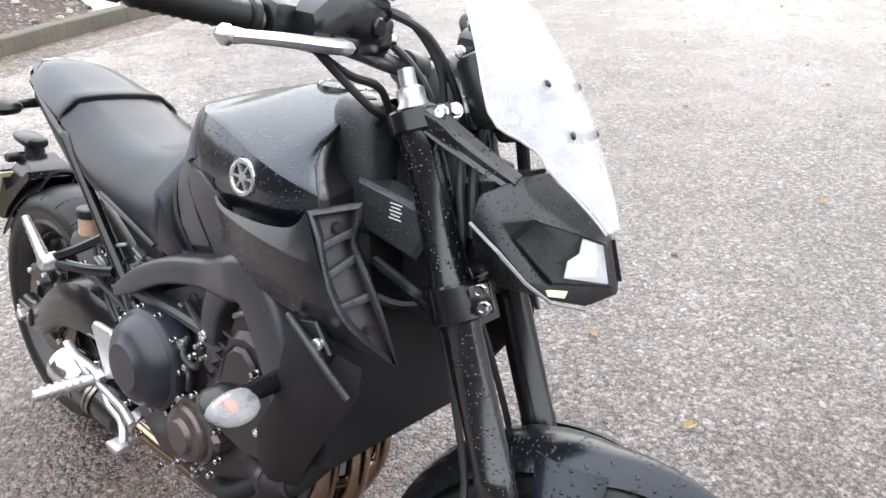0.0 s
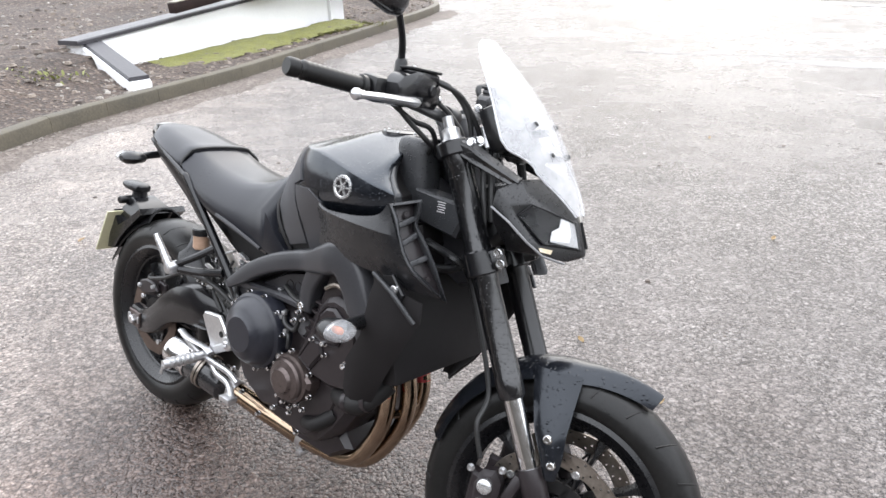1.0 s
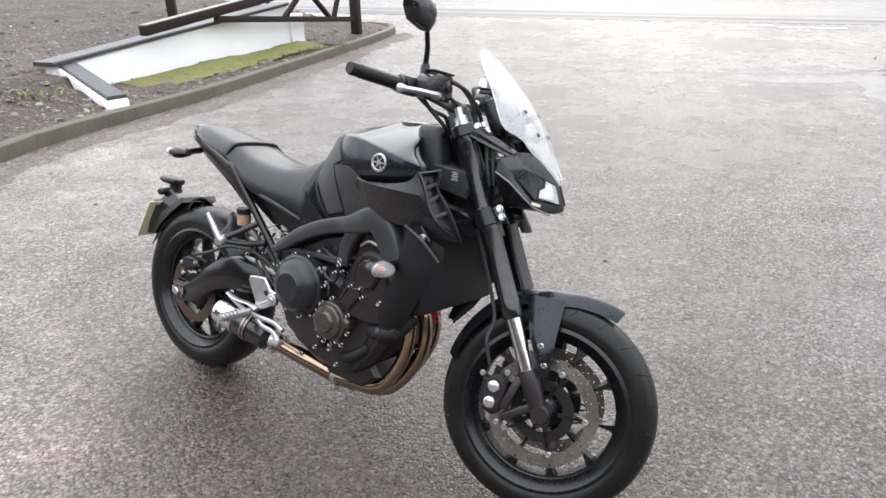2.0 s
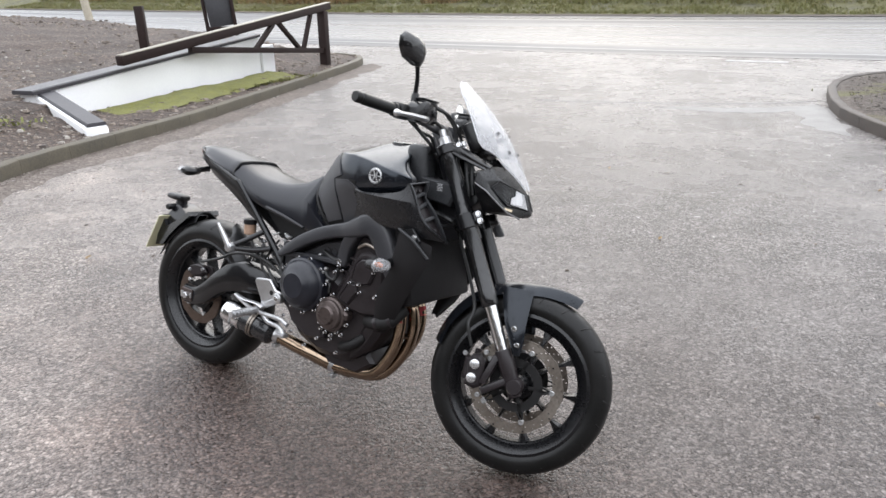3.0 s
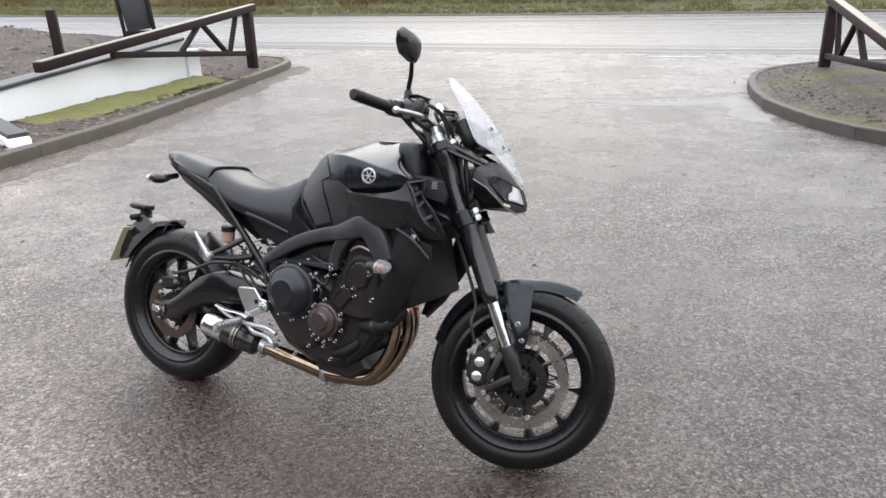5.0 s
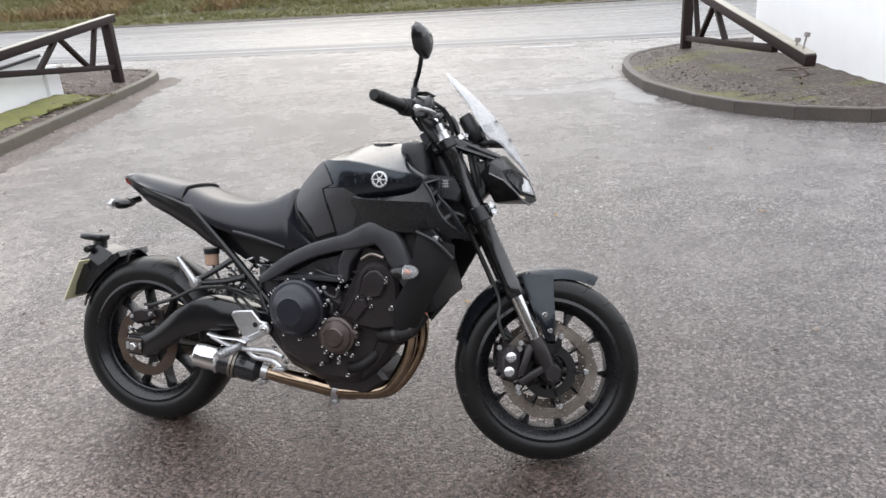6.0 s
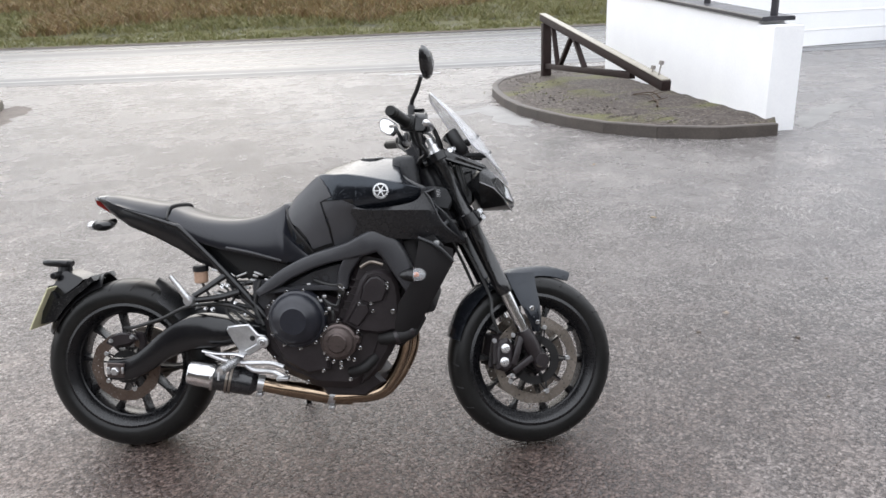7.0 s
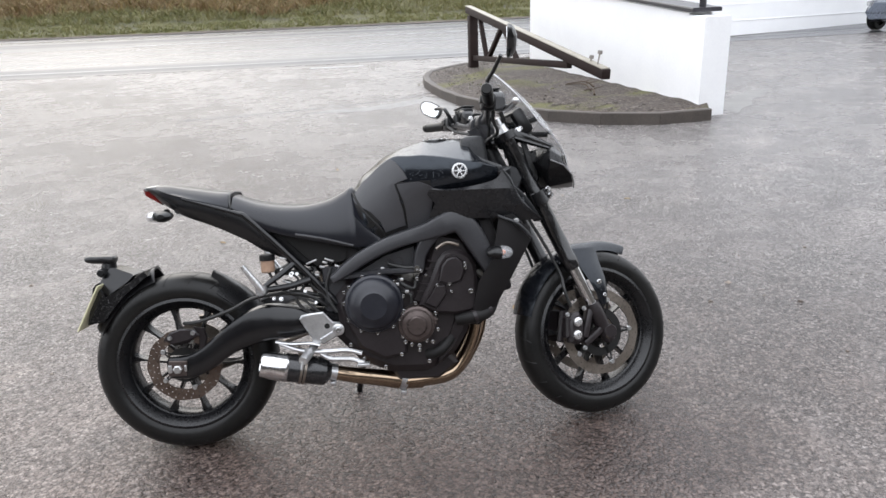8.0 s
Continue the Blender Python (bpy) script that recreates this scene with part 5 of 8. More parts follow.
# swingarm
for s in (-1, 1):
    bm = bmesh.new()
    top = [(-0.03, 0.336), (0.03, 0.338), (0.087, 0.366), (0.167, 0.430), (0.244, 0.476), (0.318, 0.488), (0.408, 0.470), (0.56, 0.45)]
    low = [(-0.03, 0.262), (0.03, 0.258), (0.105, 0.284), (0.190, 0.338), (0.280, 0.366), (0.37, 0.372), (0.45, 0.384), (0.56, 0.40)]
    yc = [0.120, 0.120, 0.126, 0.131, 0.130, 0.122, 0.105, 0.10]
    hw = [0.018, 0.02, 0.024, 0.027, 0.03, 0.034, 0.036, 0.036]
    rings = []
    T, L = smooth_path([(a, 0, b) for a, b in top], 3), smooth_path([(a, 0, b) for a, b in low], 3)
    for i, (p, q) in enumerate(zip(T, L)):
        f = min(i / 3, len(yc) - 1.001)
        k = int(f)
        y, w = yc[k] + (yc[min(k + 1, 7)] - yc[k]) * (f - k), hw[k] + (hw[min(k + 1, 7)] - hw[k]) * (f - k)
        c = (p + q) / 2
        h = (p - q).length / 2
        dn = (p - q).normalized()
        rings.append([c + dn * h * v + Vector((0, s * (y + w * u), 0)) for u, v in ((1, 0.55), (0.72, 0.9), (0.3, 1), (-0.6, 1), (-1, 0.6), (-1, -0.6), (-0.6, -1), (0.3, -1), (0.72, -0.9), (1, -0.55))])
    loft(bm, rings)
    arm = part("swingarm", bm, CASTFRAME if s > 0 else SATIN, bike, "satin black curved swingarm")
    bm = bmesh.new()
    plate(bm, [(-0.034, 0.274), (0.026, 0.272), (0.03, 0.322), (-0.03, 0.326)], s * 0.136, s * 0.145, 0.003)
    part("axle_plate", bm, BRONZE, arm, "dull metal axle block")
    bm = bmesh.new()
    lathe(bm, [(0.0, 0.158), (0.011, 0.158), (0.0145, 0.155), (0.0145, 0.144)], (RX - 0.004, 0, RZ + 0.004), (0, s, 0), 6)
    box(bm, (-0.026, s * 0.146, 0.299), (0.012, 0.006, 0.026), None, 0.002)
    box(bm, (0.024, s * 0.146, 0.299), (0.008, 0.006, 0.022), None, 0.002)
    part("axle_nut", bm, ALLOY, arm, "silver axle nut and adjuster")
bm = bmesh.new()
box(bm, (0.40, 0, 0.43), (0.12, 0.2, 0.075), None, 0.02)
part("swingarm_bridge", bm, SATIN, bike)
bm = bmesh.new()
plate(bm, [(-0.050, 0.388), (-0.030, 0.412), (0.008, 0.424), (0.050, 0.420), (0.068, 0.398), (0.030, 0.380), (-0.02, 0.372)], -0.112, -0.098, 0.005)
plate(bm, [(-0.040, 0.378), (-0.028, 0.404), (0.008, 0.415), (0.044, 0.412), (0.054, 0.394), (0.030, 0.372), (-0.02, 0.364)], -0.100, -0.062, 0.005)
plate(bm, [(0.045, 0.425), (0.080, 0.418), (0.088, 0.385), (0.072, 0.33), (0.056, 0.335), (0.062, 0.385)], -0.092, -0.078, 0.004)
rc = part("rear_caliper", bm, ENGINE, bike, "black rear brake caliper")
bolts("caliper_pin", [((x, -0.112, z), (0, -1, 0), 0.007, 0.006) for x, z in ((-0.028, 0.396), (0.048, 0.408))], ALLOY, rc, "silver caliper pin")
bm = bmesh.new()
tube(bm, [(0.02, -0.10, 0.44), (0.08, -0.14, 0.45), (0.18, -0.15, 0.48), (0.28, -0.15, 0.52), (0.42, -0.15, 0.52), (0.5, -0.13, 0.47)], 0.006, 8)
part("brake_hose", bm, CABLE, rc, "black rubber brake hose")

# rear hugger and number plate carrier
bm = bmesh.new()
rows = []
for i in range(12):
    a = radians(71 - 50 * i / 11)
    R = RR + 0.014 + 0.006 * max(0, 3 - i) / 3
    rows.append([(RX + (R - 0.05 * abs(v) ** 2) * math.cos(a), 0.094 * min(1, 0.35 + i * 0.25) * v, RZ + (R - 0.05 * abs(v) ** 2) * math.sin(a)) for v in (-1, -0.7, -0.35, 0, 0.35, 0.7, 1)])
sheet(bm, rows, 0.004)
part("rear_hugger", bm, PLASTIC, bike, "black plastic hugger over the rear tyre")
bm = bmesh.new()
rows = []
for i in range(14):
    a = radians(154 - 49 * i / 13)
    R = RR + 0.022 + 0.014 * i / 13
    hw = 0.088 - 0.002 * i
    rows.append([(RX + (R - 0.045 * abs(v) ** 2.4) * math.cos(a), hw * v, RZ + (R - 0.045 * abs(v) ** 2.4) * math.sin(a)) for v in (-1, -0.8, -0.4, 0, 0.4, 0.8, 1)])
sheet(bm, rows, 0.005)
carrier = part("tyre_mudguard", bm, PLASTIC, bike, "black tyre-hugging mudguard carrying the number plate")
bm = bmesh.new()
loft(bm, [[(-0.297, y, 0.452), (-0.240, y * 1.1, 0.462), (-0.205, y * 1.1, 0.505), (-0.165, y, 0.548), (-0.09, y, 0.604), (-0.10, y, 0.620), (-0.162, y, 0.578), (-0.232, y, 0.540), (-0.258, y, 0.588), (-0.268, y, 0.575)] for y in (-0.078, -0.066, 0.066, 0.078)])
bracket = part("plate_bracket", bm, WETPLASTIC, carrier)
bm = bmesh.new()
loft(bm, [[(-0.228, y, 0.545), (-0.160, y, 0.588), (-0.142, y * 0.9, 0.606), (-0.150, y * 0.8, 0.612), (-0.207, y * 0.6, 0.634), (-0.222, y * 0.6, 0.634), (-0.247, y * 0.8, 0.600), (-0.256, y, 0.578)] for y in (-0.062, -0.054, -0.02, 0.02, 0.054, 0.062)])
part("lamp_foot", bm, SATIN, bracket, "satin black foot of the lamp")
bm = bmesh.new()
mt = pose(-0.262, 0, 0.662, 0, 4, 0)
pod = []
for u, kx, kz in ((-0.050, 0.45, 0.4), (-0.042, 0.8, 0.75), (-0.025, 0.95, 0.95), (0.01, 1.0, 1.0), (0.036, 1.0, 1.0), (0.046, 0.85, 0.85), (0.051, 0.5, 0.5)):
    pod.append([mt @ Vector((u, 0.031 * kx * math.copysign(abs(math.cos(a)) ** 0.6, math.cos(a)), 0.0145 * kz * math.copysign(abs(math.sin(a)) ** 0.75, math.sin(a)))) for a in (2 * math.pi * j / 16 for j in range(16))])
loft(bm, pod)
tube(bm, [(-0.240, 0, 0.60), (-0.238, 0, 0.63), (-0.234, 0, 0.66)], (0.030, 0.021), 12)
lathe(bm, [(0.0, 0.068), (0.010, 0.068), (0.013, 0.064), (0.013, 0.02)], (-0.244, 0, 0.622), (0, -1, 0), 14)
part("plate_lamp", bm, PLASTIC, carrier, "black number plate lamp housing")
bm = bmesh.new()
mt = pose(-0.281, 0, 0.512, 0, 28, 0)
box(bm, (0, 0, 0), (0.004, 0.215, 0.165))
bmesh.ops.transform(bm, matrix=mt, verts=bm.verts)
np_ = part("number_plate", bm, PLATEYELLOW, carrier, "yellow rear number plate")
bm = bmesh.new()
for r, n_ in ((0.036, 3), (-0.036, 4)):
    for k in range(n_):
        box(bm, (-0.0035, (k - (n_ - 1) / 2) * 0.048, r), (0.002, 0.034, 0.055))
bmesh.ops.transform(bm, matrix=mt, verts=bm.verts)
part("plate_bar", bm, PLATEINK, np_, "plain black bars")

# seat
KNEE = surface("satin_knee_panel", (0.040, 0.040, 0.044), (0.058, 0.058, 0.063), 8, (0.38, 0.48), relief=0.02, fine=40, depth=0.001, spec=0.5)
SEAT = [  # x, top z, half width at the top, half width at the bottom, bottom z
    (-0.045, 0.900, 0.055, 0.062, 0.872), (0.0, 0.899, 0.082, 0.095, 0.862), (0.07, 0.886, 0.10, 0.116, 0.842), (0.15, 0.871, 0.108, 0.126, 0.82), (0.190, 0.866, 0.110, 0.13, 0.806), (0.205, 0.860, 0.109, 0.13, 0.806)]
SEAT2 = [(0.213, 0.853, 0.110, 0.131, 0.804), (0.27, 0.831, 0.112, 0.14, 0.765), (0.35, 0.813, 0.114, 0.15, 0.725), (0.44, 0.807, 0.108, 0.152, 0.70), (0.52, 0.820, 0.092, 0.15, 0.68), (0.572, 0.843, 0.078, 0.149, 0.668), (0.604, 0.855, 0.066, 0.150, 0.664), (0.642, 0.79, 0.06, 0.1515, 0.662), (0.684, 0.73, 0.05, 0.1505, 0.662), (0.714, 0.686, 0.04, 0.147, 0.662)]


def seat_rings(secs, n=4):
    out = []
    path = smooth_path([(a, b, c) for a, b, c, _, _ in secs], n)
    path2 = smooth_path([(d, e, 0) for _, _, _, d, e in secs], n)
    for (x, zt, wt), (wb, zb, _) in zip(path, path2):
        h = zt - zb
        half = [(0.0, zt), (wt * 0.45, zt - 0.001), (wt * 0.82, zt - 0.006), (wt, zt - 0.022), (wb * 0.97, zt - 0.022 - (h - 0.022) * 0.4), (wb, zb + 0.012), (wb * 0.97, zb), (wb * 0.5, zb - 0.004)]
        out.append([(x, -y, z) for y, z in half] + [(x, y, z) for y, z in half[::-1][:-1]])
    return out


bm = bmesh.new()
loft(bm, seat_rings(SEAT2))
seat = part("rider_seat", bm, SEATVINYL, bike, "black vinyl rider seat, damp", sharp=50)
bm = bmesh.new()
loft(bm, seat_rings(SEAT))
pil = part("pillion_seat", bm, SEATVINYL, bike, "black vinyl pillion seat pad, damp", sharp=50)
bm = bmesh.new()
strap = [(0.212, 0.1305, 0.812), (0.210, 0.1275, 0.824), (0.208, 0.119, 0.834), (0.207, 0.109, 0.842), (0.206, 0.09, 0.8555), (0.205, 0.05, 0.860)]
tube(bm, [(x, -y, z) for x, y, z in strap] + [(0.205, 0, 0.8615)] + [(x, y, z) for x, y, z in strap[::-1]], 0.0042, 8, flat=0.8)
part("grab_strap", bm, CABLE, pil, "black grab strap across the seat")

# tail unit
for s in (-1, 1):
    bm = bmesh.new()
    prof_top = [(-0.085, 0.893), (-0.03, 0.886), (0.05, 0.858), (0.15, 0.826), (0.25, 0.792), (0.32, 0.722), (0.39, 0.650), (0.46, 0.58)]
    prof_low = [(-0.078, 0.884), (-0.022, 0.838), (0.06, 0.791), (0.15, 0.757), (0.25, 0.706), (0.30, 0.670), (0.365, 0.638), (0.44, 0.555)]
    ys = [0.03, 0.075, 0.108, 0.126, 0.138, 0.14, 0.138, 0.135]
    rows = []
    for (x0, z0), (x1, z1), y in zip(prof_top, prof_low, ys):
        rows.append([(x0 + (x1 - x0) * u, s * (y + 0.006 * math.sin(math.pi * u) - 0.02 * u * u), z0 + (z1 - z0) * u) for u in (0, 0.12, 0.4, 0.75, 1)])
    sheet(bm, rows if s > 0 else [r[::-1] for r in rows], 0.008)
    part("tail_panel", bm, PLASTIC, bike, "black tail side panel")
    bm = bmesh.new()
    tube(bm, [(0.055, s * 0.108, 0.853), (0.15, s * 0.127, 0.823), (0.235, s * 0.138, 0.795), (0.26, s * 0.139, 0.782), (0.35, s * 0.139, 0.689), (0.44, s * 0.136, 0.586), (0.53, s * 0.13, 0.475)], (0.005, 0.015), 12)
    part("subframe_tube", bm, SATIN, bike, "black steel subframe tube")
    bm = bmesh.new()
    tube(bm, [(0.335, s * 0.13, 0.735), (0.43, s * 0.135, 0.712), (0.62, s * 0.135, 0.662)], 0.011, 10)
    part("seat_strut", bm, SATIN, bike, "black steel strut under the seat")
    bm = bmesh.new()
    plate(bm, [(0.35, 0.72), (0.45, 0.70), (0.61, 0.655), (0.56, 0.61), (0.47, 0.60)], s * 0.085, s * 0.105, 0.004)
    part("side_cover", bm, MATTBLACK, bike, "black side cover under the seat")
    bm = bmesh.new()
    tube(bm, [(0.415, s * 0.150, 0.716), (0.50, s * 0.153, 0.698), (0.60, s * 0.150, 0.668)], (0.006, 0.0045), 8)
    part("cover_ridge", bm, CASTFRAME, bike, "satin ridge along the cover under the seat")
    bm = bmesh.new()
    tube(bm, [(-0.01, s * 0.06, 0.81), (-0.012, s * 0.13, 0.802)], (0.012, 0.01), 10, smooth=False)
    rows = [[(0.008 + 0.030 * c * k, s * (0.12 + 0.075 * u), 0.802 + (0.019 - 0.004 * c) * q * k) for c, q in ((math.cos(2 * math.pi * j / 12), math.sin(2 * math.pi * j / 12)) for j in range(12))] for u, k in ((0, 0.35), (0.15, 0.8), (0.5, 1.0), (0.8, 0.9), (1.0, 0.4))]
    loft(bm, rows)
    ind = part("rear_indicator", bm, PLASTIC, bike, "black rear indicator on a short stalk")
    bm = bmesh.new()
    rows = [[(-0.016 - 0.022 * u, s * 0.16 + 0.036 * c * k, 0.802 + 0.0195 * q * k) for c, q in ((math.cos(2 * math.pi * j / 12), math.sin(2 * math.pi * j / 12)) for j in range(12))] for u, k in ((0, 1.0), (0.6, 0.95), (1.0, 0.8), (1.2, 0.4))]
    loft(bm, rows)
    part("indicator_lens", bm, INDLENS, ind, "clear indicator lens")
    bm = bmesh.new()
    loft(bm, [[(x, s * 0.16 + 0.029 * math.cos(2 * math.pi * j / 12), 0.802 + 0.014 * math.sin(2 * math.pi * j / 12)) for j in range(12)] for x in (-0.020, -0.032)])
    part("indicator_reflector", bm, CHROME, ind, "silver reflector")
bm = bmesh.new()
loft(bm, [[(-0.055, y, 0.885 - abs(y) * 0.1), (-0.088, y * 0.9, 0.893 - abs(y) * 0.1), (-0.082, y * 0.9, 0.868), (-0.03, y, 0.835)] for y in (-0.036, -0.02, 0, 0.02, 0.036)])
tl = part("tail_light", bm, REDLENS, bike, "red tail light under a silver cap")
bm = bmesh.new()
loft(bm, [[(-0.045, y, 0.901 - abs(y) * 0.1), (-0.086, y * 0.8, 0.897 - abs(y) * 0.1), (-0.082, y * 0.8, 0.888 - abs(y) * 0.1), (-0.045, y, 0.888 - abs(y) * 0.1)] for y in (-0.044, -0.02, 0, 0.02, 0.044)])
part("tail_cap", bm, ALLOY, tl, "silver tail cap")
bm = bmesh.new()
plate(bm, [(-0.02, 0.86), (0.3, 0.78), (0.5, 0.70), (0.56, 0.62), (0.44, 0.60), (0.30, 0.68), (0.05, 0.80)], -0.095, 0.095, 0.01)
part("undertray", bm, PLASTIC, bike)

# fuel tank
TANK = [  # x, crest z, then (half width, z): top, crease, and the side down to the bottom
    (0.6, 0.84, [(0.035, 0.838), (0.062, 0.826), (0.085, 0.8), (0.1, 0.77), (0.11, 0.73), (0.112, 0.69), (0.1, 0.64)]),
    (0.64, 0.893, [(0.045, 0.889), (0.086, 0.872), (0.106, 0.845), (0.12, 0.805), (0.128, 0.76), (0.13, 0.71), (0.11, 0.64)]),
    (0.735, 0.962, [(0.065, 0.957), (0.136, 0.944), (0.154, 0.91), (0.163, 0.865), (0.166, 0.815), (0.160, 0.76), (0.12, 0.64)]),
    (0.80, 0.985, [(0.084, 0.969), (0.182, 0.949), (0.194, 0.914), (0.195, 0.872), (0.191, 0.833), (0.171, 0.782), (0.12, 0.65)]),
    (0.86, 1, [(0.1, 0.977), (0.202, 0.946), (0.210, 0.91), (0.209, 0.872), (0.202, 0.842), (0.178, 0.8), (0.12, 0.66)]),
    (1, 1.001, [(0.118, 0.967), (0.224, 0.92), (0.228, 0.895), (0.224, 0.87), (0.212, 0.848), (0.185, 0.82), (0.12, 0.74)]),
    (1.09, 0.986, [(0.108, 0.953), (0.206, 0.897), (0.202, 0.878), (0.198, 0.866), (0.19, 0.852), (0.17, 0.835), (0.12, 0.79)])]
TANK = [(x, [(0, crest)] + side) for x, crest, side in TANK]


def spline(v, k, f):
    """Smooth value between v[k] and v[k + 1]."""
    a, b, c_, d_ = v[max(k - 1, 0)], v[k], v[k + 1], v[min(k + 2, len(v) - 1)]
    return 0.5 * (2 * b + (c_ - a) * f + (2 * a - 5 * b + 4 * c_ - d_) * f * f + (3 * b - a - 3 * c_ + d_) * f ** 3)


def tank_at(x, v, out=0.0):
    """A point of the tank's right skin at x, v from 0 (crest) to 7 (bottom), pushed out."""
    k = 0
    while k < len(TANK) - 2 and x > TANK[k + 1][0]:
        k += 1
    f = (x - TANK[k][0]) / (TANK[k + 1][0] - TANK[k][0])
    col = [(spline([s_[1][i][0] for s_ in TANK], k, f), spline([s_[1][i][1] for s_ in TANK], k, f)) for i in range(8)]
    if v <= 2:
        seg, i = col[:3], min(int(v), 1)
    else:
        seg, i = col[2:], min(int(v) - 2, 4)
        v -= 2
    g = v - i
    if len(seg) == 3:
        # the top is a smooth dome up to the crease
        seg = [(-seg[1][0], seg[1][1])] + seg
        i += 1
    y, z = spline([q[0] for q in seg], i, g), spline([q[1] for q in seg], i, g)
    if len(seg) == 4 and x > 1.0:
        x -= 0.115 * ((x - 1.0) / 0.09) ** 1.3 * max(0.0, 1 - (abs(y) / 0.205) ** 3)
    return Vector((x, -y - out * (0.25 if len(seg) == 4 else 1.0), z + out * (1.0 if len(seg) == 4 else 0.2)))


bm = bmesh.new()
rings = []
xs = [0.60 + (1.09 - 0.60) * k / 36 for k in range(37)]
vv = [0, 0.3, 0.6, 1, 1.3, 1.6, 1.85, 1.96, 2.06, 2.25, 2.6, 3, 3.4, 3.7, 4, 4.4, 5, 5.6, 6, 6.5, 7]
for x in xs:
    r = [tank_at(x, v) for v in vv]
    rings.append([(p.x, p.y, p.z) for p in r] + [(p.x, -p.y, p.z) for p in r[::-1][:-1]])
loft(bm, rings, caps=False)
tank = part("fuel_tank", bm, GLOSS, bike, "satin graphite fuel tank beaded with rain", sharp=32)
bm = bmesh.new()
nose_ = [tank_at(1.09, v) for v in vv]
nose_ = [Vector((p.x + 0.004, p.y * 0.985, p.z - 0.004)) for p in nose_] + [Vector((p.x + 0.004, -p.y * 0.985, p.z - 0.004)) for p in nose_[::-1][:-1]]
deep = Vector((0.98, 0, 0.88))
loft(bm, [nose_, [p.lerp(deep, 0.12) - Vector((0.004, 0, 0)) for p in nose_], [p.lerp(deep, 0.5) for p in nose_], [p.lerp(deep, 0.95) for p in nose_]], caps=False)
part("tank_front_liner", bm, MATTBLACK, tank, "matt black recess at the front of the tank", sharp=60)
bm = bmesh.new()
rim = [tank_at(1.0885, v, 0.0) for v in (0.1, 0.4, 0.7, 1.0, 1.25, 1.5, 1.7, 1.85, 1.98, 2.15, 2.4, 2.7)]
tube(bm, [(p.x, p.y, p.z) for p in rim[::-1]] + [(p.x, -p.y, p.z) for p in rim], 0.0075, 10)
part("tank_rim", bm, GREYPLASTIC, tank, "dark grey rim at the front of the tank", sharp=60)
for s in (-1, 1):
    # matt black sheet that gives the gaps round the knee panels their dark
    bm = bmesh.new()
    rows = []
    for v in (2.1, 2.8, 3.5, 4.2, 5.0, 5.8, 6.6):
        row = [tank_at(0.602 + 0.26 * j / 9 if v > 3.9 else 0.602 + (0.13 + 0.022 * (v - 2)) * j / 9, v, 0.0015) for j in range(10)]
        rows.append([(p.x, p.y * -s, p.z) for p in row])
    sheet(bm, rows if s < 0 else [r[::-1] for r in rows], 0.004)
    part("panel_backing", bm, MATTBLACK, tank, "black sheet that darkens the gaps behind the knee panels", sharp=50)
    # knee panels behind the crease, with a notch between them
    for vs_, ls_, rs_ in (((2.12, 2.6, 3.2, 3.9, 4.2, 5.0, 6.0, 6.4), (.603, .606, .612, .626, .634, .664, .694, .708), (.737, .752, .772, .788, .746, .756, .769, .776)),
                          ((4.25, 4.6, 5.0, 5.5, 6.0, 6.5), (.754, .758, .764, .771, .778, .784), (.826, .848, .868, .876, .868, .856))):
        bm = bmesh.new()
        rows = []
        for v, x0, x1 in zip(vs_, ls_, rs_):
            row = [tank_at(x0 + (x1 - x0) * j / 9, v, 0.0055) for j in range(10)]
            rows.append([(p.x, p.y * -s, p.z) for p in row])
        sheet(bm, rows if s < 0 else [r[::-1] for r in rows], 0.01)
        part("knee_panel", bm, KNEE, bike, "satin black knee panel", sharp=50)
    # black tube put in for the shade between the seat's nose and the knee panels
    gap = []
    for x, z in ((0.606, 0.846), (0.614, 0.822), (0.634, 0.787), (0.660, 0.755), (0.688, 0.722), (0.708, 0.694)):
        p = min((tank_at(x, 2 + 0.05 * k, 0.006) for k in range(100)), key=lambda q: abs(q.z - z))
        gap.append((p.x, p.y * -s, p.z))
    bm = bmesh.new()
    tube(bm, gap, 0.0046, 8)
    part("seat_gap_shade", bm, MATTBLACK, tank, "black tube standing for the shaded gap between seat and tank")
    # round badge
    n_ = Vector((0.05, s * 0.99, 0.06)).normalized()
    c = Vector((0.955, s * 0.2262, 0.893))
    bm = bmesh.new()
    lathe(bm, [(0.0185, 0.003), (0.020, 0.0045), (0.0245, 0.004), (0.0255, 0.002), (0.0255, -0.006), (0.0185, -0.006), (0.0185, 0.003)], c, n_, 36)
    u = n_.cross(Vector((1, 0, 0))).normalized()
    w = n_.cross(u)
    for k in range(3):
        a = math.pi * k / 3 + 0.5
        e = u * math.cos(a) + w * math.sin(a)
        beam(bm, c + n_ * 0.002 - e * 0.019, c + n_ * 0.002 + e * 0.019, 0.003, 0.004, n_, 0.0)
    lathe(bm, [(0.0, 0.0042), (0.006, 0.0042), (0.0065, 0.003), (0.0065, 0)], c, n_, 16)
    bd = part("badge", bm, BADGE, tank, "round silver badge with a plain crossed pattern")
    bm = bmesh.new()
    lathe(bm, [(0.0, 0.0008), (0.019, 0.0008), (0.019, -0.006)], c, n_, 30)
    part("badge_back", bm, ENGINE, bd)
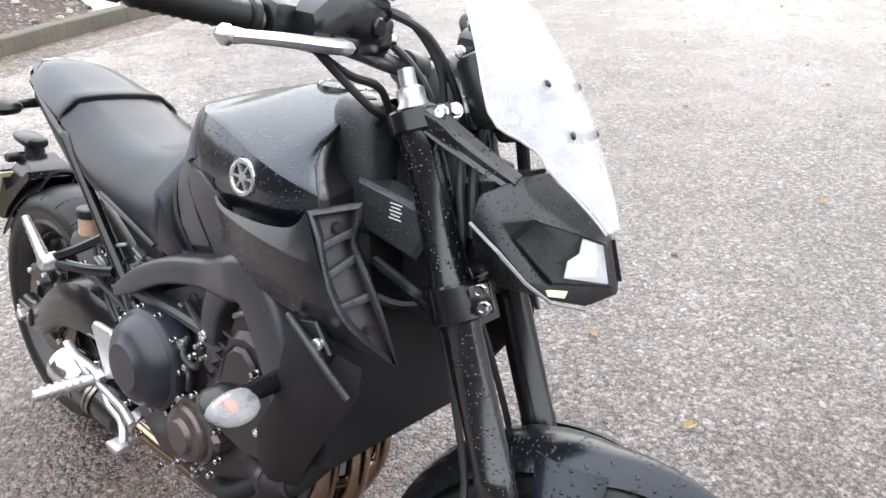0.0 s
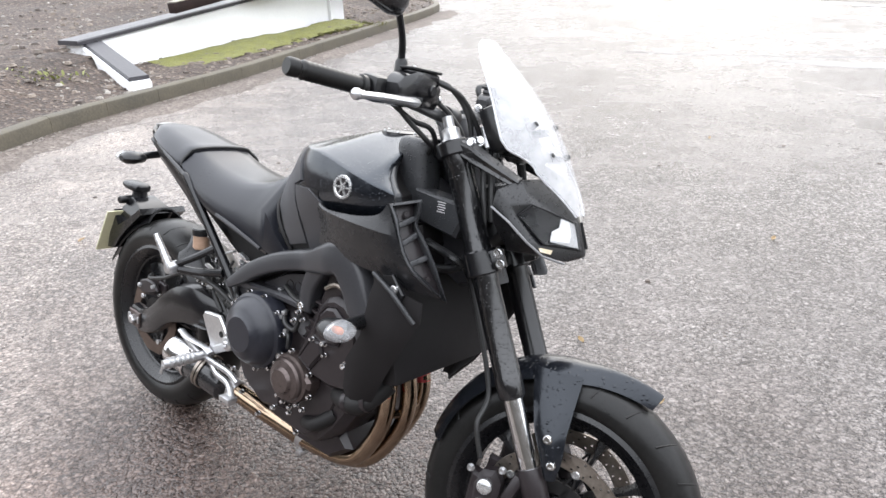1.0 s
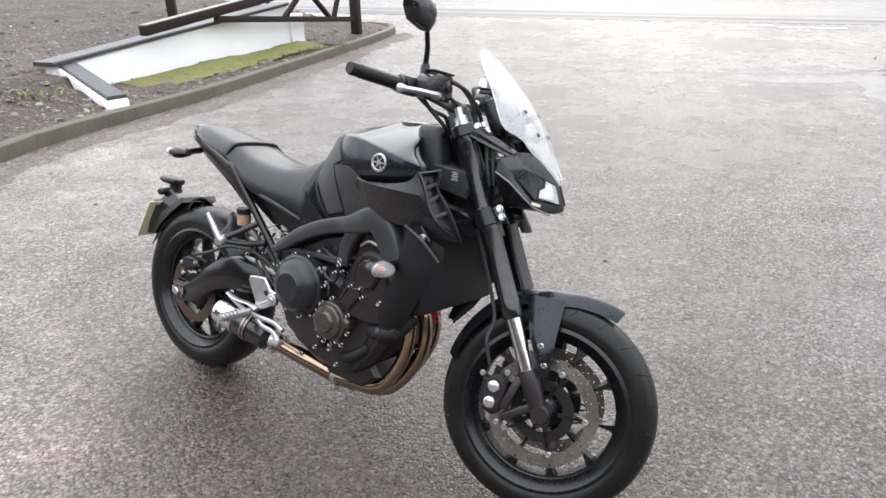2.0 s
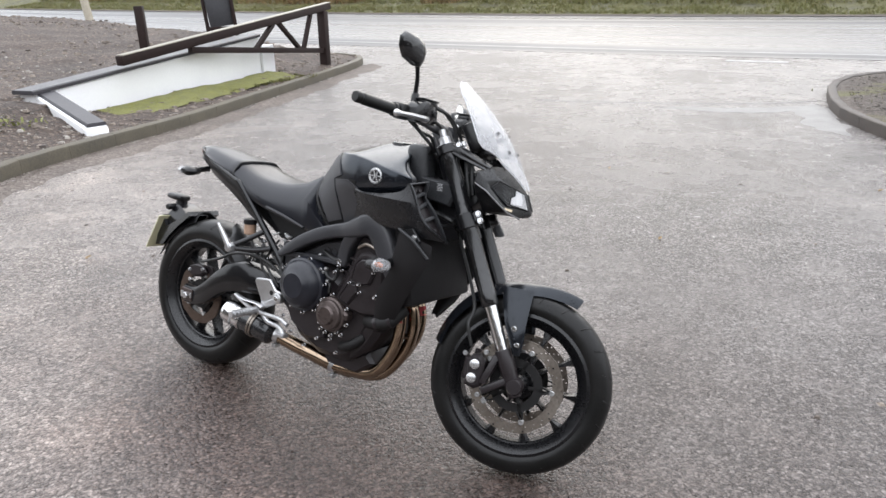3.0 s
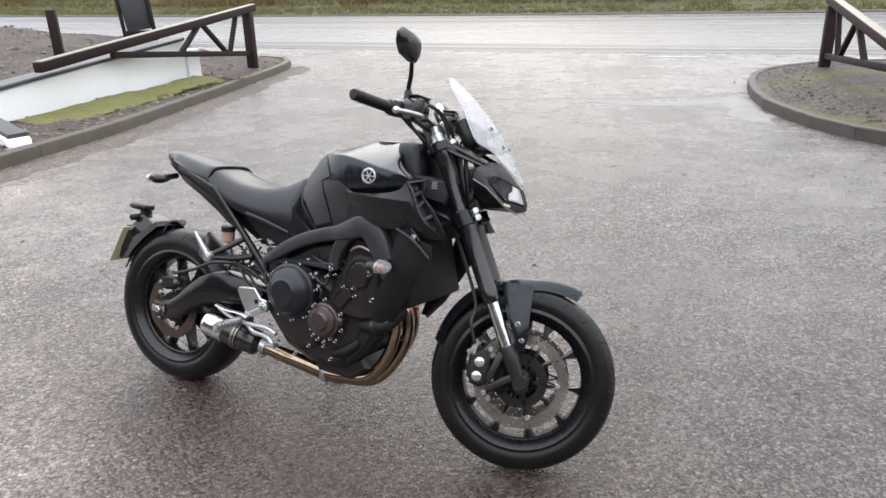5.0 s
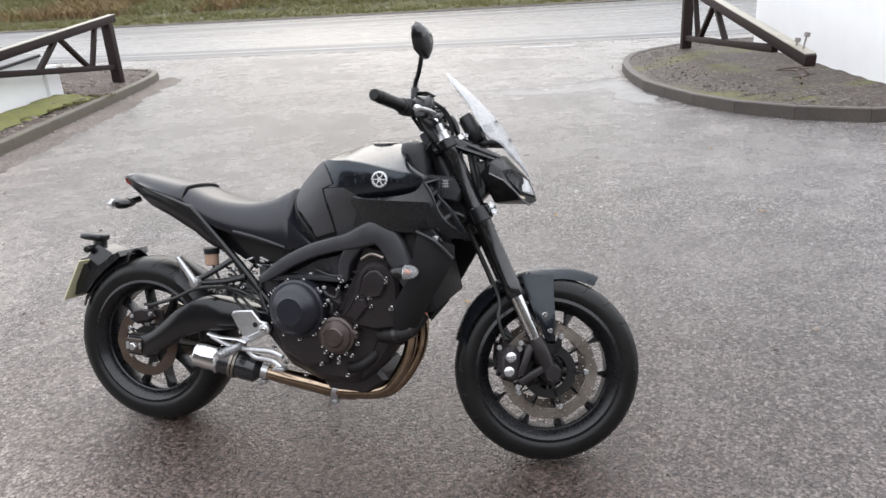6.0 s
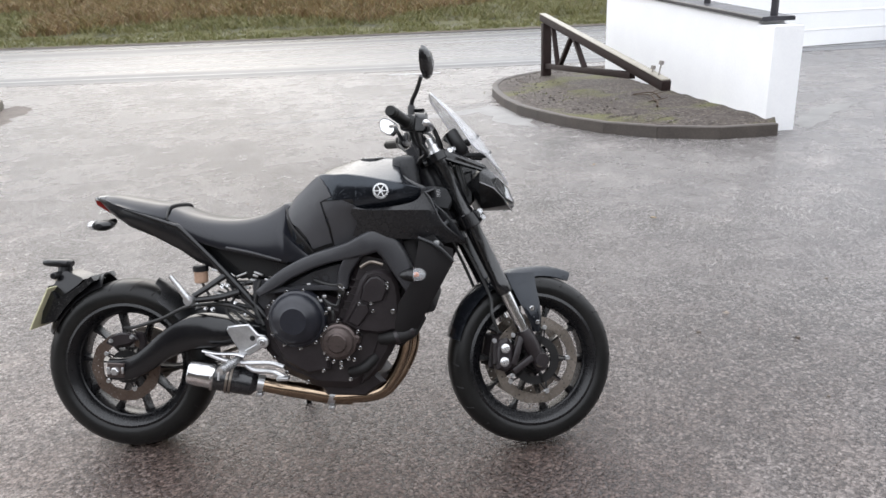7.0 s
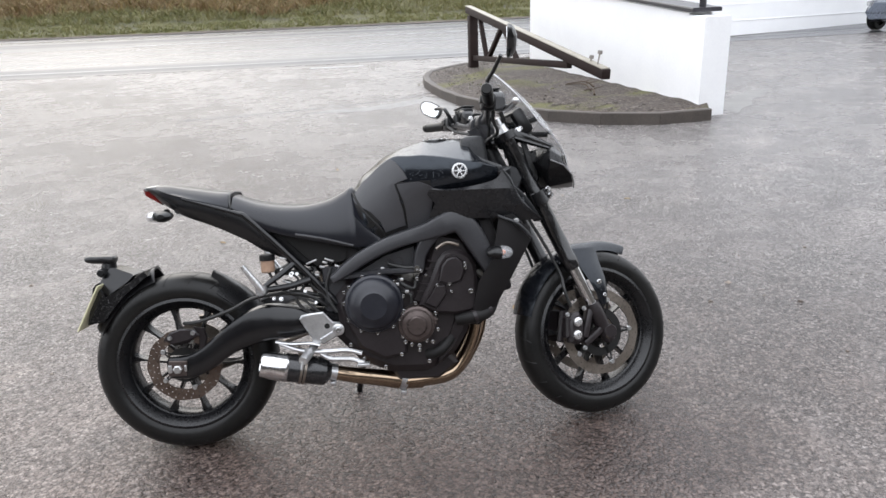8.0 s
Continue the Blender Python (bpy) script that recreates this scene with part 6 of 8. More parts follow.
# filler cap
bm = bmesh.new()
lathe(bm, [(0.0, 0.007), (0.03, 0.007), (0.036, 0.005), (0.045, 0.003), (0.047, -0.01)], (0.90, 0, 0.998), (-0.02, 0, 1), 32)
cap = part("filler_cap", bm, SATIN, tank, "black round filler cap")
bolts("cap_screw", [((0.90 + 0.04 * math.cos(k * math.pi / 3), 0.04 * math.sin(k * math.pi / 3), 1.0015), (0, 0, 1), 0.003, 0.003) for k in range(6)], ALLOY, cap)

# air scoops beside the tank
for s in (-1, 1):
    top_ = [(0.822, 0.186, 0.851), (0.862, 0.205, 0.844), (0.907, 0.220, 0.8365), (0.985, 0.231, 0.842), (1.040, 0.235, 0.851), (1.072, 0.236, 0.863), (1.09, 0.235, 0.886)]
    crease = [(0.836, 0.191, 0.839), (0.868, 0.210, 0.837), (0.909, 0.226, 0.833), (0.985, 0.243, 0.832), (1.045, 0.249, 0.831), (1.09, 0.249, 0.830), (1.125, 0.240, 0.828)]
    waist = [(0.872, 0.201, 0.793), (0.905, 0.213, 0.790), (0.945, 0.223, 0.785), (1.0, 0.233, 0.782), (1.06, 0.238, 0.778), (1.115, 0.239, 0.775), (1.155, 0.233, 0.776)]
    hem = [(0.852, 0.186, 0.748), (0.90, 0.198, 0.744), (0.95, 0.209, 0.741), (1.02, 0.216, 0.737), (1.08, 0.218, 0.734), (1.14, 0.212, 0.722), (1.216, 0.196, 0.720)]
    lines = [smooth_path(q, 3) for q in (top_, crease, waist, hem)]
    rows = []
    for a, b_, c, d in zip(*lines):
        # flat upper facet, then a gently hollow side below the crease
        rows.append([(p.x, s * p.y, p.z) for p in (a, a.lerp(b_, 0.5), b_, b_.lerp(c, 0.5), c, c.lerp(d, 0.5), d)])
    bm = bmesh.new()
    sheet(bm, rows if s > 0 else [r[::-1] for r in rows], 0.006)
    scoop = part("air_scoop", bm, surface("satin_scoop_plastic", (0.009, 0.009, 0.010), (0.014, 0.014, 0.0155), 5, (0.22, 0.32), relief=0.02, spec=0.40), bike, "black air scoop panel beside the tank", sharp=14)
    # framed mouth facing ahead
    outer = [(1.092, 0.236, 0.886), (1.112, 0.238, 0.858), (1.126, 0.238, 0.825), (1.142, 0.236, 0.79), (1.172, 0.228, 0.757), (1.216, 0.196, 0.722)]
    inner = [(1.221, 0.186, 0.714), (1.192, 0.184, 0.766), (1.159, 0.184, 0.813), (1.120, 0.176, 0.848), (1.127, 0.176, 0.874), (1.127, 0.176, 0.898)]
    ring = [Vector((x, y * s, z)) for x, y, z in outer + inner]
    fwd = Vector((0.75, s * 0.6, 0.2)).normalized()
    round_ = smooth_path([(p.x, p.y, p.z) for p in ring[:6]], 3) + smooth_path([(p.x, p.y, p.z) for p in ring[6:]], 3)
    size_ = len(round_)
    mid_ = [round_[i].lerp(round_[size_ - 1 - i], 0.5) for i in range(size_)]
    bm = bmesh.new()
    drop = [Vector((0, 0, -0.007 * max(0.0, 1 - min(i, size_ - 1 - i) / 3))) for i in range(size_)]
    rings = [[p.lerp(m_, f) + fwd * h + q * g for p, m_, q in zip(round_, mid_, drop)] for f, h, g in ((0.0, -0.014, 0), (0.02, -0.002, 0), (0.07, 0.004, 0.2), (0.20, 0.006, 0.7), (0.29, 0.003, 1), (0.36, -0.006, 1), (0.42, -0.026, 1))]
    loft(bm, rings, caps=False)
    mouth = part("scoop_frame", bm, GREYPLASTIC, scoop, "dark grey moulded scoop mouth frame")
    bm = bmesh.new()
    loft(bm, [[p.lerp(m_, 0.3) - fwd * 0.020 for p, m_ in zip(round_, mid_)], [p.lerp(m_, 0.3) - fwd * 0.024 for p, m_ in zip(round_, mid_)]], caps=True)
    part("scoop_mesh", bm, ENGINE, scoop)
    for k in (1, 2, 3):
        bm = bmesh.new()
        p, q = ring[k].lerp(ring[k + 1], 0.4), ring[11 - k].lerp(ring[10 - k], 0.4)
        beam(bm, p.lerp(q, 0.1) - fwd * 0.008, q.lerp(p, 0.1) - fwd * 0.008, 0.011, 0.01, fwd, 0.002)
        part("scoop_slat", bm, GREYPLASTIC, scoop)
    bolts("scoop_screw", [(ring[0].lerp(ring[11], 0.5) + Vector((0.008, 0, -0.024)) - fwd * 0.014, fwd, 0.006, 0.004), (ring[4].lerp(ring[7], 0.5) + Vector((0.006, 0, -0.008)) - fwd * 0.014, fwd, 0.005, 0.004)], ENGINE, scoop)

# engine
bm = bmesh.new()
plate(bm, [(0.525, 0.36), (0.60, 0.272), (0.70, 0.228), (0.82, 0.222), (0.875, 0.250), (0.915, 0.310), (0.945, 0.385), (0.965, 0.46), (0.90, 0.50), (0.80, 0.52), (0.70, 0.57), (0.58, 0.57), (0.52, 0.50)], -0.155, 0.155, 0.03)
plate(bm, [(0.85, 0.235), (0.92, 0.285), (0.962, 0.35), (0.982, 0.42), (0.96, 0.48), (0.86, 0.48)], -0.150, -0.03, 0.02)
engine = part("crankcase", bm, ENGINE, bike, "black engine crankcase")
bm = bmesh.new()
plate(bm, [(0.77, 0.47), (0.845, 0.43), (0.99, 0.47), (1.005, 0.60), (0.96, 0.68), (0.87, 0.70), (0.83, 0.60)], -0.165, 0.165, 0.02)
for k in range(5):
    t = k / 4
    a, b = (0.80 + 0.04 * t, 0.50 + 0.10 * t), (0.99 + 0.01 * t, 0.47 + 0.10 * t)
    plate(bm, [a, b, (b[0], b[1] + 0.006), (a[0], a[1] + 0.006)], -0.172, 0.172, 0.001)
part("cylinder_block", bm, ENGINE, engine)
bm = bmesh.new()
poly = [(0.80, 0.46), (0.85, 0.43), (0.92, 0.42), (0.985, 0.43), (0.998, 0.46), (0.999, 0.55), (0.994, 0.585), (0.98, 0.612), (0.955, 0.632), (0.92, 0.638), (0.89, 0.628), (0.868, 0.60), (0.848, 0.55)]
plate(bm, poly, -0.165, -0.190, 0.011)
plate(bm, [(0.868, 0.535), (0.905, 0.52), (0.945, 0.53), (0.962, 0.565), (0.955, 0.60), (0.93, 0.618), (0.903, 0.614), (0.88, 0.59)], -0.186, -0.199, 0.009)
plate(bm, [(0.82, 0.465), (0.86, 0.445), (0.90, 0.495), (0.892, 0.525), (0.858, 0.525)], -0.186, -0.197, 0.008)
part("cam_chain_cover", bm, ENGINE, engine, "black cam chain cover with bright bolts")
bm = bmesh.new()
tube(bm, [(0.87, -0.17, 0.642), (0.905, -0.172, 0.66), (0.945, -0.172, 0.65)], 0.006, 8)
part("cam_cover_edge", bm, STEEL, engine, "bare alloy cam cover edge")
bm = bmesh.new()
lathe(bm, [(0.0, 0.244), (0.043, 0.244), (0.046, 0.242), (0.049, 0.239), (0.062, 0.234), (0.074, 0.226), (0.082, 0.215), (0.087, 0.203), (0.094, 0.198), (0.096, 0.192), (0.096, 0.155)], (0.655, 0, 0.478), (0, -1, 0), 48)
clutch = part("clutch_cover", bm, ENGINE_COVER, engine, "round blue-black clutch cover", sharp=25)
bm = bmesh.new()
plate(bm, [(0.56, 0.42), (0.60, 0.33), (0.68, 0.285), (0.755, 0.30), (0.76, 0.40), (0.70, 0.45)], -0.15, -0.185, 0.012)
part("clutch_case", bm, ENGINE, engine)
bm = bmesh.new()
lathe(bm, [(0.0, 0.222), (0.028, 0.222), (0.031, 0.219), (0.034, 0.214), (0.048, 0.21), (0.052, 0.204), (0.053, 0.196), (0.06, 0.193), (0.062, 0.186), (0.062, 0.15)], (0.79, 0, 0.398), (0, -1, 0), 40)
plate(bm, [(0.80, 0.40), (0.858, 0.388), (0.862, 0.41), (0.82, 0.452), (0.79, 0.455)], -0.15, -0.194, 0.008)
part("crank_cover", bm, BRONZE, engine, "round dark bronze crank end cover", sharp=25)
bolts("case_bolt", [((0.655 + 0.098 * math.cos(2 * math.pi * k / 11 + 0.2), -0.186, 0.475 + 0.098 * math.sin(2 * math.pi * k / 11 + 0.2)), (0, -1, 0), 0.0055, 0.01) for k in range(11)], CHROME, engine, "bright case bolt")
bolts("case_bolt", [((x, -0.187, z), (0, -1, 0), 0.0055, 0.009) for x, z in ((0.735, 0.42), (0.742, 0.36), (0.75, 0.34), (0.795, 0.325), (0.84, 0.335), (0.86, 0.375), (0.855, 0.43), (0.79, 0.468), (0.75, 0.445), (0.57, 0.345), (0.61, 0.295), (0.68, 0.262), (0.735, 0.30), (0.77, 0.33), (0.82, 0.34), (0.795, 0.31), (0.825, 0.27), (0.56, 0.52))], CHROME, engine, "bright case bolt")
bolts("head_bolt", [((x, -0.196, z), (0, -1, 0), r, 0.01) for x, z, r in ((0.865, 0.525, 0.0045), (0.905, 0.527, 0.0065), (0.91, 0.50, 0.0045), (0.975, 0.497, 0.0075), (0.815, 0.575, 0.005), (0.80, 0.55, 0.005), (0.83, 0.56, 0.004), (0.96, 0.577, 0.005), (0.96, 0.59, 0.005))], CHROME, engine, "bright head bolt")
bm = bmesh.new()
plate(bm, [(0.69, 0.24), (0.72, 0.185), (0.86, 0.18), (0.93, 0.235), (0.9, 0.27), (0.74, 0.27)], -0.11, 0.11, 0.015)
part("sump", bm, ENGINE, engine)
bm = bmesh.new()
tube(bm, [(0.93, -0.16, 0.40), (0.985, -0.185, 0.41), (1.03, -0.18, 0.425), (1.06, -0.14, 0.47)], 0.022, 14)
tube(bm, [(0.82, -0.15, 0.285), (0.865, -0.165, 0.30), (0.905, -0.14, 0.335)], 0.018, 12)
hose = part("coolant_hose", bm, MATTBLACK, engine, "black rubber coolant hose")
bm = bmesh.new()
for c in ((0.985, -0.185, 0.41), (1.035, -0.178, 0.43)):
    lathe(bm, [(0.0235, -0.006), (0.0245, -0.006), (0.0245, 0.006), (0.0235, 0.006)], c, (0.9, 0.1, 0.3), 20)
part("hose_clip", bm, ENGINE, hose)
bm = bmesh.new()
tube(bm, [(0.74, -0.17, 0.55), (0.76, -0.19, 0.53), (0.79, -0.185, 0.52), (0.80, -0.18, 0.56)], 0.006, 8)
tube(bm, [(0.71, -0.15, 0.60), (0.77, -0.165, 0.585), (0.83, -0.17, 0.59)], 0.007, 8)
tube(bm, [(0.74, -0.17, 0.51), (0.775, -0.19, 0.50), (0.775, -0.19, 0.47)], 0.005, 8)
part("wiring", bm, CABLE, engine, "black wiring beside the cylinder")
for c in ((0.735, -0.18, 0.535), (0.75, -0.185, 0.55), (0.765, -0.19, 0.51), (0.72, -0.16, 0.575), (0.69, -0.15, 0.585)):
    bm = bmesh.new()
    box(bm, c, (0.012, 0.01, 0.01), None, 0.002)
    part("wiring_clip", bm, ALLOY, engine, "small bright clips")

# main frame
for s in (-1, 1):
    bm = bmesh.new()
    for path, half, y0, y1 in (([(0.525, 0.563), (0.575, 0.595), (0.627, 0.628), (0.70, 0.662), (0.775, 0.685), (0.833, 0.699), (0.885, 0.717), (0.93, 0.732), (0.958, 0.722), (0.983, 0.692), (1.012, 0.640), (1.043, 0.572)], (0.012, 0.020, 0.022, 0.023, 0.024, 0.027, 0.034, 0.038, 0.039, 0.038, 0.034, 0.024), 0.126, 0.190),
                               ([(0.868, 0.704), (0.838, 0.665), (0.817, 0.626), (0.808, 0.575)], (0.026, 0.023, 0.020, 0.018), 0.126, 0.181)):
        mids = smooth_path([(x, h, z) for (x, z), h in zip(path, half)], 4)
        rings = []
        for k, p in enumerate(mids):
            e = mids[min(k + 1, len(mids) - 1)] - mids[max(k - 1, 0)]
            up_ = Vector((-e.z, 0, e.x)).normalized()
            ring = []
            ye = y1 + 0.026 * max(0.0, min(1.0, (p.x - 0.80) / 0.10))
            for ca, sa in ((0.55, 1.0), (0.72, 0.97), (0.86, 0.84), (0.92, 0.68), (1.0, -0.62), (0.97, -0.78), (0.86, -0.93), (0.7, -1.0), (-1.0, -1.0), (-1.0, 1.0)):
                ring.append(Vector((p.x, s * ((y0 + ye) / 2 + (ye - y0) / 2 * ca), p.z)) + up_ * p.y * sa)
            rings.append(ring)
        loft(bm, rings)
    plate(bm, [(0.53, 0.557), (0.54, 0.578), (0.70, 0.586), (0.81, 0.585), (0.82, 0.565), (0.70, 0.566)], s * 0.126, s * 0.172, 0.006)
    plate(bm, [(0.60, 0.575), (0.80, 0.575), (0.80, 0.655), (0.70, 0.63)], s * 0.118, s * 0.142, 0.004)
    fr = part("frame_spar", bm, CASTFRAME, bike, "dark grey cast aluminium frame spar", sharp=32)
    bm = bmesh.new()
    for x, z in ((0.715, 0.603), (0.745, 0.605)):
        lathe(bm, [(0.0, 0.139), (0.011, 0.139), (0.012, 0.1435), (0.014, 0.1435), (0.015, 0.139)], (x, 0, z), (0, s, 0), 16)
    part("frame_hole", bm, ENGINE, fr)
    bolts("frame_bolt", [((0.803, s * 0.176, 0.583), (0, s, 0), 0.011, 0.01)], CHROME, fr, "bright frame bolt")
    bm = bmesh.new()
    plate(bm, [(0.49, 0.60), (0.54, 0.60), (0.58, 0.54), (0.56, 0.38), (0.52, 0.36), (0.49, 0.42)], s * 0.10, s * 0.13, 0.008)
    part("pivot_plate", bm, CASTFRAME, fr)

# radiator and its side shrouds
bm = bmesh.new()
tilt = pose(0, 0, 0, 0, -14, 0)
box(bm, (1.0645, 0, 0.611), (0.045, 0.37, 0.254), tilt, 0.012)
RADBLACK = surface("matt_black_radiator", (0.008, 0.007, 0.0075), (0.014, 0.0125, 0.013), 20, (0.55, 0.7), relief=0.1, spec=0.25)
rad = part("radiator", bm, RADBLACK, bike, "black radiator behind the fork")
bm = bmesh.new()
tube(bm, [(1.055, -0.17, 0.500), (1.06, 0.0, 0.498), (1.055, 0.17, 0.500)], 0.016, 12)
part("radiator_tank", bm, RADBLACK, rad)
for s in (-1, 1):
    bm = bmesh.new()
    rows = []
    fr_ = [(1.175, 0.70), (1.178, 0.66), (1.14, 0.595), (1.10, 0.525), (1.055, 0.445), (1.0, 0.38)]
    bk_ = [(1.075, 0.745), (1.062, 0.68), (1.045, 0.60), (1.0, 0.53), (0.985, 0.46), (0.975, 0.385)]
    yf = [0.20, 0.205, 0.205, 0.20, 0.185, 0.16]
    yb = [0.225, 0.23, 0.225, 0.215, 0.20, 0.17]
    for (x0, z0), (x1, z1), y0, y1 in zip(fr_, bk_, yf, yb):
        rows.append([(x0 + (x1 - x0) * u, s * (y0 + (y1 - y0) * u + 0.012 * math.sin(math.pi * u)), z0 + (z1 - z0) * u) for u in (0, 0.08, 0.3, 0.6, 0.9, 1)])
    sheet(bm, rows if s < 0 else [r[::-1] for r in rows], 0.006)
    sh = part("radiator_shroud", bm, RADBLACK, rad, "black radiator side shroud")
    bm = bmesh.new()
    tube(bm, [(1.07, s * 0.236, 0.742), (1.125, s * 0.242, 0.718), (1.152, s * 0.238, 0.695), (1.178, s * 0.226, 0.664)], 0.005, 8)
    part("shroud_lip", bm, GREYPLASTIC, sh, "", sharp=50)
    bm = bmesh.new()
    plate(bm, [(1.09, 0.742), (1.118, 0.75), (1.15, 0.715), (1.14, 0.69)], s * 0.222, s * 0.234, 0.003)
    part("shroud_tab", bm, PLASTIC, sh)
    bolts("shroud_bolt", [((1.128, s * 0.234, 0.722), (0, s, 0), 0.009, 0.006)], ALLOY, sh, "bright shroud bolt")
    # front indicators
    bm = bmesh.new()
    tube(bm, [(1.045, s * 0.215, 0.628), (1.052, s * 0.29, 0.633)], (0.016, 0.0125), 12, smooth=False)
    ell = [(math.cos(2 * math.pi * j / 16), math.sin(2 * math.pi * j / 16)) for j in range(16)]
    loft(bm, [[(1.045 + 0.045 * u, s * 0.315 + 0.036 * c * k, 0.634 + 0.021 * q * k) for c, q in ell] for u, k in ((-0.6, 0.35), (-0.4, 0.7), (0.0, 0.95), (0.35, 1.0))])
    ind = part("front_indicator", bm, PLASTIC, bike, "black front indicator on a short stalk")
    bm = bmesh.new()
    loft(bm, [[(1.061 + 0.04 * u, s * 0.315 + 0.036 * c * k, 0.634 + 0.021 * q * k) for c, q in ell] for u, k in ((0.0, 1.0), (0.35, 0.96), (0.65, 0.8), (0.85, 0.5), (0.92, 0.15))])
    lens = part("indicator_lens", bm, INDLENS, ind, "clear indicator lens")
    bm = bmesh.new()
    loft(bm, [[(1.0615, s * 0.315 + 0.03 * c, 0.634 + 0.017 * q) for c, q in ell], [(1.063, s * 0.315 + 0.028 * c, 0.634 + 0.015 * q) for c, q in ell]])
    part("indicator_reflector", bm, CHROME, ind, "silver reflector")
    bm = bmesh.new()
    lathe(bm, [(0.0, 0.014), (0.006, 0.012), (0.008, 0.006), (0.008, 0)], (1.063, s * 0.315, 0.634), (1, 0, 0), 12)
    part("bulb", bm, ORANGE, ind, "amber bulb")

# exhaust
header = None
for y, xs_, zs_ in ((-0.072, (0.983, 1.000, 1.001, 0.990, 0.962, 0.925, 0.88, 0.81, 0.74), (0.475, 0.43, 0.372, 0.318, 0.258, 0.208, 0.187, 0.180, 0.178)),
                    (-0.022, (0.99, 1.016, 1.024, 1.010, 0.972, 0.928, 0.885, 0.82, 0.74), (0.475, 0.435, 0.372, 0.310, 0.240, 0.190, 0.172, 0.168, 0.173)),
                    (0.050, (0.975, 0.997, 1.006, 0.994, 0.958, 0.918, 0.88, 0.81, 0.74), (0.475, 0.435, 0.385, 0.325, 0.252, 0.205, 0.187, 0.178, 0.178))):
    bm = bmesh.new()
    tube(bm, [(x, y * f - o, z) for x, f, o, z in zip(xs_, (1, 1, 1, 0.98, 0.9, 0.78, 0.62, 0.45, 0.28), (0, 0, 0, 0, 0.006, 0.018, 0.034, 0.05, 0.064), zs_)], 0.0205, 16)
    pipe = part("exhaust_header", bm, PIPE, header or bike, "bronze heat-tinted exhaust header")
    header = header or pipe
bm = bmesh.new()
tube(bm, [(0.80, -0.052, 0.173), (0.73, -0.07, 0.179), (0.66, -0.09, 0.198), (0.57, -0.115, 0.222), (0.49, -0.132, 0.245)], (0.034, 0.024), 16)
part("link_pipe", bm, PIPE, header, "bronze link pipe")
for p, r in (((0.735, -0.07, 0.182), 0.036), ((0.50, -0.130, 0.243), 0.029)):
    bm = bmesh.new()
    lathe(bm, [(r - 0.004, -0.012), (r, -0.012), (r, 0.012), (r - 0.004, 0.012)], p, (-0.93, -0.2, 0.28), 24)
    box(bm, (p[0], p[1] - r * 0.3, p[2] - r - 0.006), (0.02, 0.03, 0.014), None, 0.003)
    part("pipe_clamp", bm, ALLOY, header, "steel pipe clamp")
bm = bmesh.new()
tube(bm, [(0.998, -0.072, 0.438), (1.0015, -0.072, 0.400)], 0.0213, 16, smooth=False)
part("heat_mark", bm, REDPIPE, header, "reddish heat mark on the header")
bm = bmesh.new()
tube(bm, [(0.997, 0.050, 0.436), (1.004, 0.050, 0.405)], 0.0213, 16, smooth=False)
part("heat_mark", bm, REDPIPE, header, "reddish heat mark on the header")
for a, b in (((0.996, -0.072, 0.345), (1.019, -0.022, 0.345)), ((1.019, -0.022, 0.345), (1.001, 0.050, 0.350))):
    bm = bmesh.new()
    tube(bm, [a, b], 0.010, 10, smooth=False)
    part("balance_pipe", bm, PIPE, header, "short balance pipe between the headers")
ma, mb = Vector((0.482, -0.136, 0.248)), Vector((0.245, -0.180, 0.306))
ax = (mb - ma).normalized()
bm = bmesh.new()
lathe(bm, [(0.024, -0.014), (0.034, -0.004), (0.044, 0.004), (0.047, 0.008), (0.047, 0.135), (0.045, 0.138)], ma, ax, 36)
muff = part("silencer", bm, CARBON, bike, "short black carbon silencer with polished end")
bm = bmesh.new()
lathe(bm, [(0.0478, 0.133), (0.049, 0.135), (0.049, 0.143), (0.0475, 0.145), (0.0455, 0.19), (0.0425, 0.216), (0.039, 0.221), (0.033, 0.221), (0.030, 0.21), (0.028, 0.16)], ma, ax, 36)
part("end_cone", bm, CHROME, muff, "polished steel end cone")
bm = bmesh.new()
for h in (0.078, 0.090):
    lathe(bm, [(0.0482, h - 0.004), (0.0508, h - 0.004), (0.0508, h + 0.004), (0.0482, h + 0.004)], ma, ax, 36)
box(bm, (0.40, -0.155, 0.325), (0.012, 0.012, 0.05), None, 0.002)
part("silencer_band", bm, STEEL, muff, "steel mounting bands")

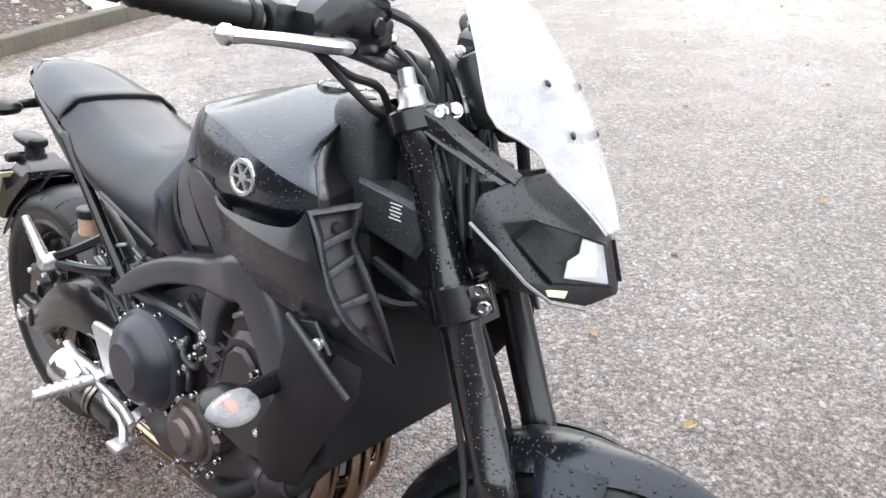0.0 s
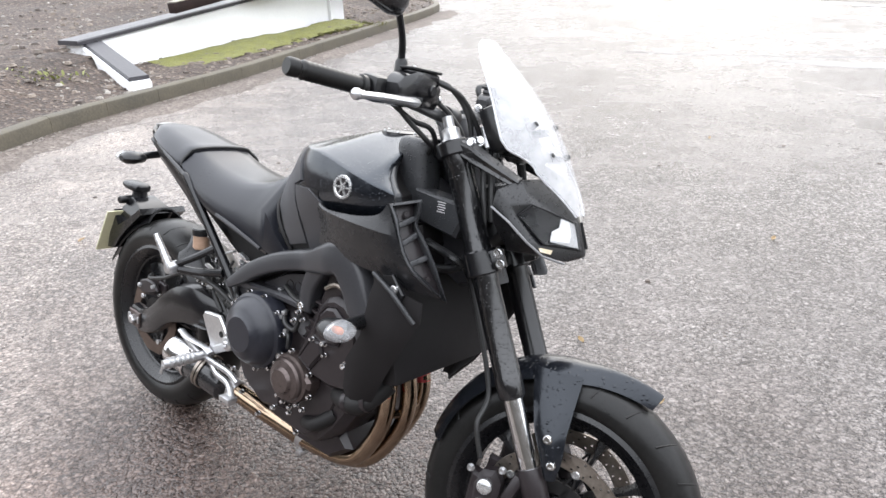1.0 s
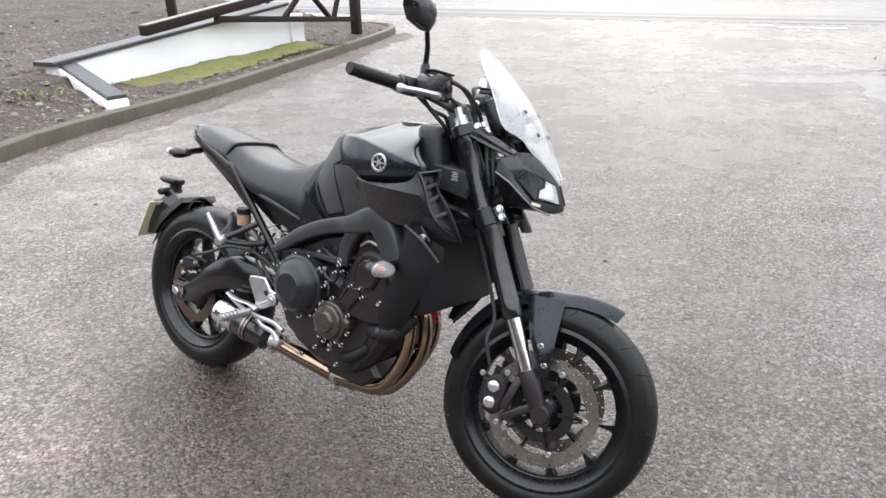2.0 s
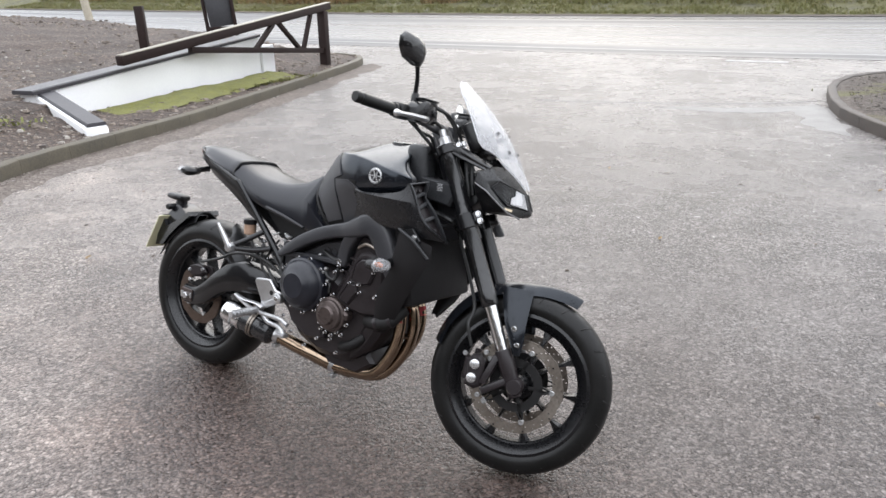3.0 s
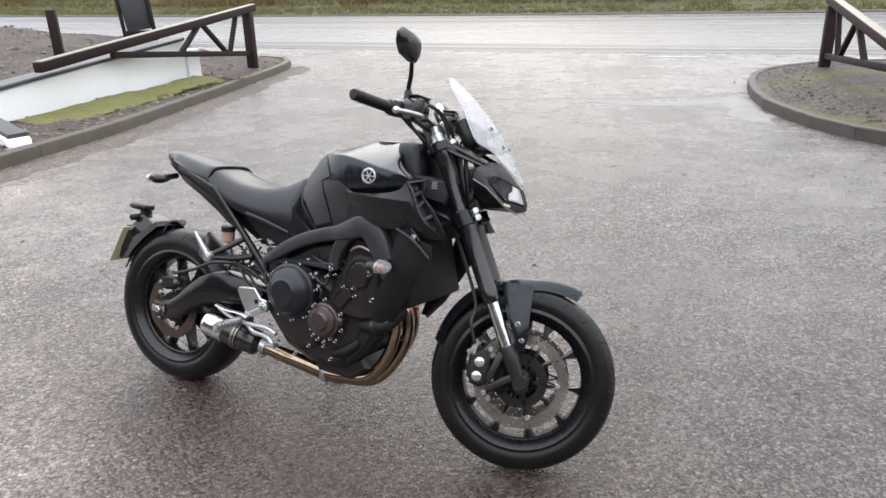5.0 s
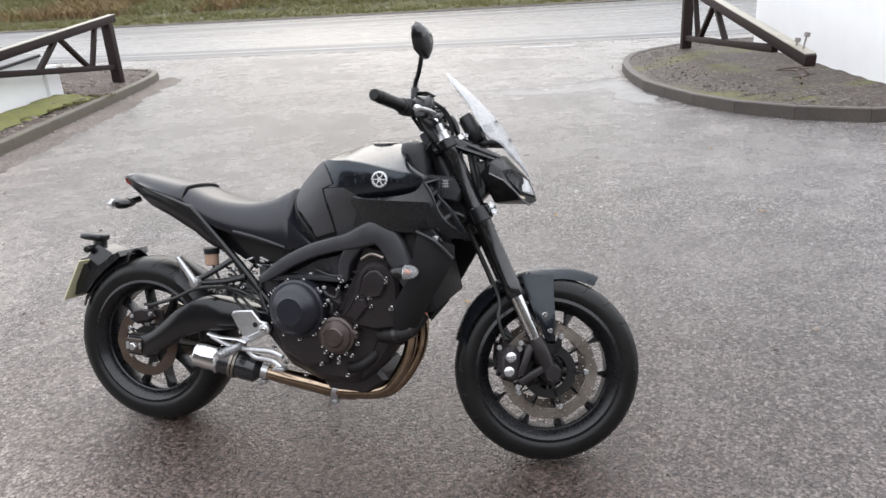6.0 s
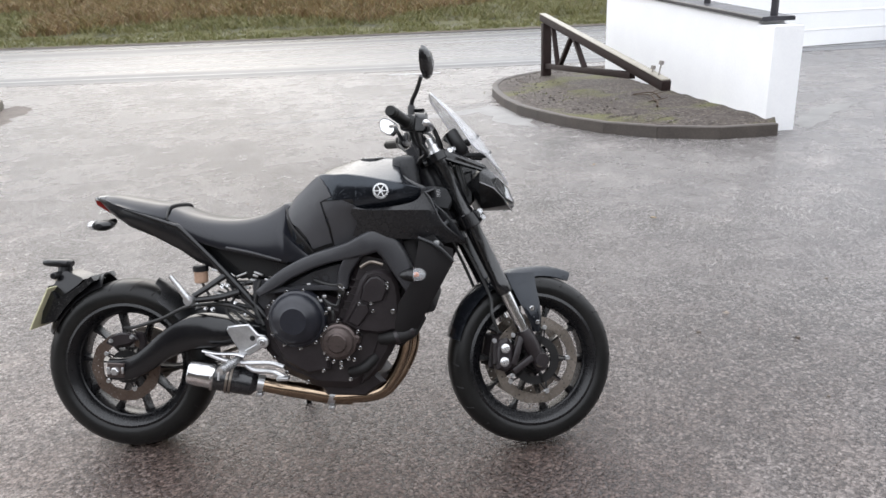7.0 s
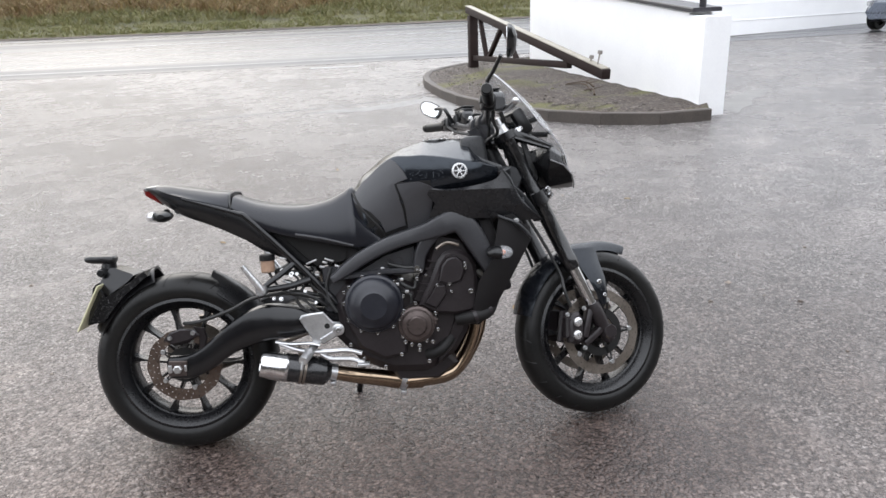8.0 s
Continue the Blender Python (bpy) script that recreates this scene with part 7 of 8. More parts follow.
# footrests, pedal and hangers
for s in (-1, 1):
    bm = bmesh.new()
    plate(bm, [(0.408, 0.440), (0.416, 0.452), (0.438, 0.456), (0.486, 0.459), (0.515, 0.425), (0.538, 0.420), (0.552, 0.400), (0.542, 0.380), (0.505, 0.374), (0.468, 0.352), (0.452, 0.338), (0.438, 0.342), (0.446, 0.372), (0.427, 0.405)], s * 0.165, s * 0.178, 0.004)
    plate(bm, [(0.470, 0.372), (0.530, 0.404), (0.546, 0.398), (0.538, 0.382), (0.480, 0.352)], s * 0.176, s * 0.186, 0.004)
    lathe(bm, [(0.0, 0.19), (0.014, 0.19), (0.0195, 0.187), (0.0195, 0.176)], (0.533, 0, 0.399), (0, s, 0), 20)
    hang = part("footrest_hanger", bm, ALLOY, bike, "silver alloy footrest hanger")
    for x, z, r in ((0.497, 0.412, 0.008), (0.448, 0.356, 0.004)):
        bm = bmesh.new()
        lathe(bm, [(0.0, 0.1785), (r * 0.9, 0.1785), (r, 0.1792), (r * 1.12, 0.1785), (r * 1.12, 0.17)], (x, 0, z), (0, s, 0), 16)
        part("cutout", bm, MATTBLACK, hang, "dark cut-out")
    bm = bmesh.new()
    bolt(bm, (0.533, s * 0.19, 0.399), (0, s, 0), 0.0095, 0.004)
    part("pivot_bolt", bm, CHROME, hang)
    bm = bmesh.new()
    tube(bm, [(0.448, s * 0.17, 0.345), (0.44, s * 0.205, 0.338), (0.425, s * 0.30, 0.332)], (0.014, 0.012), 12, smooth=False)
    for k in range(6):
        lathe(bm, [(0.0125, -0.003), (0.0155, -0.003), (0.0155, 0.003), (0.0125, 0.003)], (0.437 - 0.002 * k, s * (0.22 + 0.013 * k), 0.337 - 0.0008 * k), (-0.15, s, 0), 12)
    tube(bm, [(0.423, s * 0.298, 0.33), (0.42, s * 0.302, 0.305)], 0.004, 8, smooth=False)
    part("footrest", bm, ALLOY, hang, "ribbed silver footrest peg")
    bm = bmesh.new()
    tube(bm, [(0.33, s * 0.19, 0.375), (0.38, s * 0.195, 0.366), (0.44, s * 0.19, 0.362), (0.47, s * 0.19, 0.352)], 0.010, 10, flat=0.5)
    tube(bm, [(0.34, s * 0.19, 0.368), (0.40, s * 0.19, 0.342), (0.45, s * 0.188, 0.332), (0.50, s * 0.19, 0.33), (0.56, s * 0.195, 0.33), (0.605, s * 0.2, 0.318)], 0.008, 10)
    tube(bm, [(0.47, s * 0.185, 0.325), (0.50, s * 0.19, 0.306), (0.55, s * 0.195, 0.302), (0.58, s * 0.205, 0.299), (0.612, s * 0.222, 0.288)], 0.0085, 10)
    box(bm, (0.610, s * 0.230, 0.288), (0.04, 0.03, 0.012), None, 0.003)
    part("foot_pedal", bm, ALLOY, hang, "silver foot pedal and linkage")
    bm = bmesh.new()
    tube(bm, [(0.45, s * 0.145, 0.565), (0.38, s * 0.165, 0.55), (0.30, s * 0.20, 0.548)], (0.012, 0.010), 10)
    tube(bm, [(0.40, s * 0.14, 0.62), (0.35, s * 0.17, 0.585), (0.30, s * 0.20, 0.555)], (0.011, 0.009), 10)
    ph = part("pillion_hanger", bm, SATIN, bike, "black pillion footrest bracket")
    bm = bmesh.new()
    tube(bm, [(0.304, s * 0.212, 0.55), (0.25, s * 0.224, 0.634)], (0.0125, 0.0075), 12, smooth=False)
    lathe(bm, [(0.0, 0.222), (0.015, 0.222), (0.018, 0.216), (0.018, 0.19)], (0.302, 0, 0.55), (0, s, 0), 16)
    rest = part("pillion_footrest", bm, ALLOY, ph, "folded silver pillion footrest")
    for k in range(6):
        bm = bmesh.new()
        t = 0.12 + 0.14 * k
        lathe(bm, [(0.008, -0.003), (0.0134 - 0.005 * t, -0.002), (0.0134 - 0.005 * t, 0.002), (0.008, 0.003)], (0.304 - 0.054 * t, s * (0.212 + 0.012 * t), 0.55 + 0.084 * t), (-0.54, s * 0.12, 0.84), 12)
        part("footrest_rib", bm, ALLOY, rest)

# rear shock, reservoir, cables near the seat tube
bm = bmesh.new()
for k in range(9):
    lathe(bm, [(0.030, -0.004), (0.036, 0.0), (0.030, 0.004), (0.026, 0.0), (0.030, -0.004)], (0.47 + 0.014 * k, 0.0, 0.53 + 0.008 * k), (0.87, 0, 0.49), 20)
tube(bm, [(0.44, 0, 0.51), (0.62, 0, 0.61)], 0.02, 12, smooth=False)
part("rear_shock", bm, STEEL, bike, "rear shock absorber spring")
bm = bmesh.new()
lathe(bm, [(0.0, -0.022), (0.02, -0.022), (0.023, -0.018), (0.023, 0.02), (0.0, 0.02)], (0.314, -0.125, 0.618), (0, 0, 1), 20)
cup = part("brake_fluid_cup", bm, RESERVOIR, bike, "translucent brown brake fluid cup with black lid")
bm = bmesh.new()
lathe(bm, [(0.026, 0.018), (0.026, 0.034), (0.023, 0.037), (0.0, 0.037)], (0.314, -0.125, 0.618), (0, 0, 1), 20)
part("cup_lid", bm, PLASTIC, cup)
for pts, r in (([(0.314, -0.12, 0.596), (0.35, -0.13, 0.54), (0.42, -0.14, 0.50), (0.50, -0.15, 0.43)], 0.0045), ([(0.40, -0.12, 0.60), (0.43, -0.13, 0.55), (0.40, -0.14, 0.50), (0.44, -0.14, 0.45)], 0.005),
               ([(0.52, -0.13, 0.60), (0.50, -0.14, 0.52), (0.53, -0.15, 0.45)], 0.006), ([(0.36, -0.10, 0.56), (0.45, -0.12, 0.54), (0.55, -0.12, 0.56)], 0.006), ([(0.28, -0.1, 0.50), (0.38, -0.12, 0.525), (0.5, -0.12, 0.5)], 0.007), ([(0.36, -0.135, 0.60), (0.41, -0.14, 0.57), (0.40, -0.142, 0.52), (0.46, -0.145, 0.49)], 0.004), ([(0.47, -0.13, 0.60), (0.45, -0.14, 0.55), (0.49, -0.145, 0.51), (0.52, -0.15, 0.47)], 0.004)):
    bm = bmesh.new()
    tube(bm, pts, r, 8)
    part("hose", bm, CABLE, bike, "black hose")
for x, z in ((0.49, 0.60), (0.50, 0.615), (0.52, 0.59), (0.54, 0.60), (0.45, 0.545), (0.41, 0.56), (0.47, 0.575)):
    bm = bmesh.new()
    box(bm, (x, -0.118, z), (0.018, 0.012, 0.007), pose(0, 0, 0, 0, 20, 0), 0.002)
    part("linkage_clip", bm, ALLOY, bike, "small bright linkage pieces")

bolts("linkage_bolt", [((x, -0.135, z), (0, -1, 0.2), r, 0.008) for x, z, r in ((0.361, 0.60, 0.006), (0.39, 0.585, 0.0075), (0.408, 0.585, 0.005), (0.372, 0.535, 0.005), (0.35, 0.505, 0.006), (0.326, 0.508, 0.005), (0.462, 0.488, 0.006), (0.43, 0.525, 0.005), (0.30, 0.53, 0.006))], CHROME, bike, "bright linkage bolt")
for a, b_ in (((0.355, -0.13, 0.642), (0.378, -0.13, 0.636)), ((0.44, -0.132, 0.615), (0.475, -0.132, 0.628)), ((0.50, -0.132, 0.63), (0.53, -0.13, 0.618)), ((0.36, -0.138, 0.565), (0.40, -0.138, 0.553)), ((0.315, -0.138, 0.515), (0.345, -0.138, 0.522))):
    bm = bmesh.new()
    beam(bm, a, b_, 0.006, 0.012, (0, 1, 0), 0.002)
    part("linkage_arm", bm, ALLOY, bike, "short bright linkage arm")

# side stand on the far side
bm = bmesh.new()
tube(bm, [(0.60, 0.15, 0.27), (0.585, 0.20, 0.16), (0.562, 0.268, 0.042)], (0.014, 0.011), 12, smooth=False)
box(bm, (0.56, 0.27, 0.045), (0.036, 0.04, 0.008), pose(0, 0, 0, 13, 0, 0), 0.003)
part("side_stand", bm, SATIN, bike, "black steel side stand")
# chain run and sprocket on the far side
bm = bmesh.new()
tube(bm, [(0.02, 0.10, 0.42), (0.55, 0.10, 0.45)], 0.008, 8, smooth=False)
tube(bm, [(0.02, 0.10, 0.21), (0.55, 0.10, 0.38)], 0.008, 8, smooth=False)
lathe(bm, [(0.05, -0.004), (0.108, -0.004), (0.108, 0.004), (0.05, 0.004), (0.05, -0.004)], (RX, 0.10, RZ), (0, 1, 0), 40)
part("drive_chain", bm, STEEL, bike, "steel drive chain and sprocket")

# airbox and inner panels that close the space under the tank
bm = bmesh.new()
plate(bm, [(0.56, 0.56), (0.58, 0.68), (0.70, 0.70), (0.86, 0.80), (1.08, 0.83), (1.10, 0.74), (1.02, 0.66), (0.90, 0.68), (0.80, 0.62), (0.70, 0.57)], -0.122, 0.122, 0.012)
part("airbox", bm, RADBLACK, bike, "matt black airbox between the frame spars")
# airbox front, coil and label block beside the steering head
bm = bmesh.new()
tube(bm, [leg(0.49, 0, -0.032), leg(0.84, 0, -0.032)], 0.034, 20, smooth=False)
plate(bm, [(0.97, 0.93), (1.10, 0.86), (1.17, 0.82), (1.22, 0.72), (1.14, 0.70), (0.98, 0.78)], -0.045, 0.045, 0.01)
part("steering_head", bm, CASTFRAME, bike, "dark cast steering head")
for s in (-1, 1):
    bm = bmesh.new()
    plate(bm, [(1.05, 0.905), (1.165, 0.895), (1.185, 0.86), (1.165, 0.82), (1.07, 0.835)], s * 0.06, s * 0.115, 0.008)
    part("airbox_duct", bm, GREYPLASTIC, bike, "black airbox duct beside the steering head")
    bm = bmesh.new()
    loft(bm, [[(1.024 + 0.043 * k * math.copysign(abs(math.cos(a)) ** 0.6, math.cos(a)) + 0.10 * (0.94 - z), s * 0.074 + 0.036 * k * math.copysign(abs(math.sin(a)) ** 0.6, math.sin(a)), z) for a in (2 * math.pi * j / 20 for j in range(20))] for z, k in ((0.83, 0.95), (0.90, 1.0), (0.965, 1.0), (0.985, 0.98), (0.998, 0.88), (1.004, 0.70), (1.005, 0.5))])
    cover = part("ignition_cover", bm, GREYPLASTIC, bike, "dark grey moulded cover in front of the tank")
    bm = bmesh.new()
    lathe(bm, [(0.0, 0.0015), (0.008, 0.0015), (0.0115, 0.0022), (0.0125, 0.0)], (1.022, s * 0.076, 1.0045), (0, 0, 1), 18)
    part("cover_opening", bm, MATTBLACK, cover, "round black opening")
    bm = bmesh.new()
    tube(bm, [(1.10, s * 0.115, 0.80), (1.17, s * 0.12, 0.785), (1.19, s * 0.11, 0.77), (1.16, s * 0.115, 0.755), (1.11, s * 0.115, 0.75)], 0.009, 8)
    part("horn_bracket", bm, PLASTIC, bike, "black moulded bracket loop")
bm = bmesh.new()
for k in range(5):
    box(bm, (1.128, 0.1155, 0.888 - 0.005 * k), (0.016 if k % 2 else 0.021, 0.001, 0.0014))
for v in bm.verts:
    v.co.y *= -1
part("warning_sticker", bm, LABELWHITE, bike, "small sticker with plain white bars")

# handlebar and controls
half_bar = [(0.966, -0.42, 1.092), (0.990, -0.345, 1.086), (1.008, -0.29, 1.082), (1.028, -0.22, 1.076), (1.045, -0.15, 1.064), (1.056, -0.085, 1.052), (1.058, -0.04, 1.05)]
bar = half_bar + [(x, -y, z) for x, y, z in half_bar[::-1]]
bm = bmesh.new()
tube(bm, bar, 0.0125, 14)
hb = part("handlebar", bm, surface("grey_anodised_bar", (0.16, 0.16, 0.165), (0.26, 0.26, 0.265), 14, (0.25, 0.38), metal=0.8, relief=0.05), bike, "grey tapered handlebar", BARS)
bm = bmesh.new()
for y in (-0.045, 0.045):
    lathe(bm, [(0.0, 0.0), (0.021, 0.0), (0.021, 0.045), (0.017, 0.055), (0.0, 0.055)], (1.078, y, 1.002), (-0.42, 0, 0.9), 20)
    lathe(bm, [(0.013, -0.018), (0.023, -0.018), (0.024, -0.015), (0.024, 0.015), (0.023, 0.018), (0.013, 0.018)], (1.058, y, 1.05), (0, 1, 0), 20)
part("bar_clamp", bm, CASTFRAME, hb, "grey bar clamps", BARS)
for s in (-1, 1):
    g0, g2 = Vector((0.962, s * 0.43, 1.093)), Vector((1.010, s * 0.285, 1.0815))
    gx = (g2 - g0).normalized()
    bm = bmesh.new()
    L = (g2 - g0).length
    prof = [(0.0, -0.012), (0.014, -0.012), (0.0165, -0.008), (0.0165, 0.008), (0.013, 0.012)]
    prof += [(0.0178 if k % 2 else 0.0164, 0.016 + (L - 0.03) * k / 24) for k in range(25)] + [(0.021, L - 0.012), (0.021, L - 0.004), (0.0125, L)]
    lathe(bm, prof, g0, gx, 20)
    part("grip", bm, RUBBER, hb, "ribbed black rubber grip", BARS)
    bm = bmesh.new()
    box(bm, (1.016, s * 0.258, 1.083), (0.046, 0.052, 0.05), pose(0, 0, 0, 0, 8, s * 8), 0.011)
    box(bm, (0.994, s * 0.262, 1.09), (0.012, 0.03, 0.022), pose(0, 0, 0, 0, 8, s * 8), 0.003)
    part("switch_box", bm, PLASTIC, hb, "black switch housing", BARS)
    bm = bmesh.new()
    body = [(0.262, 1.052, 1.078, 0.018, 0.020), (0.25, 1.054, 1.084, 0.023, 0.029), (0.215, 1.056, 1.092, 0.025, 0.034), (0.15, 1.054, 1.093, 0.024, 0.032), (0.118, 1.052, 1.086, 0.020, 0.026), (0.108, 1.051, 1.082, 0.014, 0.019)]
    loft(bm, [[(x + a * cx, s * y, z + h * cz) for cx, cz in ((1, -0.45), (1, 0.6), (0.75, 0.95), (-0.7, 1), (-1, 0.7), (-1, -0.5), (-0.6, -0.95), (0.6, -1))] for y, x, z, a, h in body])
    box(bm, (1.074, s * 0.222, 1.070), (0.030, 0.036, 0.018), pose(0, 0, 0, 0, 0, s * 16), 0.004)
    lathe(bm, [(0.0, 0.004), (0.010, 0.004), (0.0125, 0.002), (0.0125, -0.004)], (1.079, s * 0.158, 1.094), (1, 0, 0.1), 18)
    mc = part("master_cylinder", bm, SATIN, hb, "black brake master cylinder", BARS)
    bm = bmesh.new()
    box(bm, (1.052, s * 0.175, 1.119), (0.044, 0.086, 0.018), pose(0, 0, 0, 0, 0, s * 8), 0.007)
    res_ = part("fluid_reservoir", bm, SATIN, mc, "black brake fluid reservoir", BARS)
    bm = bmesh.new()
    box(bm, (1.052, s * 0.175, 1.1305), (0.047, 0.090, 0.006), pose(0, 0, 0, 0, 0, s * 8), 0.0025)
    part("reservoir_lid", bm, PLASTIC, res_, "black reservoir lid", BARS)
    bolts("lid_screw", [((1.052 + dx, s * (0.175 + dy), 1.1335), (0, 0, 1), 0.0035, 0.0025) for dx, dy in ((-0.006, -0.026), (0.006, 0.026))], ALLOY, res_, "", BARS)
    bm = bmesh.new()
    lathe(bm, [(0.0, 0.018), (0.006, 0.018), (0.009, 0.014), (0.009, -0.006), (0.0, -0.006)], (1.051, s * 0.104, 1.080), (0.2, -s, 0.05), 14)
    part("banjo_bolt", bm, CHROME, mc, "bright banjo bolt", BARS)
    bm = bmesh.new()
    lv = smooth_path([(1.078, s * 0.215, 1.068), (1.086, s * 0.255, 1.067), (1.078, s * 0.32, 1.067), (1.064, s * 0.38, 1.065)], 5)
    rings = []
    for i, p in enumerate(lv):
        w = 0.0145 - 0.006 * i / len(lv) + (0.003 if i >= len(lv) - 2 else 0)
        rings.append([(p.x + w * math.cos(a), p.y, p.z + w * 0.7 * math.sin(a)) for a in (2 * math.pi * k / 10 for k in range(10))])
    loft(bm, rings)
    lathe(bm, [(0.0, -0.011), (0.006, -0.009), (0.0105, -0.003), (0.0105, 0.003), (0.006, 0.009), (0.0, 0.011)], lv[-1], (-0.2, s, 0), 14)
    part("lever", bm, ALLOY, hb, "silver hand lever", BARS)
    # mirror: the right one stands high, the left one is folded low
    bm = bmesh.new()
    if s < 0:
        tube(bm, [(1.03, -0.209, 1.11), (1.032, -0.212, 1.155), (1.046, -0.240, 1.184), (1.060, -0.282, 1.222)], (0.0075, 0.0065), 10)
    else:
        tube(bm, [(1.015, 0.205, 1.08), (0.99, 0.20, 1.125), (0.985, 0.23, 1.14), (0.97, 0.29, 1.148)], (0.0075, 0.0065), 10)
    lathe(bm, [(0.0, 0.0), (0.012, 0.0), (0.012, 0.03), (0.009, 0.036)], (1.03, s * 0.207, 1.11 if s < 0 else 1.075), (0, 0, 1), 12)
    mir = part("mirror", bm, PLASTIC, hb, "black rear-view mirror", BARS)
    shape = [(-0.062, -0.018), (-0.05, -0.045), (-0.02, -0.05), (0.035, -0.04), (0.062, -0.008), (0.068, 0.025), (0.052, 0.045), (0.01, 0.052), (-0.04, 0.04), (-0.06, 0.015)]
    shape = [(a * 0.86, q * (0.82 if s < 0 else 0.6)) for a, q in shape]
    mc_ = Vector((1.066, -0.340, 1.250)) if s < 0 else Vector((0.962, 0.335, 1.152))
    out_ = Vector((-1, 0.3, 0.06)).normalized() if s < 0 else Vector((-0.72, -0.66, 0.22)).normalized()
    rt = Vector((0, s, 0.12)).normalized()
    rt = (rt - out_ * rt.dot(out_)).normalized()
    uu = out_.cross(rt) * s
    if uu.z < 0:
        uu = -uu
    bm = bmesh.new()
    loft(bm, [[mc_ + rt * a * k + uu * b * k - out_ * h for a, b in shape] for h, k in ((0.026, 0.35), (0.021, 0.7), (0.011, 0.94), (0.0, 1.0), (-0.004, 0.97))])
    part("mirror_shell", bm, WETPLASTIC, mir, "black mirror shell", BARS)
    bm = bmesh.new()
    loft(bm, [[mc_ + rt * a * k + uu * b * k + out_ * h for a, b in shape] for h, k in ((0.0035, 0.84), (0.0055, 0.84))])
    part("mirror_glass", bm, MIRRORGLASS, mir, "mirror glass", BARS, 20)
for pts in ([(1.06, -0.135, 1.118), (1.088, -0.100, 1.106), (1.120, -0.070, 1.055), (1.135, -0.060, 0.98), (1.17, -0.06, 0.85)], [(1.052, -0.092, 1.078), (1.082, -0.074, 1.052), (1.112, -0.060, 1.005), (1.13, -0.06, 0.92)], [(1.02, -0.23, 1.07), (1.04, -0.16, 1.035), (1.06, -0.11, 1.02), (1.06, -0.07, 0.97)], [(1.04, -0.24, 1.07), (1.05, -0.19, 1.035), (1.075, -0.15, 1.0), (1.06, -0.1, 0.985), (1.035, -0.08, 0.96)],
            [(1.07, -0.125, 1.114), (1.106, -0.085, 1.092), (1.14, -0.045, 1.02), (1.16, 0.0, 0.9)],
            [(1.05, 0.17, 1.09), (1.10, 0.13, 1.10), (1.13, 0.09, 1.05), (1.13, 0.06, 0.97), (1.17, 0.06, 0.85)], [(1.0, 0.23, 1.07), (1.02, 0.16, 1.04), (1.045, 0.09, 1.02), (1.05, 0.05, 0.97)]):
    bm = bmesh.new()
    tube(bm, pts, 0.0055, 8)
    part("control_cable", bm, CABLE, hb, "black control cable", BARS)

# instrument and headlight unit
bm = bmesh.new()
box(bm, (1.186, 0, 1.042), (0.045, 0.185, 0.095), pose(0, 0, 0, 0, -30, 0), 0.014)
box(bm, (1.205, 0, 1.02), (0.04, 0.11, 0.08), pose(0, 0, 0, 0, -30, 0), 0.012)
dash = part("instrument", bm, PLASTIC, bike, "black instrument panel behind the screen", BARS)
bm = bmesh.new()
p = pose(0, 0, 0, 0, -30, 0) @ Vector((-0.0245, 0, 0))
box(bm, (1.188 + p.x - 0.002, 0, 1.042 + p.z), (0.003, 0.145, 0.07), pose(0, 0, 0, 0, -30, 0))
part("display", bm, WINDOWGLASS, dash, "dark display glass", BARS)
# the cowl: flat facets round two slanting lenses, right half then mirrored
COWL = {"A": (1.250, .160, .934), "B": (1.276, .112, .957), "C": (1.283, .166, .911), "D": (1.308, .130, .916), "E": (1.364, .013, .884), "F": (1.389, .010, .821), "G": (1.385, .017, .831), "H": (1.338, .113, .841),
        "I": (1.291, .151, .892), "J": (1.245, .164, .902), "K": (1.288, .172, .882), "L": (1.322, .154, .850), "M": (1.344, .116, .824), "N": (1.368, .055, .808), "B0": (1.290, 0, .962), "E0": (1.366, 0, .886), "F0": (1.391, 0, .821),
        "N0": (1.373, 0, .808), "R": (1.245, .145, .868), "S": (1.262, .095, .812), "S0": (1.270, 0, .808), "Q": (1.215, .10, .90), "Q0": (1.215, 0, .90)}
FACETS = ("ABDC", "B B0 E0 E D", "CDI", "ACKJ", "CIHLK", "DEGHI", "E E0 F0 F", "EFG", "HGNM", "GFN", "F F0 N0 N", "LHM", "JKR", "KLMSR", "M N N0 S0 S", "JRQA", "AQB", "B Q Q0 B0", "R S Q", "S S0 Q0 Q")
bm = bmesh.new()
for s in (-1, 1):
    at = {k: bm.verts.new((x, y * s, z)) for k, (x, y, z) in COWL.items()}
    for f in FACETS:
        names = f.split() if " " in f else list(f)
        bm.faces.new([at[k] for k in (names if s < 0 else names[::-1])])
bmesh.ops.remove_doubles(bm, verts=bm.verts, dist=0.0005)
bmesh.ops.recalc_face_normals(bm, faces=bm.faces)
bmesh.ops.bevel(bm, geom=[e for e in bm.edges if len(e.link_faces) == 2 and e.calc_face_angle(0) > 0.15], offset=0.0035, segments=2, affect="EDGES", profile=0.5)
lamp = part("headlight_cowl", bm, COWLBLACK, bike, "black angular twin headlight cowl beaded with rain", BARS, 40)
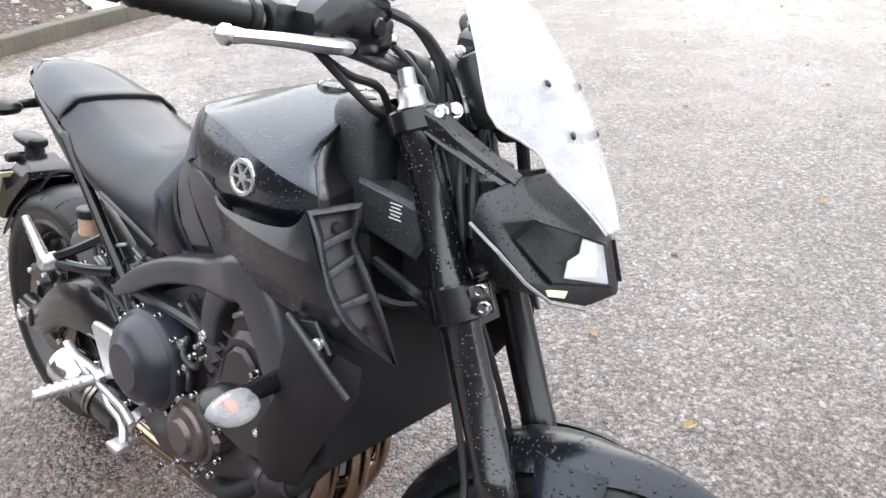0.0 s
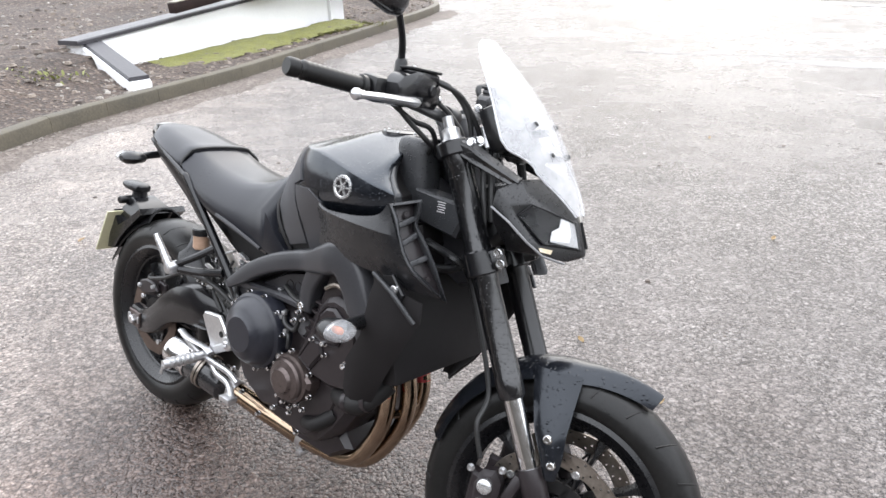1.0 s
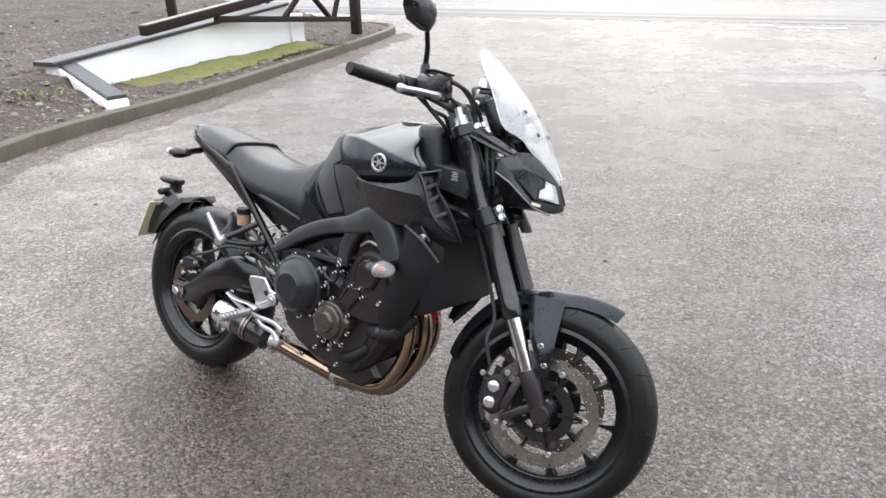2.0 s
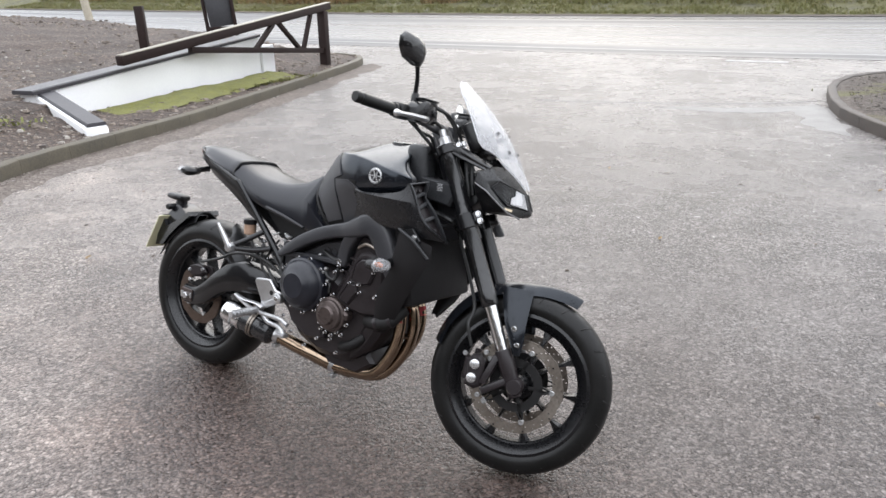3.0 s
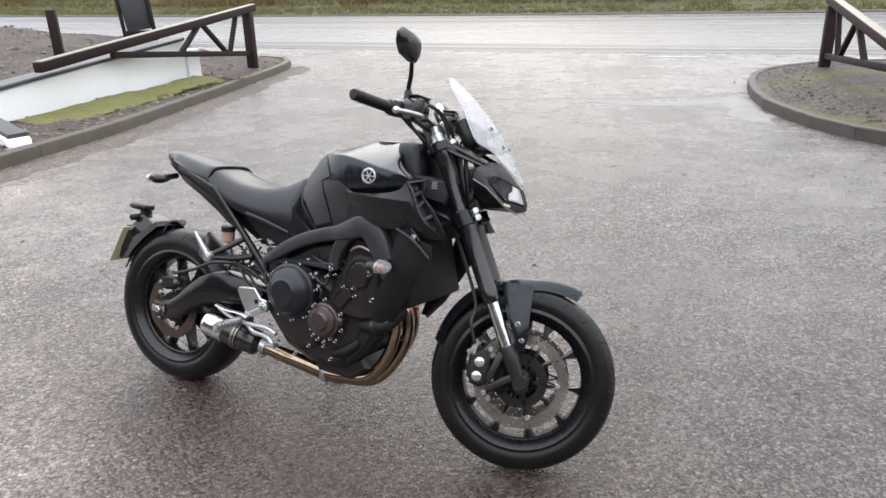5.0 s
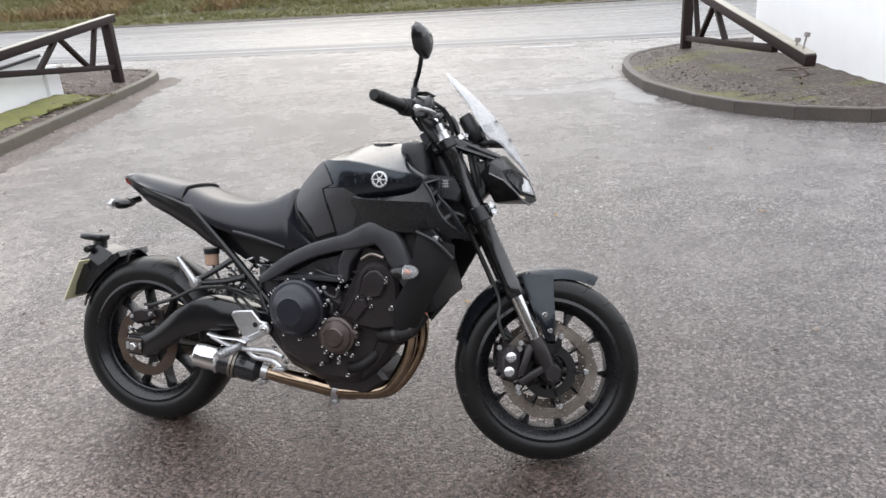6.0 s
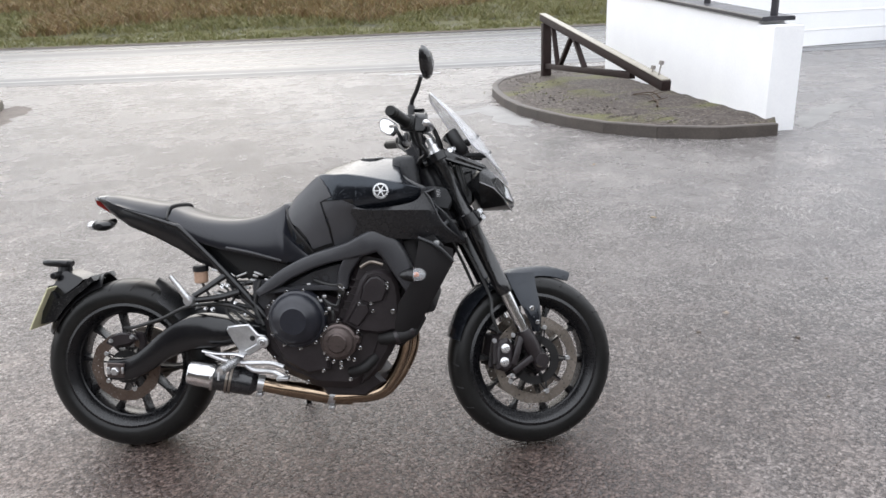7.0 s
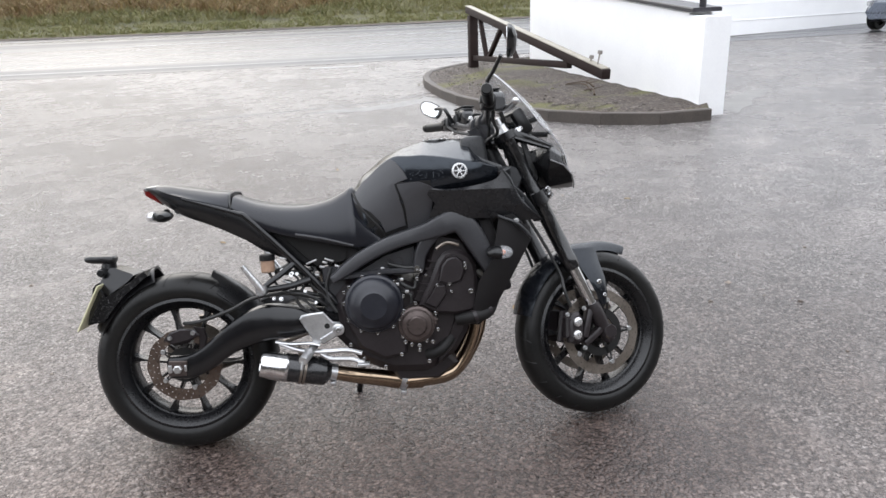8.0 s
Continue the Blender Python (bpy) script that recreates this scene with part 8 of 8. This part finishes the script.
for s in (-1, 1):
    V = {k: Vector((x, y * s, z)) for k, (x, y, z) in COWL.items()}
    nrm = (V["E"] - V["H"]).cross(V["D"] - V["G"]).normalized()
    if nrm.x < 0:
        nrm = -nrm
    pane = [V[k] for k in "DEGHI"]
    mid_ = sum(pane, Vector()) / 5

    def lens_ring(k, out):
        return [mid_ + (p - mid_) * k + nrm * out for p in pane]
    bm = bmesh.new()
    loft(bm, [lens_ring(0.985, 0.0), lens_ring(0.985, 0.004), lens_ring(0.94, 0.005), lens_ring(0.90, 0.0015)], caps=False)
    part("lens_bezel", bm, SATIN, lamp, "black lens surround", BARS, 25)
    bm = bmesh.new()
    loft(bm, [lens_ring(0.93, 0.0035), lens_ring(0.92, 0.0045)])
    part("headlight_lens", bm, LENS, lamp, "clear headlight lens", BARS, 25)

    def on_lens(u, v, out):
        lo, hi = V["H"].lerp(V["G"], u), V["D"].lerp(V["E"], u)
        return mid_ + (lo.lerp(hi, v) - mid_) * 0.93 + nrm * out
    # reflector patch, white so that the lens glare is in its colour
    bm = bmesh.new()
    loft(bm, [[on_lens(u, v, o) for u, v in ((0.22, 0.1), (0.98, 0.04), (0.98, 0.94), (0.66, 0.97), (0.56, 0.62), (0.34, 0.42))] for o in (0.0012, 0.0026)])
    part("headlight_reflector", bm, REFLECTOR, lamp, "headlight reflector with its glare put in as white colour", BARS, 25)
    bm = bmesh.new()
    a, b_, c_, d_ = V["H"].lerp(V["M"], 0.3), V["H"].lerp(V["M"], 0.62), V["G"].lerp(V["N"], 0.62), V["G"].lerp(V["N"], 0.3)
    out = Vector((0.55, s * 0.6, -0.55)).normalized() * 0.003
    loft(bm, [[a.lerp(d_, -0.1), b_.lerp(c_, -0.08), b_.lerp(c_, 0.32), a.lerp(d_, 0.32)], [a.lerp(d_, -0.08) + out, b_.lerp(c_, -0.06) + out, b_.lerp(c_, 0.30) + out, a.lerp(d_, 0.30) + out]])
    part("position_light", bm, surface("warm_position_light", (0.55, 0.45, 0.3), (0.7, 0.6, 0.45), 30, (0.2, 0.3), relief=0.0), lamp, "pale position light strip", BARS, 25)
    bm = bmesh.new()
    loft(bm, [[(x, s * (y + 0.007), z + h * 0.6), (x, s * (y + 0.009), z + h * 0.2), (x, s * (y + 0.006), z - h * 0.3), (x, s * (y + 0.008), z - h * 0.7), (x, s * (y - 0.006), z - h), (x, s * (y - 0.006), z + h)] for x, y, z, h in ((1.136, 0.117, 0.998, 0.020), (1.17, 0.119, 0.986, 0.021), (1.23, 0.119, 0.963, 0.016), (1.276, 0.117, 0.946, 0.012))])
    part("headlight_bracket", bm, WETPLASTIC, lamp, "slim black headlight arm, wet", BARS)
    # trim line whose pale grey paints the highlight of the wet edge
    bm = bmesh.new()
    tube(bm, [V[k] + Vector((0.002, s * 0.003, -0.002)) for k in "JKLMN"], 0.0024, 6, smooth=False)
    part("cowl_trim", bm, surface("trim_wet_highlight", (0.16, 0.16, 0.165), (0.24, 0.24, 0.245), 20, (0.25, 0.4), relief=0.0), lamp, "thin cowl trim, pale grey for the highlight on its wet edge", BARS)
    for k, pts in enumerate(([(1.175, s * 0.085, 0.985), (1.19, s * 0.095, 0.92), (1.205, s * 0.095, 0.86), (1.20, s * 0.085, 0.79)], [(1.19, s * 0.075, 0.975), (1.205, s * 0.085, 0.91), (1.215, s * 0.085, 0.86)])):
        bm = bmesh.new()
        tube(bm, pts, (0.006, 0.0075)[k], 8)
        part("wiring_loom", bm, CABLE, lamp, "black wiring loom", BARS)
bm = bmesh.new()
plate(bm, [(1.18, 0.93), (1.235, 0.945), (1.24, 0.84), (1.20, 0.80)], -0.08, 0.08, 0.01)
part("headlight_back", bm, PLASTIC, lamp, "", BARS)
# screen: curved clear sheet, its edges swept back
line = smooth_path([(1.366, 0, 0.897), (1.320, 0, 0.985), (1.274, 0, 1.057), (1.197, 0, 1.140), (1.108, 0, 1.216)], 9)
WIDTHS = [(0.897, 0.022), (0.93, 0.052), (0.965, 0.084), (0.988, 0.098), (0.998, 0.097), (1.004, 0.106), (1.014, 0.114), (1.03, 0.134), (1.05, 0.138), (1.08, 0.130), (1.11, 0.118), (1.14, 0.106), (1.18, 0.084), (1.205, 0.060), (1.2165, 0.036)]
rows = []
for p in line:
    k = max(i for i in range(len(WIDTHS) - 1) if p.z >= WIDTHS[i][0] - 1e-6)
    f = (p.z - WIDTHS[k][0]) / (WIDTHS[k + 1][0] - WIDTHS[k][0])
    w = WIDTHS[k][1] + (WIDTHS[k + 1][1] - WIDTHS[k][1]) * min(f, 1)
    rows.append([(p.x - 2.6 * (w * v) ** 2, w * v, p.z - 1.3 * (w * v) ** 2) for v in (-1, -0.85, -0.65, -0.4, -0.2, 0, 0.2, 0.4, 0.65, 0.85, 1)])
bm = bmesh.new()
sheet(bm, rows, 0.004)
screen = part("windscreen", bm, SCREEN, bike, "clear curved flyscreen speckled with rain", BARS, 60)
# whitish rim tube: the wet edge's gleam is put into its colour
bm = bmesh.new()
tube(bm, [r[0] for r in rows] + [r[-1] for r in rows[::-1]], 0.0022, 6, smooth=False)
part("screen_edge", bm, surface("screen_edge_gleam", (0.55, 0.56, 0.58), (0.7, 0.7, 0.72), 20, (0.1, 0.2), relief=0.0), screen, "whitish rim painting the gleam of the wet screen edge", BARS, 60)
for k, s in ((12, -1), (12, 1), (19, -1), (19, 1)):
    bm = bmesh.new()
    q = Vector(rows[k][3 if s < 0 else 7])
    lathe(bm, [(0.0, 0.006), (0.0045, 0.005), (0.007, 0.002), (0.007, -0.010), (0.0, -0.010)], q, (0.78, 0, 0.62), 14)
    part("screen_bolt", bm, PLASTIC, screen, "black screen fixing", BARS)
bm = bmesh.new()
for s in (-1, 1):
    beam(bm, (1.20, s * 0.05, 1.0), Vector(rows[12][3 if s < 0 else 7]) - Vector((0.012, 0, 0.01)), 0.014, 0.018, (0, 0, 1), 0.003)
    beam(bm, (1.18, s * 0.05, 1.03), Vector(rows[19][3 if s < 0 else 7]) - Vector((0.012, 0, 0.01)), 0.014, 0.018, (0, 0, 1), 0.003)
part("screen_bracket", bm, PLASTIC, screen, "black screen bracket", BARS)
